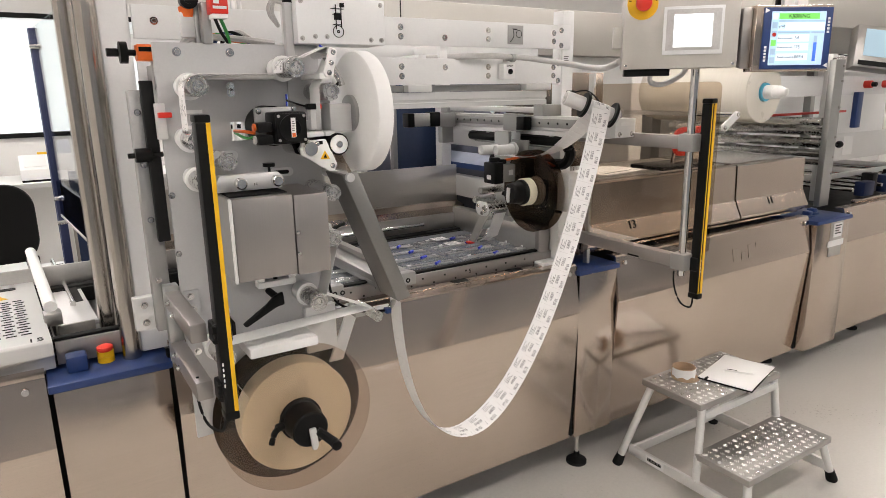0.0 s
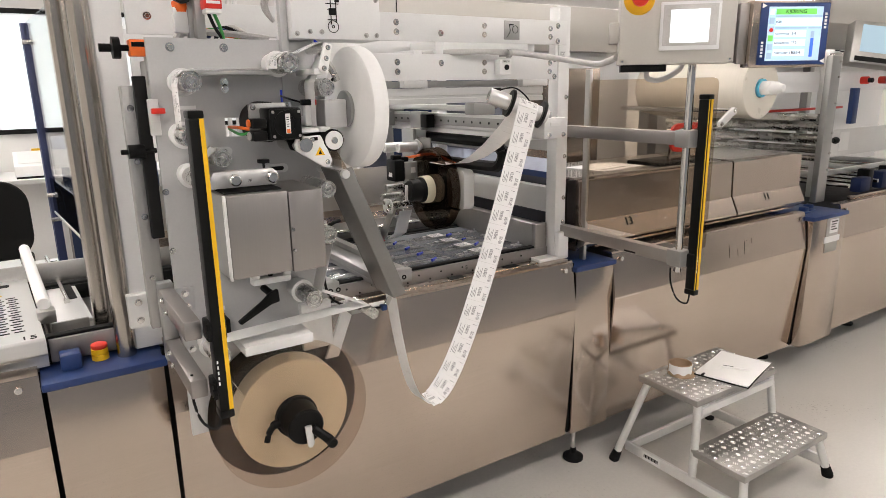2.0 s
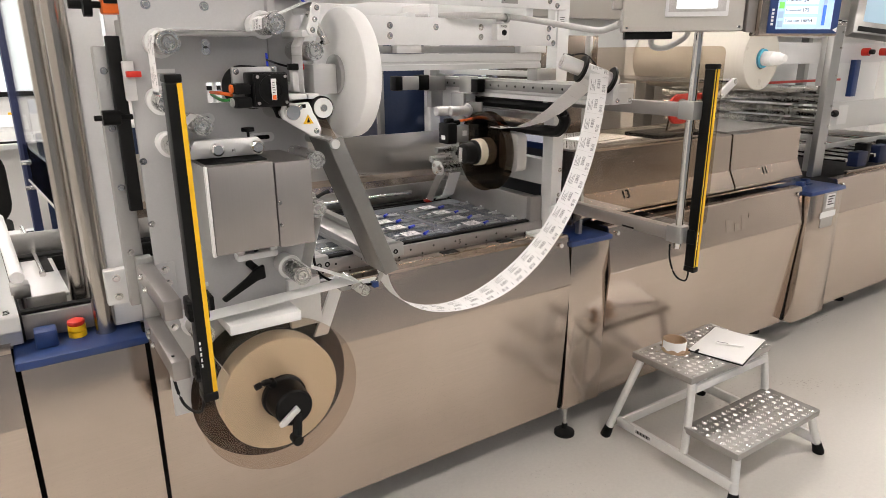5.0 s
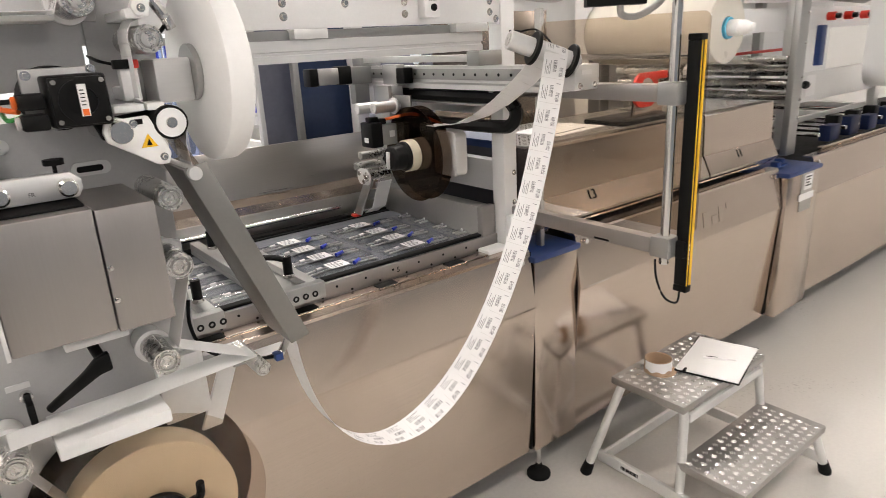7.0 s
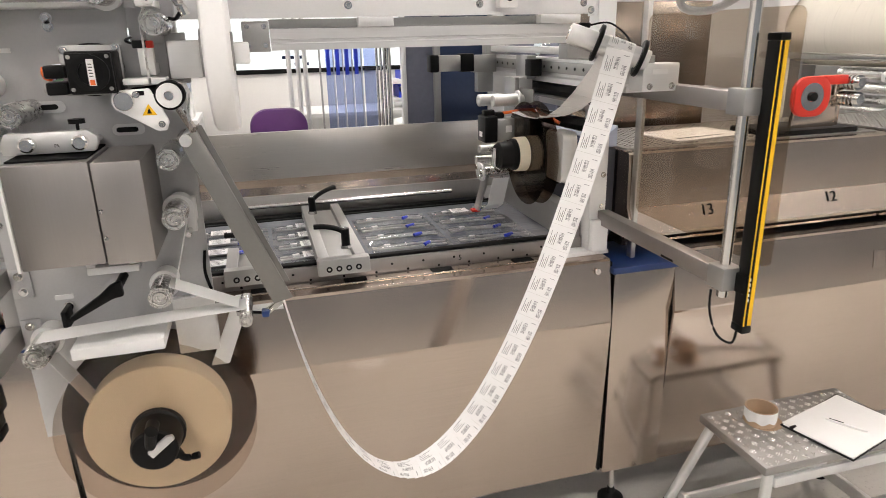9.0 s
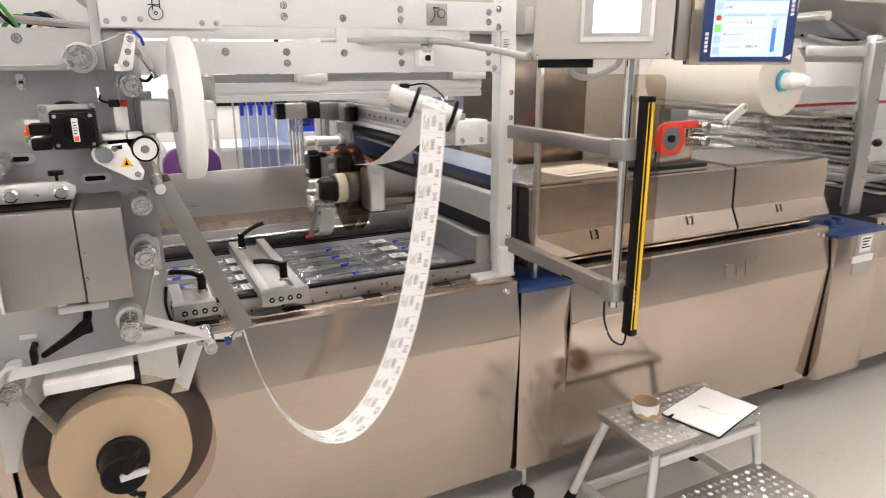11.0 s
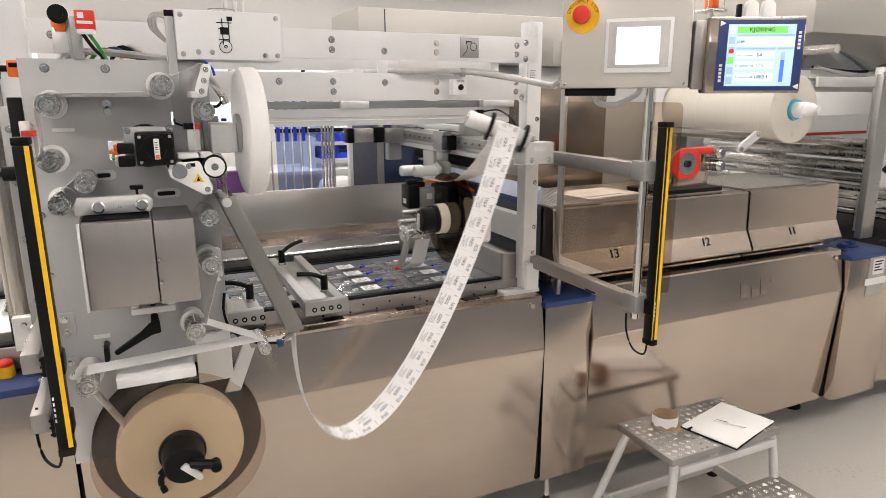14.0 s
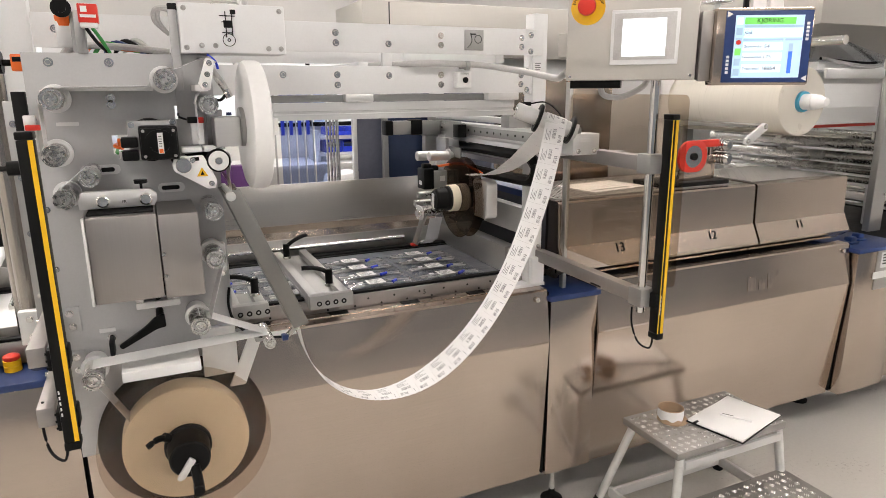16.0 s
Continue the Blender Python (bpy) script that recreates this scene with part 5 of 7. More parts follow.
    part("reel_disc", lathe((0.742, 1.798, 0.757), (0.742, 1.802, 0.757), [(0, 0.04), (0, 0.204), (0.001, 0.205), (0.004, 0.205), (0.004, 0.04)], 96), SMOKE_F, m, "clear brown acrylic reel disc")
    pv = (0.742, 1.84, 0.757)
    rl = part("label_reel", lathe((0.742, 1.804, 0.757), (0.742, 1.871, 0.757), [(0, 0.03), (0, 0.148), (0.002, 0.150), (0.064, 0.150), (0.066, 0.148), (0.066, 0.03)], 96), TAN, m, "tan roll of blank labels", pivot=pv)
    part("hub", lathe((0.742, 1.797, 0.757), (0.742, 1.6, 0.757), [(0, 0), (0, 0.056), (0.012, 0.056), (0.016, 0.051), (0.030, 0.050), (0.075, 0.047), (0.080, 0.043), (0.080, 0.014), (0.075, 0.0)], 48), BLACK, rl)
    part("hub_lever", prism([(0.734, 0.765), (0.752, 0.765), (0.757, 0.715), (0.750, 0.703), (0.740, 0.706)], "y", 1.706, 1.716, None, 0.003), ALU_L, rl, "bare metal latch")
    part("hub_arm", tube([(0.757, 1.715, 0.752), (0.775, 1.705, 0.735), (0.795, 1.695, 0.715)], 0.012, 10), BLACK, rl)
    part("arm_end", cyl((0.795, 1.71, 0.713), (0.795, 1.68, 0.713), 0.013, 16), BLACK, rl)
    part("side_lever", tube([(0.69, 1.78, 0.757), (0.665, 1.77, 0.750), (0.652, 1.765, 0.722)], 0.008, 8), BLACK, rl)
    part("side_grip", cyl((0.69, 1.78, 0.757), (0.672, 1.775, 0.757), 0.011, 14), BLACK, rl)
    return rl


REEL = labeller()


def curtain(x, y, w, strips, clamps):
    c = thing("light_curtain", (x, y, 0.918), "black and yellow safety light curtain bar", "light curtain", "light curtains")
    b = part("body", box(x - w, y - 0.018, 0.930, x + w, y + 0.018, 1.535, 0.003), BLACK, c)
    part("end_cap", box(x - w - 0.001, y - 0.019, 0.912, x + w + 0.001, y + 0.019, 0.930, 0.003), BLACK, b)
    part("end_cap", box(x - w - 0.001, y - 0.019, 1.535, x + w + 0.001, y + 0.019, 1.550, 0.003), BLACK, b)
    for u, v in strips:
        part("yellow_strip", box(x + u, y - 0.0195, 0.932, x + v, y - 0.018, 1.535, 0), YELLOW, c, "yellow front strip")
    for z in clamps:
        k = part("clamp", box(x - w - 0.008, y - 0.012, z, x + w + 0.004, y + 0.03, z + 0.045, 0.004), BLACK, c)
        for q in (0.006, 0.021, 0.036):
            part("clamp_rib", box(x - w - 0.0095, y - 0.0135, z + q, x - 0.004, y - 0.012, z + q + 0.005, 0.001), RUBBER, k)
    part("lead", tube([(x - 0.01, y, 0.918), (x - 0.02, y, 0.885), (x - 0.045, y + 0.02, 0.90), (x - 0.055, y + 0.04, 0.95), (x - 0.05, y + 0.05, 1.0)], 0.003, 7), BLACK, c)
    for k in range(5):
        part("printed_mark", box(x - w + 0.003, y - 0.0188, 0.99 + 0.012 * k, x - w + 0.006, y - 0.018, 0.997 + 0.012 * k, 0), PAPER, c)
    return c


curtain(0.525, 1.60, 0.014, ((0.005, 0.0135),), (0.955, 1.085))
curtain(2.014, 1.552, 0.0115, ((-0.001, 0.008), (-0.0113, -0.0090)), (1.005,))


def curtain_arms():
    a = thing("curtain_arm", (0.50, 1.75, 1.0), "grey aluminium arms that hold the light curtain", "bracket")
    for z in (1.085, 0.955):
        p = part("arm", box(0.465, 1.62, z, 0.499, 1.90, z + 0.042, 0.003), HOUSING, a)
        bolts(p, [(0.464, 1.80, z + 0.012), (0.464, 1.84, z + 0.03)], (-1, 0, 0), 0.005)
    part("arm_root", box(0.465, 1.90, 0.94, 0.499, 1.93, 1.14, 0.003), ALU, a)
    b = thing("panel_support", (1.98, 1.85, 1.0), "grey arms and steel rod that carry the operator panel", "bracket")
    for z, blk in ((1.012, 1.012), (1.395, 1.395)):
        p = part("arm", box(1.965, 1.62, z, 2.0, 2.129, z + 0.042, 0.003), HOUSING, b)
        part("clamp_block", box(1.962, 1.565, blk - 0.006, 2.012, 1.619, blk + 0.048, 0.003), ALU, p)
        part("curtain_plate", box(2.0125, 1.572, blk, 2.026, 1.60, blk + 0.04, 0.002), BLACK, p)
    part("rod", cyl((1.985, 1.59, 0.985), (1.985, 1.59, 1.66), 0.0125, 24), CHROME, b)
    part("slot_mark", box(1.9645, 1.75, 1.015, 1.965, 1.80, 1.021, 0), DARK, b)
    s = thing("smoked_guard", (2.08, 1.8, 1.05), "smoked see-through side guard sheet", "guard panel")
    part("sheet", prism(rounded(1.56, 1.05, 2.10, 1.60, 0.02, 5), "x", 2.075, 2.081), SMOKE_D, s)
    part("edge_post", box(2.070, 2.10, 0.9, 2.085, 2.125, 1.64, 0.002), STEEL_DULL, s)
    part("bracket", box(2.0, 1.80, 1.395, 2.075, 1.83, 1.43, 0.002), ALU, s)


curtain_arms()


def panels():
    T = pose(1.865, 1.56, 0, 0, 0, -43.2)
    p = thing("operator_panel", (1.865, 1.60, 1.635), "grey operator panel with a touch screen and an emergency stop", "control panel")
    h = part("housing", box(-0.159, 0, 1.638, 0.159, 0.085, 1.872, 0.004), BEIGE, p, "", T)
    for x, z in ((-0.148, 1.648), (0.148, 1.648), (-0.148, 1.862), (0.148, 1.862)):
        part("screw", cyl((x, 0, z), (x, -0.003, z), 0.004, 12), CHROME, h, "", T)
    b = part("screen_frame", box(-0.048, -0.006, 1.676, 0.116, 0, 1.808, 0.003), PAINT, p, "", T)
    part("screen_rim", box(-0.040, -0.008, 1.688, 0.108, -0.006, 1.800, 0.001), CABLE_G, b, "", T)
    part("screen", box(-0.020, -0.0095, 1.696, 0.085, -0.008, 1.786, 0), LCD, b, "blank white lit screen", T)
    e = part("stop_disc", cyl((-0.108, 0, 1.818), (-0.108, -0.003, 1.818), 0.043, 48), YELLOW, p, "yellow emergency stop disc", T)
    part("stop_collar", cyl((-0.108, -0.003, 1.818), (-0.108, -0.020, 1.818), 0.018, 28), RED, e, "", T)
    part("stop_button", lathe((-0.108, -0.018, 1.818), (-0.108, -0.1, 1.818), [(0, 0), (0, 0.021), (0.012, 0.023), (0.022, 0.021), (0.027, 0.014), (0.028, 0)], 32), RED, e, "", T)
    word = "EMERGENCY STOP"
    for i, ch in enumerate(word):
        if ch == " ":
            continue
        a = radians(165 - 150 * i / (len(word) - 1))
        m = T @ Matrix.Translation((-0.108 + 0.036 * math.cos(a), -0.0032, 1.818 + 0.036 * math.sin(a))) @ pose(0, 0, 0, 90) @ pose(0, 0, 0, 0, 0, math.degrees(a) - 90)
        words("letter", ch, 0.011, m, BLACK, e, 0.0002)
    part("under_box", box(-0.15, 0.02, 1.618, -0.02, 0.075, 1.638, 0.002), BLACK, p, "", T)
    part("hose", tube([(1.84, 1.64, 1.63), (1.87, 1.66, 1.60), (1.93, 1.66, 1.595), (1.98, 1.64, 1.62), (1.99, 1.63, 1.64)], 0.008, 10), CABLE_G, p)
    part("hinge", box(-0.185, 0.03, 1.70, -0.159, 0.07, 1.76, 0.002), BEIGE, p, "", T)
    # monitor beside it
    M = pose(2.114, 1.360, 1.711, 0, 0, -26.0) @ Matrix.Diagonal((1.02, 1, 0.90, 1)) @ Matrix.Translation((0, 0, -1.712))
    s = thing("monitor", (2.122, 1.40, 1.625), "small steel monitor showing production figures", "monitor")
    c = part("case", box(-0.122, 0.004, 1.615, 0.106, 0.05, 1.815, 0.004), STEEL, s, "", M)
    part("side_tube", prism([(0.02, 1.625), (0.09, 1.64), (0.09, 1.80), (0.02, 1.81)], "x", -0.150, -0.122, None, 0.003), HOUSING, c, "", M)
    f = part("bezel", box(-0.101, 0.0, 1.622, 0.101, 0.004, 1.807, 0.001), BLUE, s, "dark blue screen bezel", M)
    part("screen", box(-0.079, -0.0015, 1.634, 0.080, 0, 1.795, 0), LCD2, f, "", M)
    for name, x0, z0, x1, z1, mat in (("title_bar", -0.058, 1.772, 0.060, 1.789, LCD_GREEN), ("field", -0.058, 1.738, 0.078, 1.762, GLOW_WHITE), ("divider", -0.058, 1.764, 0.078, 1.769, LCD_GREY), ("divider", -0.058, 1.730, 0.035, 1.735, LCD_GREY),
                                      ("divider", 0.040, 1.730, 0.078, 1.735, LCD_GREY), ("field", -0.058, 1.705, 0.035, 1.726, GLOW_WHITE), ("field", -0.058, 1.678, 0.035, 1.699, GLOW_WHITE), ("field", -0.058, 1.648, 0.035, 1.669, GLOW_WHITE),
                                      ("tab", -0.058, 1.741, -0.038, 1.760, LCD_GREY), ("level_bar", 0.050, 1.645, 0.059, 1.702, LCD_BLUE), ("level_bar", 0.050, 1.703, 0.059, 1.722, LCD_GREY)):
        part(name, box(x0, -0.0025, z0, x1, -0.0015, z1, 0), mat, f, "", M)
    for k in range(6):
        part("icon", box(-0.076, -0.0025, 1.640 + 0.0262 * k, -0.062, -0.0015, 1.658 + 0.0262 * k, 0), (LCD_GREY, LCD_GREY, LCD_GREEN, LCD_GREY, LCD_GREY, GLOW_WHITE)[k], f, "", M)
    part("icon", cyl((-0.069, -0.0015, 1.726), (-0.069, -0.003, 1.726), 0.006, 16), RED, f, "", M)
    for text, x, z, size in (("KJØRING", 0.0, 1.7805, 0.015), ("54", -0.002, 1.715, 0.0135), ("175", 0.0, 1.688, 0.0135), ("18854", 0.006, 1.658, 0.0135), ("JOBB", -0.048, 1.750, 0.008), ("Grammvekt", -0.036, 1.715, 0.0085), ("Gruppeantall", -0.035, 1.688, 0.0085), ("Totalt antall", -0.035, 1.658, 0.0085)):
        words("lettering", text, size, M @ pose(x, -0.0027, z, 90), DARK, f, 0.0002)
    for z in (1.645, 1.655, 1.665, 1.675, 1.685):
        part("side_bar", box(-0.094, -0.0006, z, -0.087, 0, z + 0.007, 0), PAPER, f, "", M)
        part("side_bar", box(0.087, -0.0006, z + 0.085, 0.094, 0, z + 0.092, 0), PAPER, f, "", M)
    part("corner_mark", prism([(-0.099, 1.805), (-0.086, 1.798), (-0.099, 1.790)], "y", -0.0008, 0), PAPER, f, "", M)
    part("corner_mark", prism([(0.099, 1.625), (0.086, 1.632), (0.099, 1.640)], "y", -0.0008, 0), PAPER, f, "", M)
    part("arm", tube([(2.05, 1.50, 1.74), (2.02, 1.56, 1.74), (1.985, 1.60, 1.74)], 0.02, 10), STEEL_DULL, s)
    for x in (-0.035, 0.005):
        pl = part("plug", prism([(x, 1.815), (x + 0.033, 1.815), (x + 0.031, 1.850), (x + 0.022, 1.86), (x + 0.008, 1.86), (x + 0.002, 1.850)], "y", 0.02, 0.04, None, 0.002), PAINT_W, s, "", M)
    part("black_plug", box(-0.053, 0.02, 1.815, -0.043, 0.035, 1.85, 0.002), BLACK, s, "", M)
    part("plug_cable", tube([(2.125, 1.40, 1.86), (2.11, 1.41, 1.895), (2.05, 1.44, 1.90), (1.96, 1.50, 1.885), (1.90, 1.56, 1.872)], 0.009, 10), CABLE_G, s)
    part("plug_cable", tube([(2.16, 1.385, 1.86), (2.15, 1.40, 1.885), (2.10, 1.42, 1.905), (2.0, 1.50, 1.90), (1.92, 1.58, 1.872)], 0.008, 10), CABLE_G, s)
    # white hose from the beam to the panel
    w = thing("hose", (1.7, 2.05, 1.66), "white braided hose slung along the beam", "hose")
    part("tube", tube([(1.36, 2.20, 1.69), (1.50, 2.10, 1.695), (1.62, 2.085, 1.695), (1.72, 2.07, 1.69), (1.82, 1.98, 1.668), (1.84, 1.85, 1.648), (1.80, 1.76, 1.652), (1.775, 1.70, 1.662)], 0.0095, 12), CABLE_G, w)
    part("clip", ring((1.655, 2.075, 1.69), (1.668, 2.075, 1.69), 0.010, 0.014, 16), ALU, w)
    part("clip", box(1.655, 2.085, 1.68, 1.668, 2.12, 1.688, 0.001), ALU, w)
    # second small panel further along
    q = thing("operator_panel", (4.17, 2.06, 1.66), "small tilted steel control box on a stalk", "control panel")
    P = pose(4.035, 2.02, 1.765, -14, 8, -40)
    part("housing", box(-0.12, 0, -0.11, 0.12, 0.08, 0.11, 0.005), STEEL_DULL, q, "", P)
    part("key_row", box(-0.10, -0.003, -0.10, 0.10, 0, -0.075, 0.001), DARK, q, "", P)
    part("screen", box(-0.08, -0.002, -0.05, 0.08, 0, 0.09, 0), LCD_GREY, q, "", P)
    part("stalk", cyl((4.06, 2.09, 1.72), (4.115, 2.30, 1.72), 0.012, 14), CHROME, q)
    # tall cabinet on the far module
    t = thing("control_cabinet", (4.55, 1.9, 1.18), "pale grey rounded control cabinet with a blue-framed screen", "control cabinet")
    t.location += Vector((0.06, 0.06, 0.015))
    part("shell", prism(rounded(4.40, 1.20, 4.80, 1.86, 0.11, 8), "y", 1.79, 2.02, None, 0.006), PAINT, t)
    part("screen_frame", box(4.44, 1.782, 1.40, 4.78, 1.79, 1.80, 0.003), BLUE, t)
    part("screen", box(4.48, 1.780, 1.45, 4.74, 1.782, 1.76, 0), LCD2, t)
    part("stop_body", cyl((4.50, 1.79, 1.30), (4.50, 1.755, 1.30), 0.03, 24), YELLOW, t)
    part("stop_knob", cyl((4.50, 1.755, 1.30), (4.50, 1.73, 1.30), 0.022, 24), RED, t)
    part("arm", box(4.6, 2.02, 1.638, 4.66, 2.248, 1.685, 0.004), ALU, t)
    # signal lamp on the far frame
    l = thing("signal_lamp", (3.45, 2.80, 1.88), "blue and orange signal lamp column", "signal lamp")
    part("bracket", box(3.42, 2.77, 1.88, 3.48, 2.985, 1.90, 0.003), ALU, l)
    part("pole", cyl((3.45, 2.80, 1.90), (3.45, 2.80, 2.03), 0.016, 18), ALU_L, l)
    part("cage_base", box(3.39, 2.75, 2.03, 3.51, 2.85, 2.045, 0.003), CHROME, l)
    for dx in (-0.022, 0.022):
        part("orange_lens", cyl((3.45 + dx, 2.80, 2.045), (3.45 + dx, 2.80, 2.13), 0.019, 24), ORANGE, l)
        part("blue_lens", cyl((3.45 + dx, 2.80, 2.132), (3.45 + dx, 2.80, 2.21), 0.019, 24), BINBLUE, l)
    for dx in (-0.054, 0.054):
        part("cage_rod", cyl((3.45 + dx, 2.77, 2.045), (3.45 + dx, 2.77, 2.23), 0.003, 8), CHROME, l)


panels()


# ---- the stool and what lies on it ----
def tread_plate(parent, name, x0, y0, x1, y1, z, seed):
    p = part(name, box(x0, y0, z - 0.028, x1, y1, z, 0.004), TREAD, parent, "aluminium tread plate with raised ribs")
    bm = bmesh.new()
    rnd = random.Random(seed)
    pitch = 0.031
    for i in range(int((x1 - x0) / pitch)):
        for j in range(int((y1 - y0) / pitch) + 1):
            cx, cy = x0 + 0.02 + pitch * i, y0 + 0.012 + pitch * j
            if cy > y1 - 0.01:
                continue
            side = (i + j) % 2
            for k in (-1, 0, 1):
                a = radians(35 if side else -55)
                off = Vector((-math.sin(a), math.cos(a), 0)) * 0.0062 * k
                if not (x0 + 0.012 < cx + off.x < x1 - 0.012 and y0 + 0.010 < cy + off.y < y1 - 0.010):
                    continue
                ln = 0.0125 * (1 - 0.2 * abs(k)) * rnd.uniform(0.9, 1.05)
                M = Matrix.LocRotScale((cx + off.x, cy + off.y, z + 0.0004), Euler((0, 0, a)), (1, 1, 1))
                v = [bm.verts.new(M @ Vector(q)) for q in ((-ln, 0, 0), (0, -0.0023, 0), (ln, 0, 0), (0, 0.0023, 0), (-ln * 0.55, 0, 0.0016), (ln * 0.55, 0, 0.0016))]
                for q in ((0, 1, 4), (1, 5, 4), (1, 2, 5), (2, 3, 5), (3, 4, 5), (3, 0, 4)):
                    bm.faces.new([v[w] for w in q])
    tagged(part("tread_ribs", bm, TREAD_HI, p), kind="stuff")
    return p


def stool():
    s = thing("step_stool", (2.53, 1.7, 0), "aluminium two-step stool with tread plate steps", "step stool")
    tread_plate(s, "top_step", 2.268, 1.668, 2.797, 1.955, 0.402, 1)
    tread_plate(s, "lower_step", 2.255, 1.440, 2.812, 1.672, 0.203, 2)
    legs = [((2.295, 1.925, 0.372), (2.205, 2.01, 0.0)), ((2.770, 1.925, 0.372), (2.855, 2.0, 0.0)),
            ((2.285, 1.462, 0.174), (2.235, 1.425, 0.0)), ((2.785, 1.462, 0.174), (2.84, 1.43, 0.0))]
    for a, b in legs:
        a, b = Vector(a), Vector(b)
        l = part("leg", tube([a, a + (b - a) * 0.08, b + (a - b) * 0.04], 0.0155, 14), ALU_L, s)
        part("rubber_foot", lathe(b, a, [(0, 0), (0, 0.021), (0.01, 0.022), (0.05, 0.018), (0.05, 0)], 20), RUBBER, l)
    for x in (2.290, 2.775):
        part("front_leg", tube([(x, 1.69, 0.376), (x, 1.68, 0.36), (x + (0.02 if x > 2.5 else -0.02), 1.665, 0.19), (x + (0.03 if x > 2.5 else -0.03), 1.66, 0.075)], 0.0155, 14), ALU_L, s)
        q = 1 if x > 2.5 else -1
        part("side_bar", box(x + q * 0.030, 1.44, 0.05, x + q * 0.046, 1.985, 0.092, 0.002), ALU_L, s)
    part("cross_bar", box(2.245, 1.955, 0.055, 2.82, 1.97, 0.095, 0.002), ALU_L, s)
    part("cross_bar", box(2.30, 1.66, 0.335, 2.77, 1.672, 0.365, 0.002), ALU_L, s)
    t = part("sticker", box(2.2425, 1.80, 0.055, 2.2438, 1.89, 0.088, 0), PAPER, s, "white sticker with a bar code")
    for k in range(14):
        part("code_bar", box(2.2416, 1.81 + 0.0052 * k, 0.066, 2.2425, 1.8125 + 0.0052 * k + 0.001 * (k % 3), 0.080, 0), BLACK, t)
    # clip folder with sheets and pen
    N = pose(2.637, 1.765, 0.404, 0, 0, 16)
    f = thing("note_sheets", (2.637, 1.765, 0.404), "white sheets on a dark folder lying on the stool", "papers")
    part("folder", box(-0.158, -0.108, 0, 0.158, 0.108, 0.004, 0.001), DARK, f, "", N)
    part("sheet", box(-0.152, -0.104, 0.0042, 0.150, 0.103, 0.006, 0), PAPER, f, "", N)
    part("sheet", box(-0.150, -0.106, 0.0062, 0.146, 0.104, 0.0075, 0), PAPER, f, "", N @ pose(0, 0, 0, 0, 0, -1.5))
    n = thing("pen", (2.63, 1.76, 0.412), "slim white ballpoint pen on the sheets", "pen")
    part("barrel", lathe((2.60, 1.80, 0.4155), (2.665, 1.70, 0.4155), [(0, 0), (0, 0.0035), (0.1, 0.004), (0.112, 0.002), (0.115, 0)], 14), WHITE, n)
    part("clip", lathe((2.605, 1.793, 0.4195), (2.63, 1.753, 0.4195), [(0, 0), (0, 0.0012), (0.04, 0.0012), (0.04, 0)], 8), DARK, n)
    r = thing("tape_roll", (2.415, 1.865, 0.404), "cardboard core with a torn strip of white tape", "tape roll")
    part("core", ring((2.415, 1.865, 0.404), (2.415, 1.865, 0.454), 0.043, 0.047, 48), CARD, r)
    bm = bmesh.new()
    for i in range(40):
        a0, a1 = radians(150 + 5.5 * i), radians(150 + 5.5 * (i + 1))
        lo0, lo1 = 0.418 + 0.004 * math.sin(i * 0.7), 0.418 + 0.004 * math.sin((i + 1) * 0.7)
        v = [bm.verts.new((2.415 + 0.0478 * math.cos(a), 1.865 + 0.0478 * math.sin(a), z)) for a, z in ((a0, lo0), (a1, lo1), (a1, 0.4535), (a0, 0.4535))]
        bm.faces.new(v)
    part("tape", bm, PAPER, r)
    part("base_card", cyl((2.425, 1.862, 0.403), (2.425, 1.862, 0.405), 0.056, 40), CARD, r)
    k = thing("cap", (2.475, 1.80, 0.404), "small dark plastic cap on the stool", "cap")
    part("shell", lathe((2.468, 1.795, 0.410), (2.49, 1.80, 0.410), [(0, 0), (0, 0.006), (0.02, 0.005), (0.022, 0)], 12), DARK, k)


stool()


# ---- what lies on the transport bed ----
WEB = surface("dark_film_over_steel", (0.20, 0.21, 0.235), 0.16, 0.0, (6, 90, 6), 0.25, 0.25, 0.08, 9.0)


def blister(x, y, rnd):
    """A long thin crinkled dome of clear film."""
    bm = bmesh.new()
    nx, ny = 16, 6
    v = [[bm.verts.new((x + 0.256 * i / nx, y + 0.098 * j / ny, 0.9556 + 0.011 * min(1, 5 * min(i, nx - i) / nx) * min(1, 2.2 * min(j, ny - j) / ny) + rnd.uniform(0, 0.0026))) for j in range(ny + 1)] for i in range(nx + 1)]
    for i in range(nx):
        for j in range(ny):
            bm.faces.new((v[i][j], v[i + 1][j], v[i + 1][j + 1], v[i][j + 1]))
    return bm


STEP_X, ROWS_Y = 0.268, (2.27, 2.375, 2.478, 2.582)


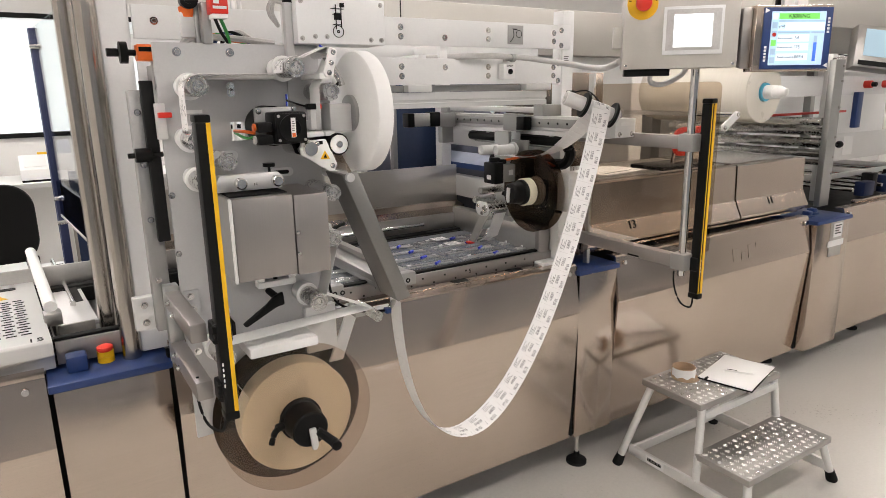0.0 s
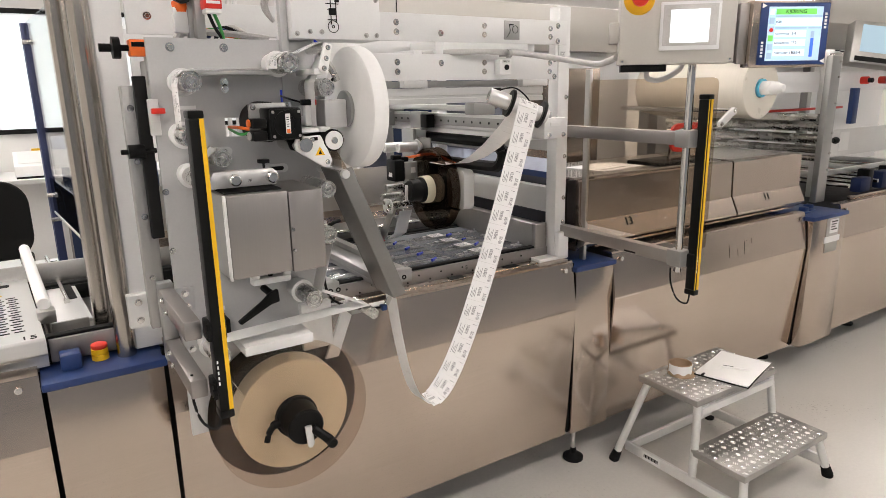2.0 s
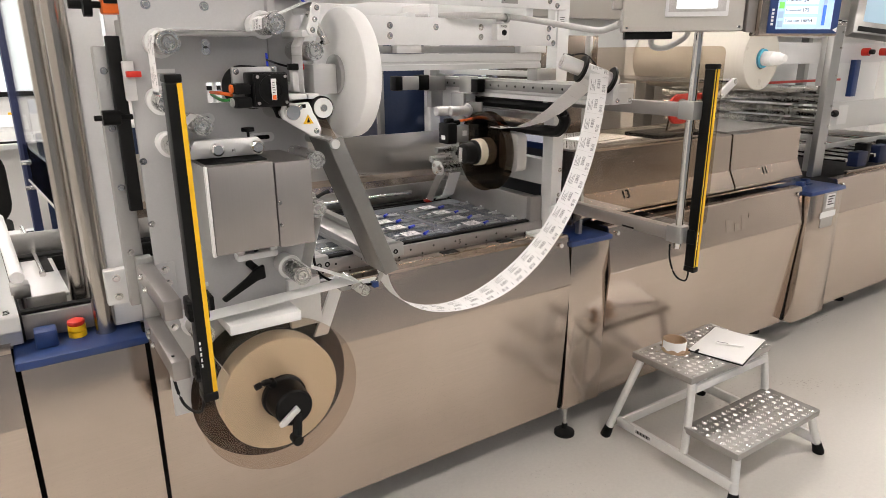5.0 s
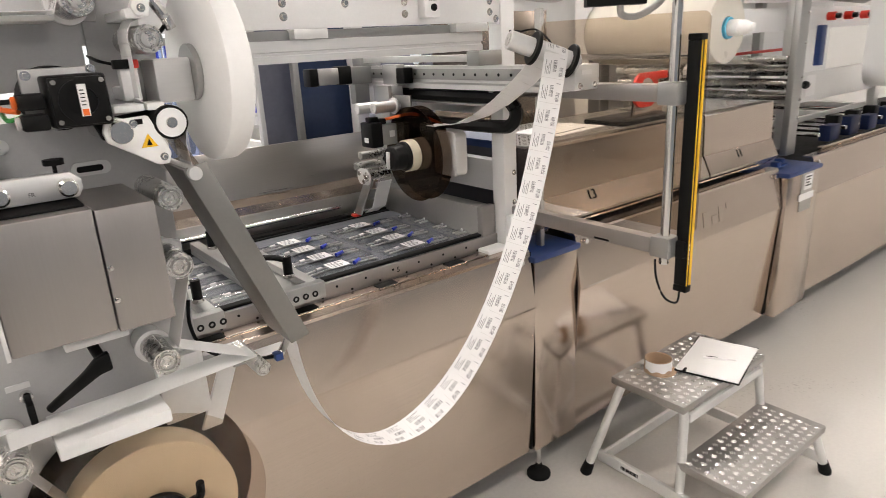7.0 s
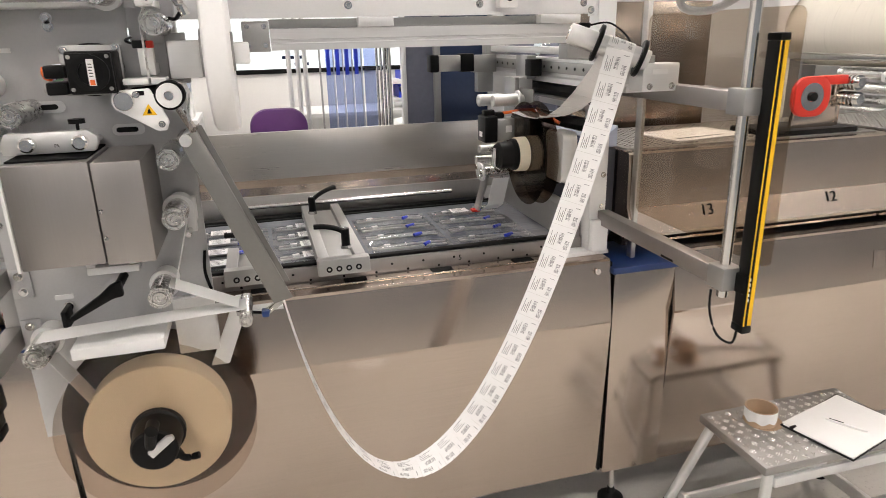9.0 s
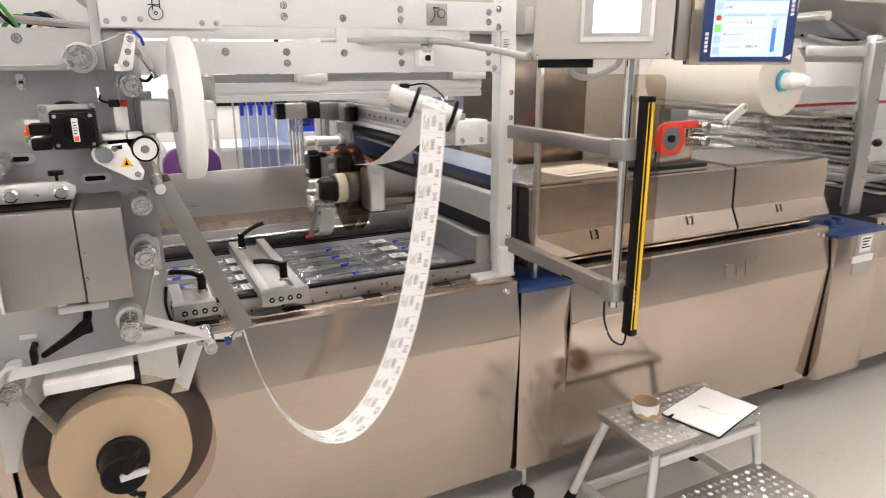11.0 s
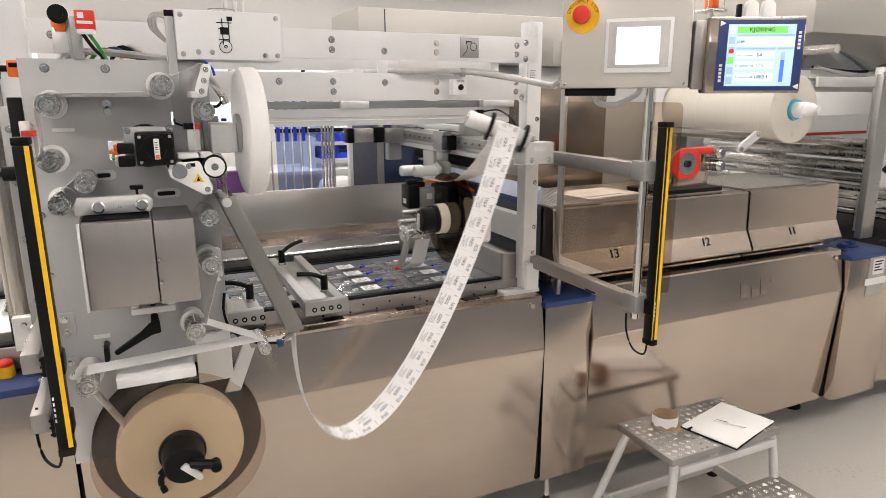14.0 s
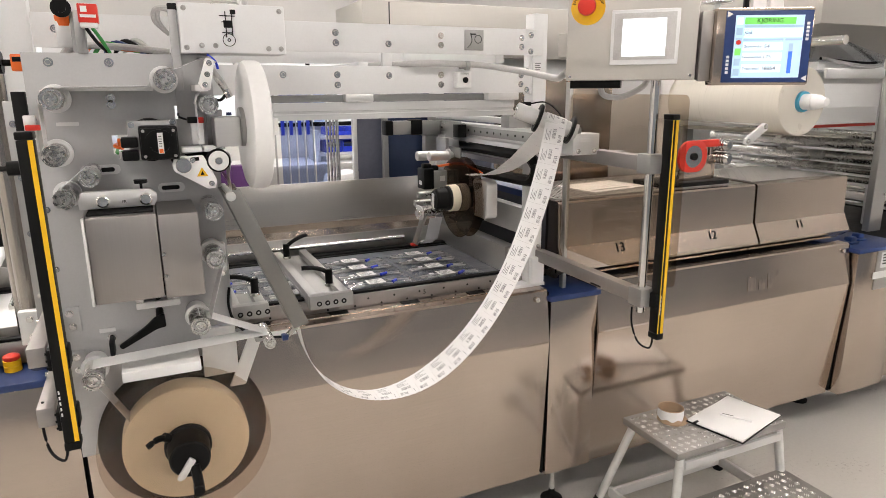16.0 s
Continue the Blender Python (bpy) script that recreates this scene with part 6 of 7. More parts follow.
def bed_things():
    for x0, x1, y1 in ((1.135, 1.265, 2.72), (0.90, 1.005, 2.30)):
        c = thing("clamp_bar", ((x0 + x1) / 2, 2.4, 0.962), "machined aluminium clamp bar with black levers", "clamp bar", "clamp bars")
        part("base", box(x0, 2.105, 0.963, x1, y1, 0.978, 0.002), ALU, c)
        part("rib", box(x0, 2.115, 0.978, x0 + 0.03, y1, 1.0, 0.002), ALU, c)
        part("rib", box(x1 - 0.03, 2.115, 0.978, x1, y1, 1.0, 0.002), ALU, c)
        e = part("end_block", box(x0 - 0.004, 2.085, 0.960, x1 + 0.004, 2.115, 1.004, 0.003), ALU, c)
        for k in range(4):
            part("hole", ring((x0 + 0.025 + 0.026 * k, 2.085, 0.978), (x0 + 0.025 + 0.026 * k, 2.083, 0.978), 0.004, 0.008, 16), DARK, e)
        lever(c, x0 + 0.085, 2.19, 1.045, -1, 0.25, 0)
        if y1 > 2.5:
            lever(c, x0 + 0.03, 2.60, 1.045, 1, 0.1, 0.25)
    w = thing("film_web", (1.7, 2.43, 0.956), "clear packaging film with rows of sealed pouches on the bed", "packaging film")
    part("film", box(0.95, 2.205, 0.948, 2.44, 2.727, 0.9545, 0), WEB, w)
    rnd = random.Random(4)
    for i in range(5):
        for y in ROWS_Y:
            x = 1.02 + STEP_X * i
            q = part("pouch", blister(x + 0.006, y - 0.049, rnd), FILM, w, "clear crinkled pouch with a rolled blue and white item")
            for k in range(2):
                d = 0.022 * k - 0.012
                part("tubing", tube([(x + 0.02, y + d + 0.012 * rnd.random(), 0.9595), (x + 0.09, y + d + 0.016 * rnd.random(), 0.9595), (x + 0.16, y + d + 0.012 * rnd.random(), 0.9595), (x + 0.245, y + d, 0.9595)], 0.0034, 6), CABLE_G, q)
            part("connector", cyl((x + 0.165 + 0.012 * rnd.random(), y - 0.012, 0.963), (x + 0.195, y - 0.004 + 0.012 * rnd.random(), 0.963), 0.006, 10), BINBLUE, q)
            part("connector", cyl((x + 0.055, y + 0.012, 0.963), (x + 0.075, y + 0.016, 0.963), 0.005, 10), PAPER, q)
    return w


FILM_WEB = bed_things()


# ---- the moving label gantry over the bed ----
HOME = (1.750, 1.876, 1.53)
ROLL_A, ROLL_B = (1.728, 1.882, 1.558), (1.890, 1.806, 1.492)


def gantry():
    g = thing("label_gantry", HOME, "sliding aluminium gantry that carries a label head", "gantry")
    rail = part("rail", prism([(1.872, 1.418), (1.925, 1.418), (1.925, 1.488), (1.872, 1.488), (1.872, 1.475), (1.878, 1.470), (1.878, 1.438), (1.872, 1.433)], "y", 1.86, 2.82), ALU_L, g, "aluminium rail with a row of holes")
    for k in range(18):
        part("rail_hole", cyl((1.8681, 1.92 + 0.05 * k, 1.463), (1.8660, 1.92 + 0.05 * k, 1.463), 0.0045, 10), BLACK, rail)
    part("guide_strip", box(1.868, 1.87, 1.447, 1.8715, 2.80, 1.479, 0.001), ALU, rail)
    for y in (2.145, 2.79):
        part("carriage", box(1.845, y - 0.02, 1.489, 1.935, y + 0.035, 1.530, 0.003), ALU, g)
    part("roof_beam", box(1.86, 2.18, 1.500, 1.90, 2.80, 1.520, 0.002), ALU_L, g)
    b = part("end_block", box(1.876, 1.80, 1.424, 1.972, 1.859, 1.487, 0.003), ALU_L, g, "machined end block")
    bolts(b, [(1.895, 1.80, 1.436), (1.953, 1.80, 1.436)], r=0.005)
    part("block_tag", box(1.90, 1.7985, 1.463, 1.94, 1.80, 1.474, 0), PAPER, b)
    # turning roller at the front
    e, f = Vector(ROLL_A), Vector(ROLL_B)
    rr = part("turn_roller", cyl(e, f, 0.0235, 32), ALU_L, g, "pale turning roller with black flanges")
    d = (f - e).normalized()
    part("roller_end", ring(e - d * 0.003, e, 0.004, 0.016, 24), CHROME, rr)
    for s in (0.36, 0.90):
        part("flange", lathe(e.lerp(f, s) - d * 0.005, f, [(0, 0.023), (0, 0.040), (0.002, 0.042), (0.008, 0.042), (0.010, 0.040), (0.010, 0.023)], 40), BLACK, rr)
    part("roller_foot", box(1.872, 1.80, 1.488, 1.905, 1.83, 1.505, 0.002), ALU, rr)
    part("sensor", box(1.775, 1.915, 1.568, 1.80, 1.93, 1.58, 0.002), BLACK, g)
    part("sensor_lead", tube([(1.80, 1.92, 1.574), (1.84, 1.90, 1.578), (1.88, 1.89, 1.55), (1.90, 1.89, 1.52)], 0.0025, 6), BLACK, g)
    # drive motor at the rear
    mo = part("motor", box(1.655, 2.735, 1.437, 1.735, 2.785, 1.492, 0.004), STEEL_DULL, g, "square servo motor with black ends")
    part("motor_end", box(1.622, 2.733, 1.435, 1.655, 2.787, 1.494, 0.005), BLACK, mo)
    part("motor_flange", box(1.735, 2.732, 1.434, 1.785, 2.788, 1.496, 0.005), BLACK, mo)
    part("motor_coupling", box(1.785, 2.74, 1.43, 1.872, 2.785, 1.49, 0.003), ALU, mo)
    part("rear_hanger", box(1.80, 2.745, 1.36, 1.86, 2.78, 1.43, 0.003), ALU, g)
    # energy chain
    pts = [(1.90, 2.66, 1.395), (1.90, 2.2, 1.395), (1.90, 2.085, 1.393), (1.90, 2.045, 1.375), (1.90, 2.035, 1.35), (1.90, 2.055, 1.322), (1.90, 2.11, 1.312), (1.90, 2.35, 1.308), (1.90, 2.5, 1.308)]
    ch = part("energy_chain", tube(pts, 0.020, 8), BLACK, g, "black cable chain in a loop")
    part("chain_tray", box(1.875, 2.1, 1.372, 1.925, 2.6, 1.378, 0.001), ALU, g)
    for k in range(2):
        part("chain_tray", box(1.89, 2.12 + 0.4 * k, 1.378, 1.91, 2.14 + 0.4 * k, 1.418, 0.001), ALU, g)
    # label head; its own origin is its guide roller at rest
    hy = 2.56
    pv = (1.75, hy, 1.365)
    h = part("label_head", box(1.80, hy - 0.02, 1.10, 1.815, hy + 0.07, 1.43, 0.002), ALU, g, "label head with rollers, a reel and a peel plate", pivot=pv)
    part("head_carriage", box(1.835, hy - 0.03, 1.425, 1.867, hy + 0.06, 1.495, 0.003), ALU, h)
    part("slider", box(1.828, hy - 0.075, 1.435, 1.866, hy - 0.03, 1.485, 0.003), BLACK, h)
    part("neck", box(1.815, hy - 0.02, 1.38, 1.86, hy + 0.06, 1.43, 0.003), ALU_L, h)
    for y, z, x0 in ((hy + 0.012, 1.363, 1.69), (hy - 0.05, 1.366, 1.715)):
        part("guide_roller", lathe((x0, y, z), (1.9, y, z), [(0.003, 0), (0.003, 0.006), (0.0, 0.008), (0.0, 0.016), (0.002, 0.0185), (0.080, 0.0185), (0.081, 0.014), (0.12, 0.014)], 28), ALU_L, h)
    part("roller_disc", cyl((1.795, hy - 0.05, 1.366), (1.803, hy - 0.05, 1.366), 0.027, 28), ALU_L, h)
    part("clear_disc", cyl((1.83, hy - 0.10, 1.366), (1.834, hy - 0.10, 1.366), 0.034, 28), GLASS, h)
    part("back_plate", box(1.816, hy - 0.30, 1.15, 1.828, hy - 0.02, 1.30, 0.003), DARK, h)
    part("head_plate", box(1.816, hy - 0.12, 1.12, 1.822, hy + 0.07, 1.40, 0.003), ARM, h)
    m2 = part("servo", box(1.715, hy - 0.10, 1.250, 1.80, hy - 0.035, 1.315, 0.004), ALU, h)
    part("servo_plug", box(1.676, hy - 0.085, 1.3255, 1.712, hy - 0.06, 1.342, 0.004), BLACK, h)
    part("servo_plug", box(1.716, hy - 0.085, 1.3155, 1.742, hy - 0.06, 1.334, 0.004), BLACK, h)
    part("servo_sign", prism([(1.772, 1.272), (1.788, 1.272), (1.780, 1.286)], "y", hy - 0.1012, hy - 0.1002), PAPER, h)
    part("end_label", box(1.6712, hy - 0.08, 1.262, 1.6718, hy - 0.055, 1.278, 0), PAPER, h)
    part("servo_end", box(1.672, hy - 0.102, 1.246, 1.7149, hy - 0.033, 1.325, 0.005), BLACK, h)
    part("servo_label", box(1.74, hy - 0.1015, 1.275, 1.76, hy - 0.1002, 1.295, 0), PAPER, h)
    part("servo_lead", tube([(1.715, hy - 0.06, 1.325), (1.75, hy - 0.09, 1.333), (1.80, hy - 0.16, 1.345), (1.86, hy - 0.22, 1.31)], 0.005, 7), ORANGE, h)
    # the head's reel
    cy, cz = hy - 0.185, 1.222
    part("reel_disc", cyl((1.806, cy, cz), (1.809, cy, cz), 0.150, 64), SMOKE_H, h, "smoked clear reel disc")
    part("reel_disc", cyl((1.768, cy, cz), (1.771, cy, cz), 0.150, 64), SMOKE_H, h, "smoked clear reel disc")
    part("reel_paper", cyl((1.735, cy, cz), (1.767, cy, cz), 0.050, 40), TAN, h)
    part("reel_core", cyl((1.772, cy, cz), (1.805, cy, cz), 0.052, 40), PAPER, h)
    part("reel_hub", lathe((1.735, cy, cz), (1.5, cy, cz), [(0, 0), (0, 0.046), (0.008, 0.046), (0.014, 0.040), (0.050, 0.038), (0.058, 0.032), (0.060, 0)], 36), BLACK, h)
    part("hub_latch", prism([(cy - 0.008, cz + 0.022), (cy + 0.008, cz + 0.022), (cy + 0.012, cz - 0.02), (cy + 0.006, cz - 0.034), (cy - 0.004, cz - 0.03)], "x", 1.670, 1.675, None, 0.001), ALU_L, h)
    part("hub_side_lever", tube([(1.72, cy + 0.03, cz - 0.02), (1.705, cy + 0.075, cz - 0.01)], 0.008, 8), BLACK, h)
    part("white_guide", prism(rounded(cy - 0.17, cz - 0.06, cy - 0.06, cz + 0.08, 0.02, 5), "x", 1.806, 1.850, None, 0.003), ALU_L, h)
    # lower rollers and peel plate
    for y, z, r, x0 in ((hy + 0.03, 1.205, 0.014, 1.70), (hy + 0.07, 1.165, 0.013, 1.70), (hy - 0.01, 1.140, 0.016, 1.69), (hy + 0.03, 1.148, 0.012, 1.70)):
        part("lower_roller", lathe((x0, y, z), (1.9, y, z), [(0.002, 0), (0.002, r * 0.5), (0, r * 0.6), (0, r * 0.9), (0.002, r), (1.80 - x0, r), (1.80 - x0, 0)], 24), SATIN, h)
    part("pivot_plate", prism(rounded(hy - 0.03, 1.11, hy + 0.05, 1.165, 0.025, 6), "x", 1.694, 1.700, None, 0.001), ALU_L, h)
    for k, (y, z) in enumerate(((hy + 0.03, 1.148), (hy - 0.01, 1.14), (hy + 0.005, 1.122))):
        part("pivot_screw", cyl((1.694, y, z), (1.689, y, z), 0.008, 14), CHROME, h)
    part("peel_plate", prism([(hy - 0.02, 1.13), (hy + 0.03, 1.13), (hy + 0.125, 0.992), (hy + 0.118, 0.985), (hy + 0.085, 0.985)], "x", 1.712, 1.720, None, 0.002), STEEL_DULL, h, "sloping steel peel plate")
    part("peel_edge", cyl((1.705, hy + 0.118, 0.990), (1.795, hy + 0.118, 0.990), 0.005, 12), CHROME, h)
    part("peel_rod", cyl((1.785, hy + 0.03, 1.135), (1.785, hy + 0.115, 0.992), 0.004, 10), CHROME, h)
    part("peel_tip", box(1.700, hy + 0.104, 0.976, 1.728, hy + 0.132, 0.986, 0.003), RED, h)
    part("peel_strip", prism([(hy - 0.03, 1.12), (hy - 0.032, 1.12), (hy + 0.02, 1.02), (hy + 0.075, 0.992), (hy + 0.076, 0.994), (hy + 0.022, 1.022)], "x", 1.725, 1.78), PAPER, h)
    # connection between the head plate and the lower rollers
    part("head_arm", box(1.80, hy - 0.04, 1.08, 1.815, hy + 0.09, 1.10, 0.002), ALU, h)
    return g, h


GANTRY, HEAD = gantry()


# ---- the printed label strip, built of stiff short pieces ----
PITCH = 0.020
PRINTED = 1


def strip_piece_mesh(third):
    """One of the three stiff pieces that a label is long: paper, print on both faces, and the gap at its end."""
    bm = box(-PITCH / 2 - 0.0006, -0.031, -0.0003, PITCH / 2 + 0.0006, 0.031, 0.0003, 0)
    rnd = random.Random(9)
    marks = []
    for k in range(10):
        marks.append((-0.024 + 0.0022 * k, -0.024, -0.024 + 0.0022 * k + rnd.choice((0.0006, 0.0010, 0.0014)), -0.014))
    for k in range(12):
        marks.append((-0.014 + 0.0023 * k, -0.006, -0.014 + 0.0023 * k + rnd.choice((0.0006, 0.0010, 0.0014)), 0.004))
    for k in range(4):
        marks.append((-0.022, 0.010 + 0.0042 * k, 0.012 - 0.007 * (k % 3), 0.0112 + 0.0042 * k))
    marks.append((0.018, -0.024, 0.0192, -0.012))
    lo = -0.03 + PITCH * third
    for x0, y0, x1, y1 in marks:
        u, v = max(x0, lo) - lo - PITCH / 2, min(x1, lo + PITCH) - lo - PITCH / 2
        if v - u < 0.0003:
            continue
        for side in (PRINTED,):
            q = [bm.verts.new(p) for p in ((u, y0, 0.00045 * side), (v, y0, 0.00045 * side), (v, y1, 0.00045 * side), (u, y1, 0.00045 * side))]
            bm.faces.new(q if side > 0 else q[::-1]).material_index = 1
    if third == 2:
        for side in (1, -1):
            q = [bm.verts.new(p) for p in ((PITCH / 2 - 0.001, -0.030, 0.0004 * side), (PITCH / 2, -0.030, 0.0004 * side), (PITCH / 2, 0.030, 0.0004 * side), (PITCH / 2 - 0.001, 0.030, 0.0004 * side))]
            bm.faces.new(q if side > 0 else q[::-1]).material_index = 2
    me = bpy.data.meshes.new("label")
    bm.to_mesh(me)
    bm.free()
    for m in (LABEL, INK, GAP):
        me.materials.append(m)
    return me


LABEL = surface("label_paper", (0.88, 0.875, 0.87), 0.45, 0.0, (200, 200, 200), 0.02, 0.01, 0.06, 10.0)
INK = surface("grey_print", (0.20, 0.20, 0.21), 0.6, 0.0)
GAP = surface("label_gap", (0.70, 0.69, 0.67), 0.5, 0.0)
BEFORE, AFTER = 159, 28
STRIP = thing("label_strip", (1.0, 1.8, 1.0), "long white strip of printed bar code labels hanging in a loop", "label strip")
PIECES = []
piece_meshes = [strip_piece_mesh(k) for k in range(3)]
for index in range(BEFORE + AFTER):
    piece = new("label", piece_meshes[index % 3])
    piece.parent = STRIP
    PIECES.append(piece)


# stickers that the head lays on the pouches: two batches of two rows
LAID = [(1.672, (-1, -1, 0.2, 0.55)[::-1]), (1.672 - STEP_X, (3.5, 3.15, 2.77, 2.25)), (1.672, (9.8, 9.37, 9.1, 8.88)), (1.672 - STEP_X, (13.17, 12.8, 12.45, 12.05))]


def sticker_mesh():
    bm = box(-0.031, -0.0255, 0, 0.031, 0.0255, 0.0006, 0)
    for k in range(4):
        y = 0.016 - 0.011 * k
        q = [bm.verts.new(p) for p in ((-0.024, y - 0.0025, 0.0008), (0.018 - 0.009 * (k % 2), y - 0.0025, 0.0008), (0.018 - 0.009 * (k % 2), y + 0.0025, 0.0008), (-0.024, y + 0.0025, 0.0008))]
        bm.faces.new(q).material_index = 1
    me = bpy.data.meshes.new("sticker")
    bm.to_mesh(me)
    bm.free()
    me.materials.append(PAPER)
    me.materials.append(INK)
    return me


STICKERS = []
sticker_data = sticker_mesh()
for batch, (sx, when) in enumerate(LAID):
    for sy, st in zip(ROWS_Y, when):
        ob = new("sticker", sticker_data)
        tagged(ob, "white printed label stuck on a clear pouch", "label", "labels on the pouches")
        STICKERS.append((ob, sx, sy, st, batch < 2))


def between(table, t):
    for (a, u), (b, v) in zip(table, table[1:]):
        if t <= b:
            s = (t - a) / (b - a)
            return u + (v - u) * s
    return table[-1][1]


# how far the gantry stands from rest, where the head stands, how low the loop hangs and how far it bows out on each side
SLIDE = [(0, 0), (1.25, 0), (1.4, -0.055), (1.5, -0.112), (1.6, -0.18), (1.7, -0.24), (1.8, -0.278), (1.9, -0.292), (4.2, -0.292), (4.35, -0.24), (4.55, -0.12), (4.75, -0.035), (4.95, 0), (10.5, 0),
         (10.65, -0.06), (10.8, -0.172), (11.0, -0.270), (11.2, -0.292), (13.7, -0.292), (13.85, -0.23), (14.0, -0.145), (14.15, -0.06), (14.35, 0), (16, 0)]
REACH = [(0, 2.29), (0.5, 2.165), (1.0, 2.09), (1.25, 2.085), (1.5, 2.244), (1.9, 2.47), (2.1, 2.49), (2.5, 2.43), (3.0, 2.298), (3.2, 2.246), (3.9, 2.095), (4.2, 2.09), (4.6, 2.31), (5.05, 2.545), (8.3, 2.555), (8.7, 2.52),
         (9.25, 2.29), (9.75, 2.165), (10.25, 2.09), (10.5, 2.085), (10.8, 2.44), (11.0, 2.61), (11.5, 2.64), (12.0, 2.49), (12.5, 2.345), (13.0, 2.205), (13.5, 2.095), (13.7, 2.09), (14.0, 2.31), (14.45, 2.56), (16, 2.56)]
LOW = [(0, 0.555), (0.5, 0.493), (1.0, 0.54), (1.3, 0.515), (1.5, 0.528), (1.6, 0.54), (1.7, 0.612), (1.8, 0.655), (2.0, 0.683), (2.2, 0.635), (2.5, 0.57), (3, 0.58), (3.2, 0.572), (4.2, 0.57),
        (4.6, 0.75), (4.95, 0.89), (5.1, 0.86), (5.3, 0.8), (5.5, 0.785), (6.0, 0.75), (6.2, 0.74), (6.8, 0.717), (7.4, 0.668), (8.0, 0.59), (8.5, 0.548), (8.7, 0.544), (9.5, 0.51), (10.4, 0.485), (10.6, 0.49),
        (10.8, 0.547), (11.0, 0.674), (11.2, 0.68), (11.5, 0.655), (12.0, 0.612), (12.5, 0.645), (13.0, 0.576), (13.5, 0.634), (13.7, 0.59), (13.9, 0.65), (14, 0.707), (14.1, 0.77), (14.3, 0.91), (14.5, 0.911),
        (15.0, 0.845), (15.4, 0.822), (16, 0.783)]
LEFT = [(0, 0.028), (0.5, 0.06), (1, 0.016), (1.5, 0.028), (2, 0.133), (2.5, -0.162), (3, -0.042), (4.2, 0.112), (4.6, 0.069), (4.95, 0.059), (5.1, 0.087), (5.5, 0.021), (6, 0.048), (6.5, 0.053),
        (7, 0.06), (7.5, 0.092), (8, 0.133), (8.5, 0.151), (8.7, 0.145), (9.5, 0.18), (10.4, 0.22), (10.6, 0.257), (10.8, 0.295), (11, 0.171), (11.5, -0.078), (12, 0.169), (12.5, -0.062), (13, -0.001),
        (13.5, -0.044), (14, -0.011), (14.5, 0.533), (15, 0.11), (15.4, 0.066), (16, 0.052)]
RIGHT = [(0, 0.632), (0.5, 0.807), (1, 0.674), (1.5, 1.186), (2, 0.358), (2.5, 0.882), (3, 0.618), (4.2, 0.578), (4.6, 0.797), (4.95, 0.929), (5.1, 0.949), (5.5, 0.754), (6, 0.782), (6.5, 0.755),
        (7, 0.722), (7.5, 0.682), (8, 0.621), (8.5, 0.578), (8.7, 0.574), (9.5, 0.599), (10.4, 0.628), (10.6, 0.655), (10.8, 0.682), (11, 0.858), (11.5, 0.627), (12, 0.888), (12.5, 0.54), (13, 0.855),
        (13.5, 0.715), (14, 0.485), (14.5, 0.856), (15, 0.72), (15.4, 0.76), (16, 0.79)]
ADVANCE = [(0, 0), (7.35, 0), (7.45, -0.045), (7.5, -0.10), (7.6, -0.23), (7.7, -0.38), (7.8, -0.49), (7.9, -0.536), (16, -0.536)]
TURNED = [(0, 0), (2.0, 0), (3.2, 25), (5.5, 75), (7.0, 160), (8.7, 230), (11.0, 270), (14.3, 330), (16.0, 400)]


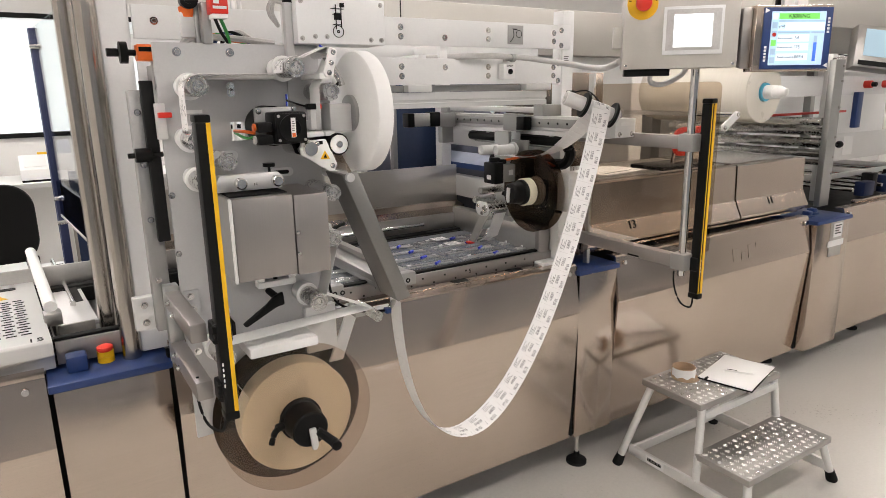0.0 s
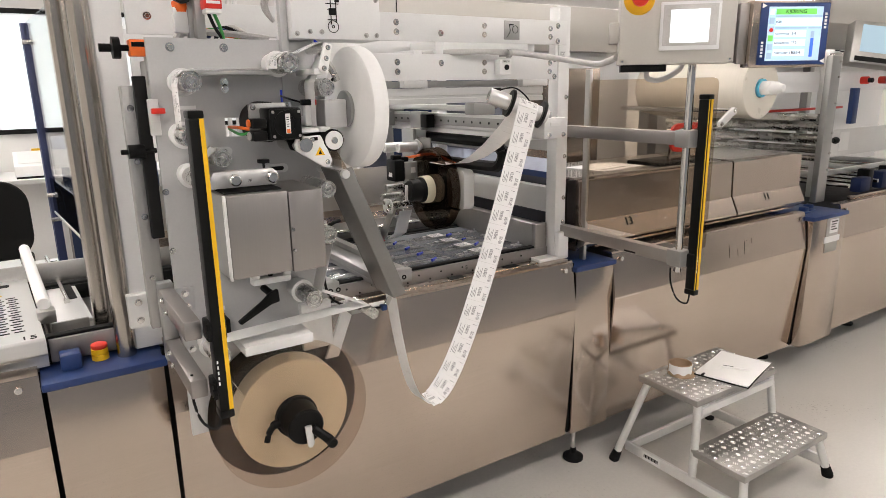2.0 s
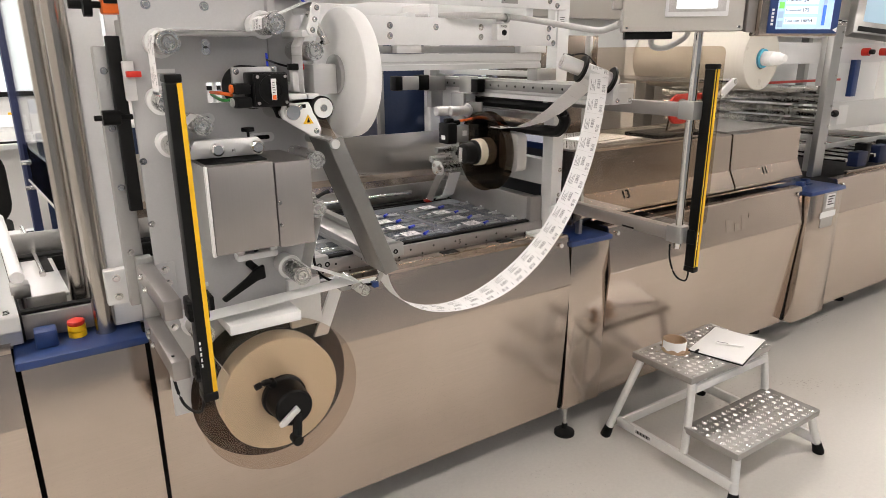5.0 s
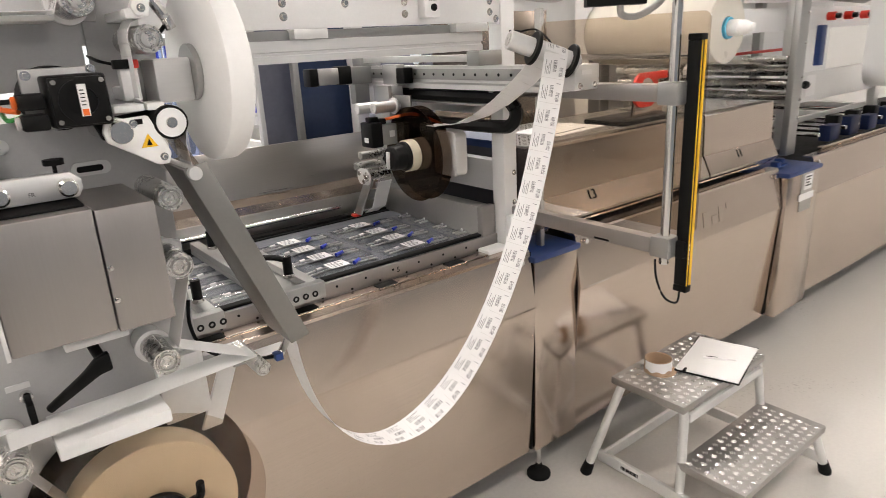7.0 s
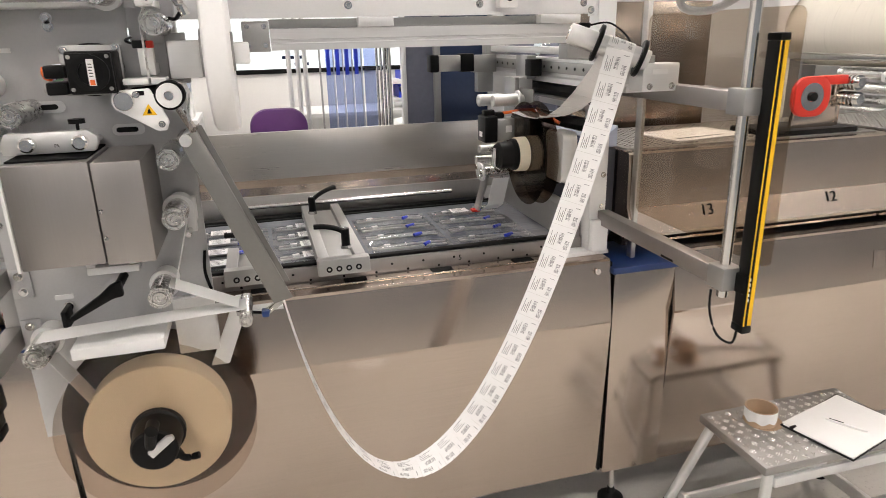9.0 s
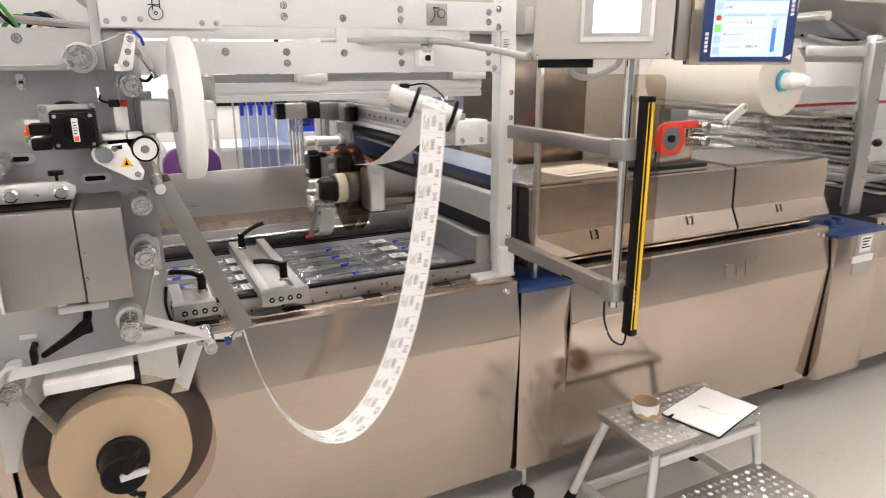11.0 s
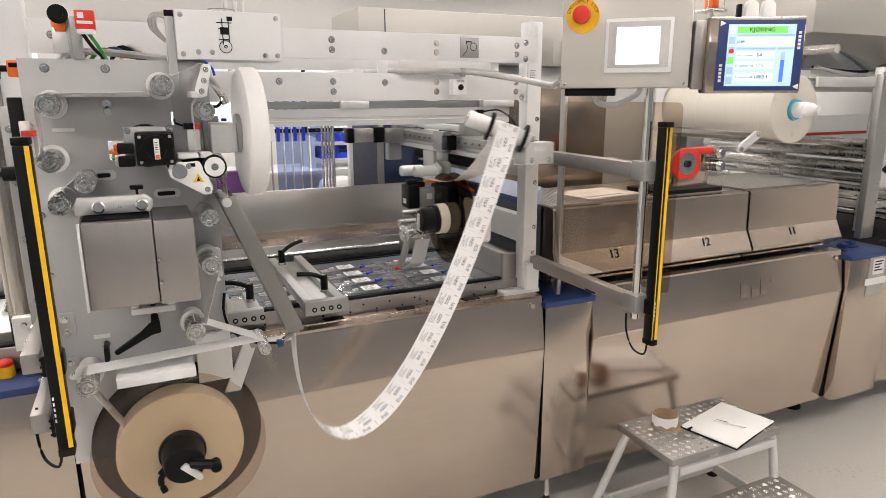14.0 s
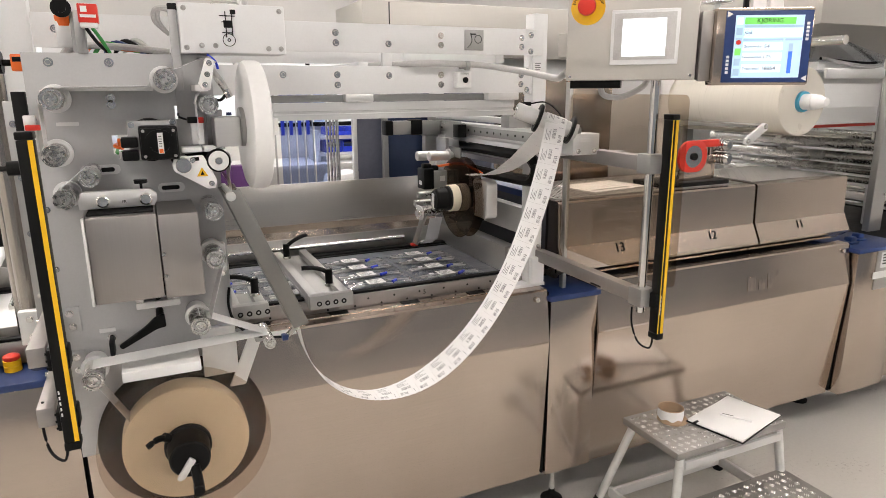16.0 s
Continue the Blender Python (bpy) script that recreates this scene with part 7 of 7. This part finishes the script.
def strip_path(t):
    """Places and width directions along the strip: back along the printer, the loop, the turning roller, the head."""
    ry = between(REACH, t)
    low = between(LOW, t)
    across, along = Vector((0, 1, 0)), Vector((1, 0, 0))
    e, f = Vector(ROLL_A), Vector(ROLL_B)
    axis = (f - e).normalized()
    front = (-across - axis * axis.dot(-across)).normalized()
    over = axis.cross(front)
    over = over if over.z > 0 else -over
    centre = e.lerp(f, 0.63) + along * between(SLIDE, t)
    A, B = Vector((1.032, 1.788, 1.030)), centre + front * 0.0245
    back = [Vector(p) for p in ((0.533, 1.792, 1.49), (0.533, 1.792, 1.60), (0.540, 1.792, 1.622), (0.559, 1.792, 1.630), (0.70, 1.792, 1.6305), (0.750, 1.792, 1.632), (0.752, 1.792, 1.655), (0.776, 1.792, 1.669), (0.800, 1.792, 1.666), (0.862, 1.792, 1.692), (0.882, 1.792, 1.685),
                                (0.860, 1.792, 1.640), (0.836, 1.792, 1.600), (0.836, 1.792, 1.50), (0.850, 1.792, 1.494), (0.893, 1.792, 1.485), (0.900, 1.792, 1.465), (0.893, 1.792, 1.43), (0.8965, 1.788, 1.380))]
    pts = [(p, across) for p in back]
    wide = B.x - A.x
    x1, x2 = A.x + between(LEFT, t) * wide, A.x + between(RIGHT, t) * wide
    n = 64
    steps = [i / n for i in range(n + 1)]

    def drop(q):
        return [A.z * (1 - s) ** 3 + 3 * q * s * (1 - s) + B.z * s ** 3 for s in steps]
    lo, hi = -1.0, A.z
    for _ in range(30):
        q = (lo + hi) / 2
        lo, hi = (lo, q) if min(drop(q)) > low else (q, hi)
    for s, z in zip(steps, drop(hi)):
        x = A.x * (1 - s) ** 3 + 3 * x1 * s * (1 - s) ** 2 + 3 * x2 * s * s * (1 - s) + B.x * s ** 3
        y = A.y + (B.y - A.y) * s
        q = min(max((s - 0.15) / 0.6, 0), 1)
        q = q * q * (3 - 2 * q)
        pts.append((Vector((x, y, z)), (across * (1 - q) - axis * q).normalized()))
    mark = len(pts) - 1
    for a in (30, 60, 90, 120, 150, 180):
        pts.append((centre + 0.0245 * (front * math.cos(radians(a)) + over * math.sin(radians(a))), -axis))
    p0 = pts[-1][0]
    hx = 1.768 + between(SLIDE, t)
    end = Vector((hx, ry - 0.07, 1.346))
    span = max(ry - 0.07 - 1.899, 0.03)
    for i in range(1, 9):
        s = i / 8
        p = p0.lerp(end, s)
        p.z -= 0.10 * math.sin(math.pi * s) * min(span / 0.5, 1.0) * (1.15 - 0.3 * s)
        pts.append((p, (-axis).lerp(-along, min(1, 2 * s)).normalized()))
    pts.append((Vector((hx, ry + 0.02, 1.343)), -along))
    pts.append((Vector((hx, ry + 0.034, 1.36)), -along))
    pts.append((Vector((hx, ry + 0.034, 1.26)), -along))
    pts.append((Vector((hx, ry + 0.03, 1.0)), -along))
    return pts, mark


def strip_poses(t):
    pts, mark = strip_path(t)
    reach = [0.0]
    for (a, _), (b, _) in zip(pts, pts[1:]):
        reach.append(reach[-1] + (b - a).length)
    zero = reach[mark]
    out = []
    base = Vector(STRIP["origin"])

    def at(d):
        d = min(max(d, 0.0), reach[-1])
        i = int(np.searchsorted(reach, d, side="right")) - 1
        i = min(max(i, 0), len(pts) - 2)
        s = (d - reach[i]) / max(reach[i + 1] - reach[i], 1e-9)
        return pts[i][0].lerp(pts[i + 1][0], s), pts[i][1].lerp(pts[i + 1][1], s)
    for i in range(-BEFORE, AFTER):
        d = zero + (i + 0.5) * PITCH
        d = max(d, PITCH / 2)
        p, w = at(d)
        f = (at(d + PITCH / 2)[0] - at(d - PITCH / 2)[0])
        f = f.normalized() if f.length > 1e-6 else Vector((0, 0, 1))
        w = (w - f * w.dot(f)).normalized()
        u = f.cross(w)
        m = Matrix((f, w, u)).transposed().to_4x4()
        m.translation = p - base
        out.append(m)
    return out


def motions():
    times = sorted({round(0.2 * i, 2) for i in range(81)} | {1.3, 1.5, 1.7, 1.9, 4.3, 4.5, 4.7, 4.9, 5.1, 10.5, 10.7, 10.9, 11.1, 13.7, 13.9, 14.1, 14.3, 14.5})
    fine = sorted({t for t, _ in SLIDE} | {t for t, _ in REACH})
    walk(GANTRY, [(t, pose(HOME[0] + between(SLIDE, t), HOME[1], HOME[2])) for t in fine])
    hx, hy, hz = HEAD.location
    walk(HEAD, [(t, pose(hx, hy + between(REACH, t) - 2.56, hz)) for t in fine])
    rx, ry, rz = REEL.location
    walk(REEL, [(t, pose(rx, ry, rz, 0, a, 0)) for t, a in TURNED])
    wx, wy, wz = FILM_WEB.location
    walk(FILM_WEB, [(t, pose(wx + d, wy, wz)) for t, d in ADVANCE])
    for k, (ob, sx, sy, st, early) in enumerate(STICKERS):
        start = [(t, pose(1.75 + between(SLIDE, t), between(REACH, t) + 0.055 + 0.0006 * (k % 4), 1.06, -54)) for t in fine if t < st - 0.12]
        if st > 0:
            t = max(st - 0.1, 0.0)
            start.append((t, pose(1.75 + between(SLIDE, t), between(REACH, t) + 0.055 + 0.0006 * (k % 4), 1.06, -54)))
        rest = [(max(st, 0.0), pose(sx, sy, 0.9690, 0, 0, 2))]
        if early:
            rest += [(t, pose(sx + d, sy, 0.9690, 0, 0, 2)) for t, d in ADVANCE[1:]]
        else:
            rest.append((16.0, rest[0][1]))
        walk(ob, start + rest)
    rows = [(t, strip_poses(t)) for t in times]
    for i, ob in enumerate(PIECES):
        walk(ob, [(t, m[i]) for t, m in rows])


motions()
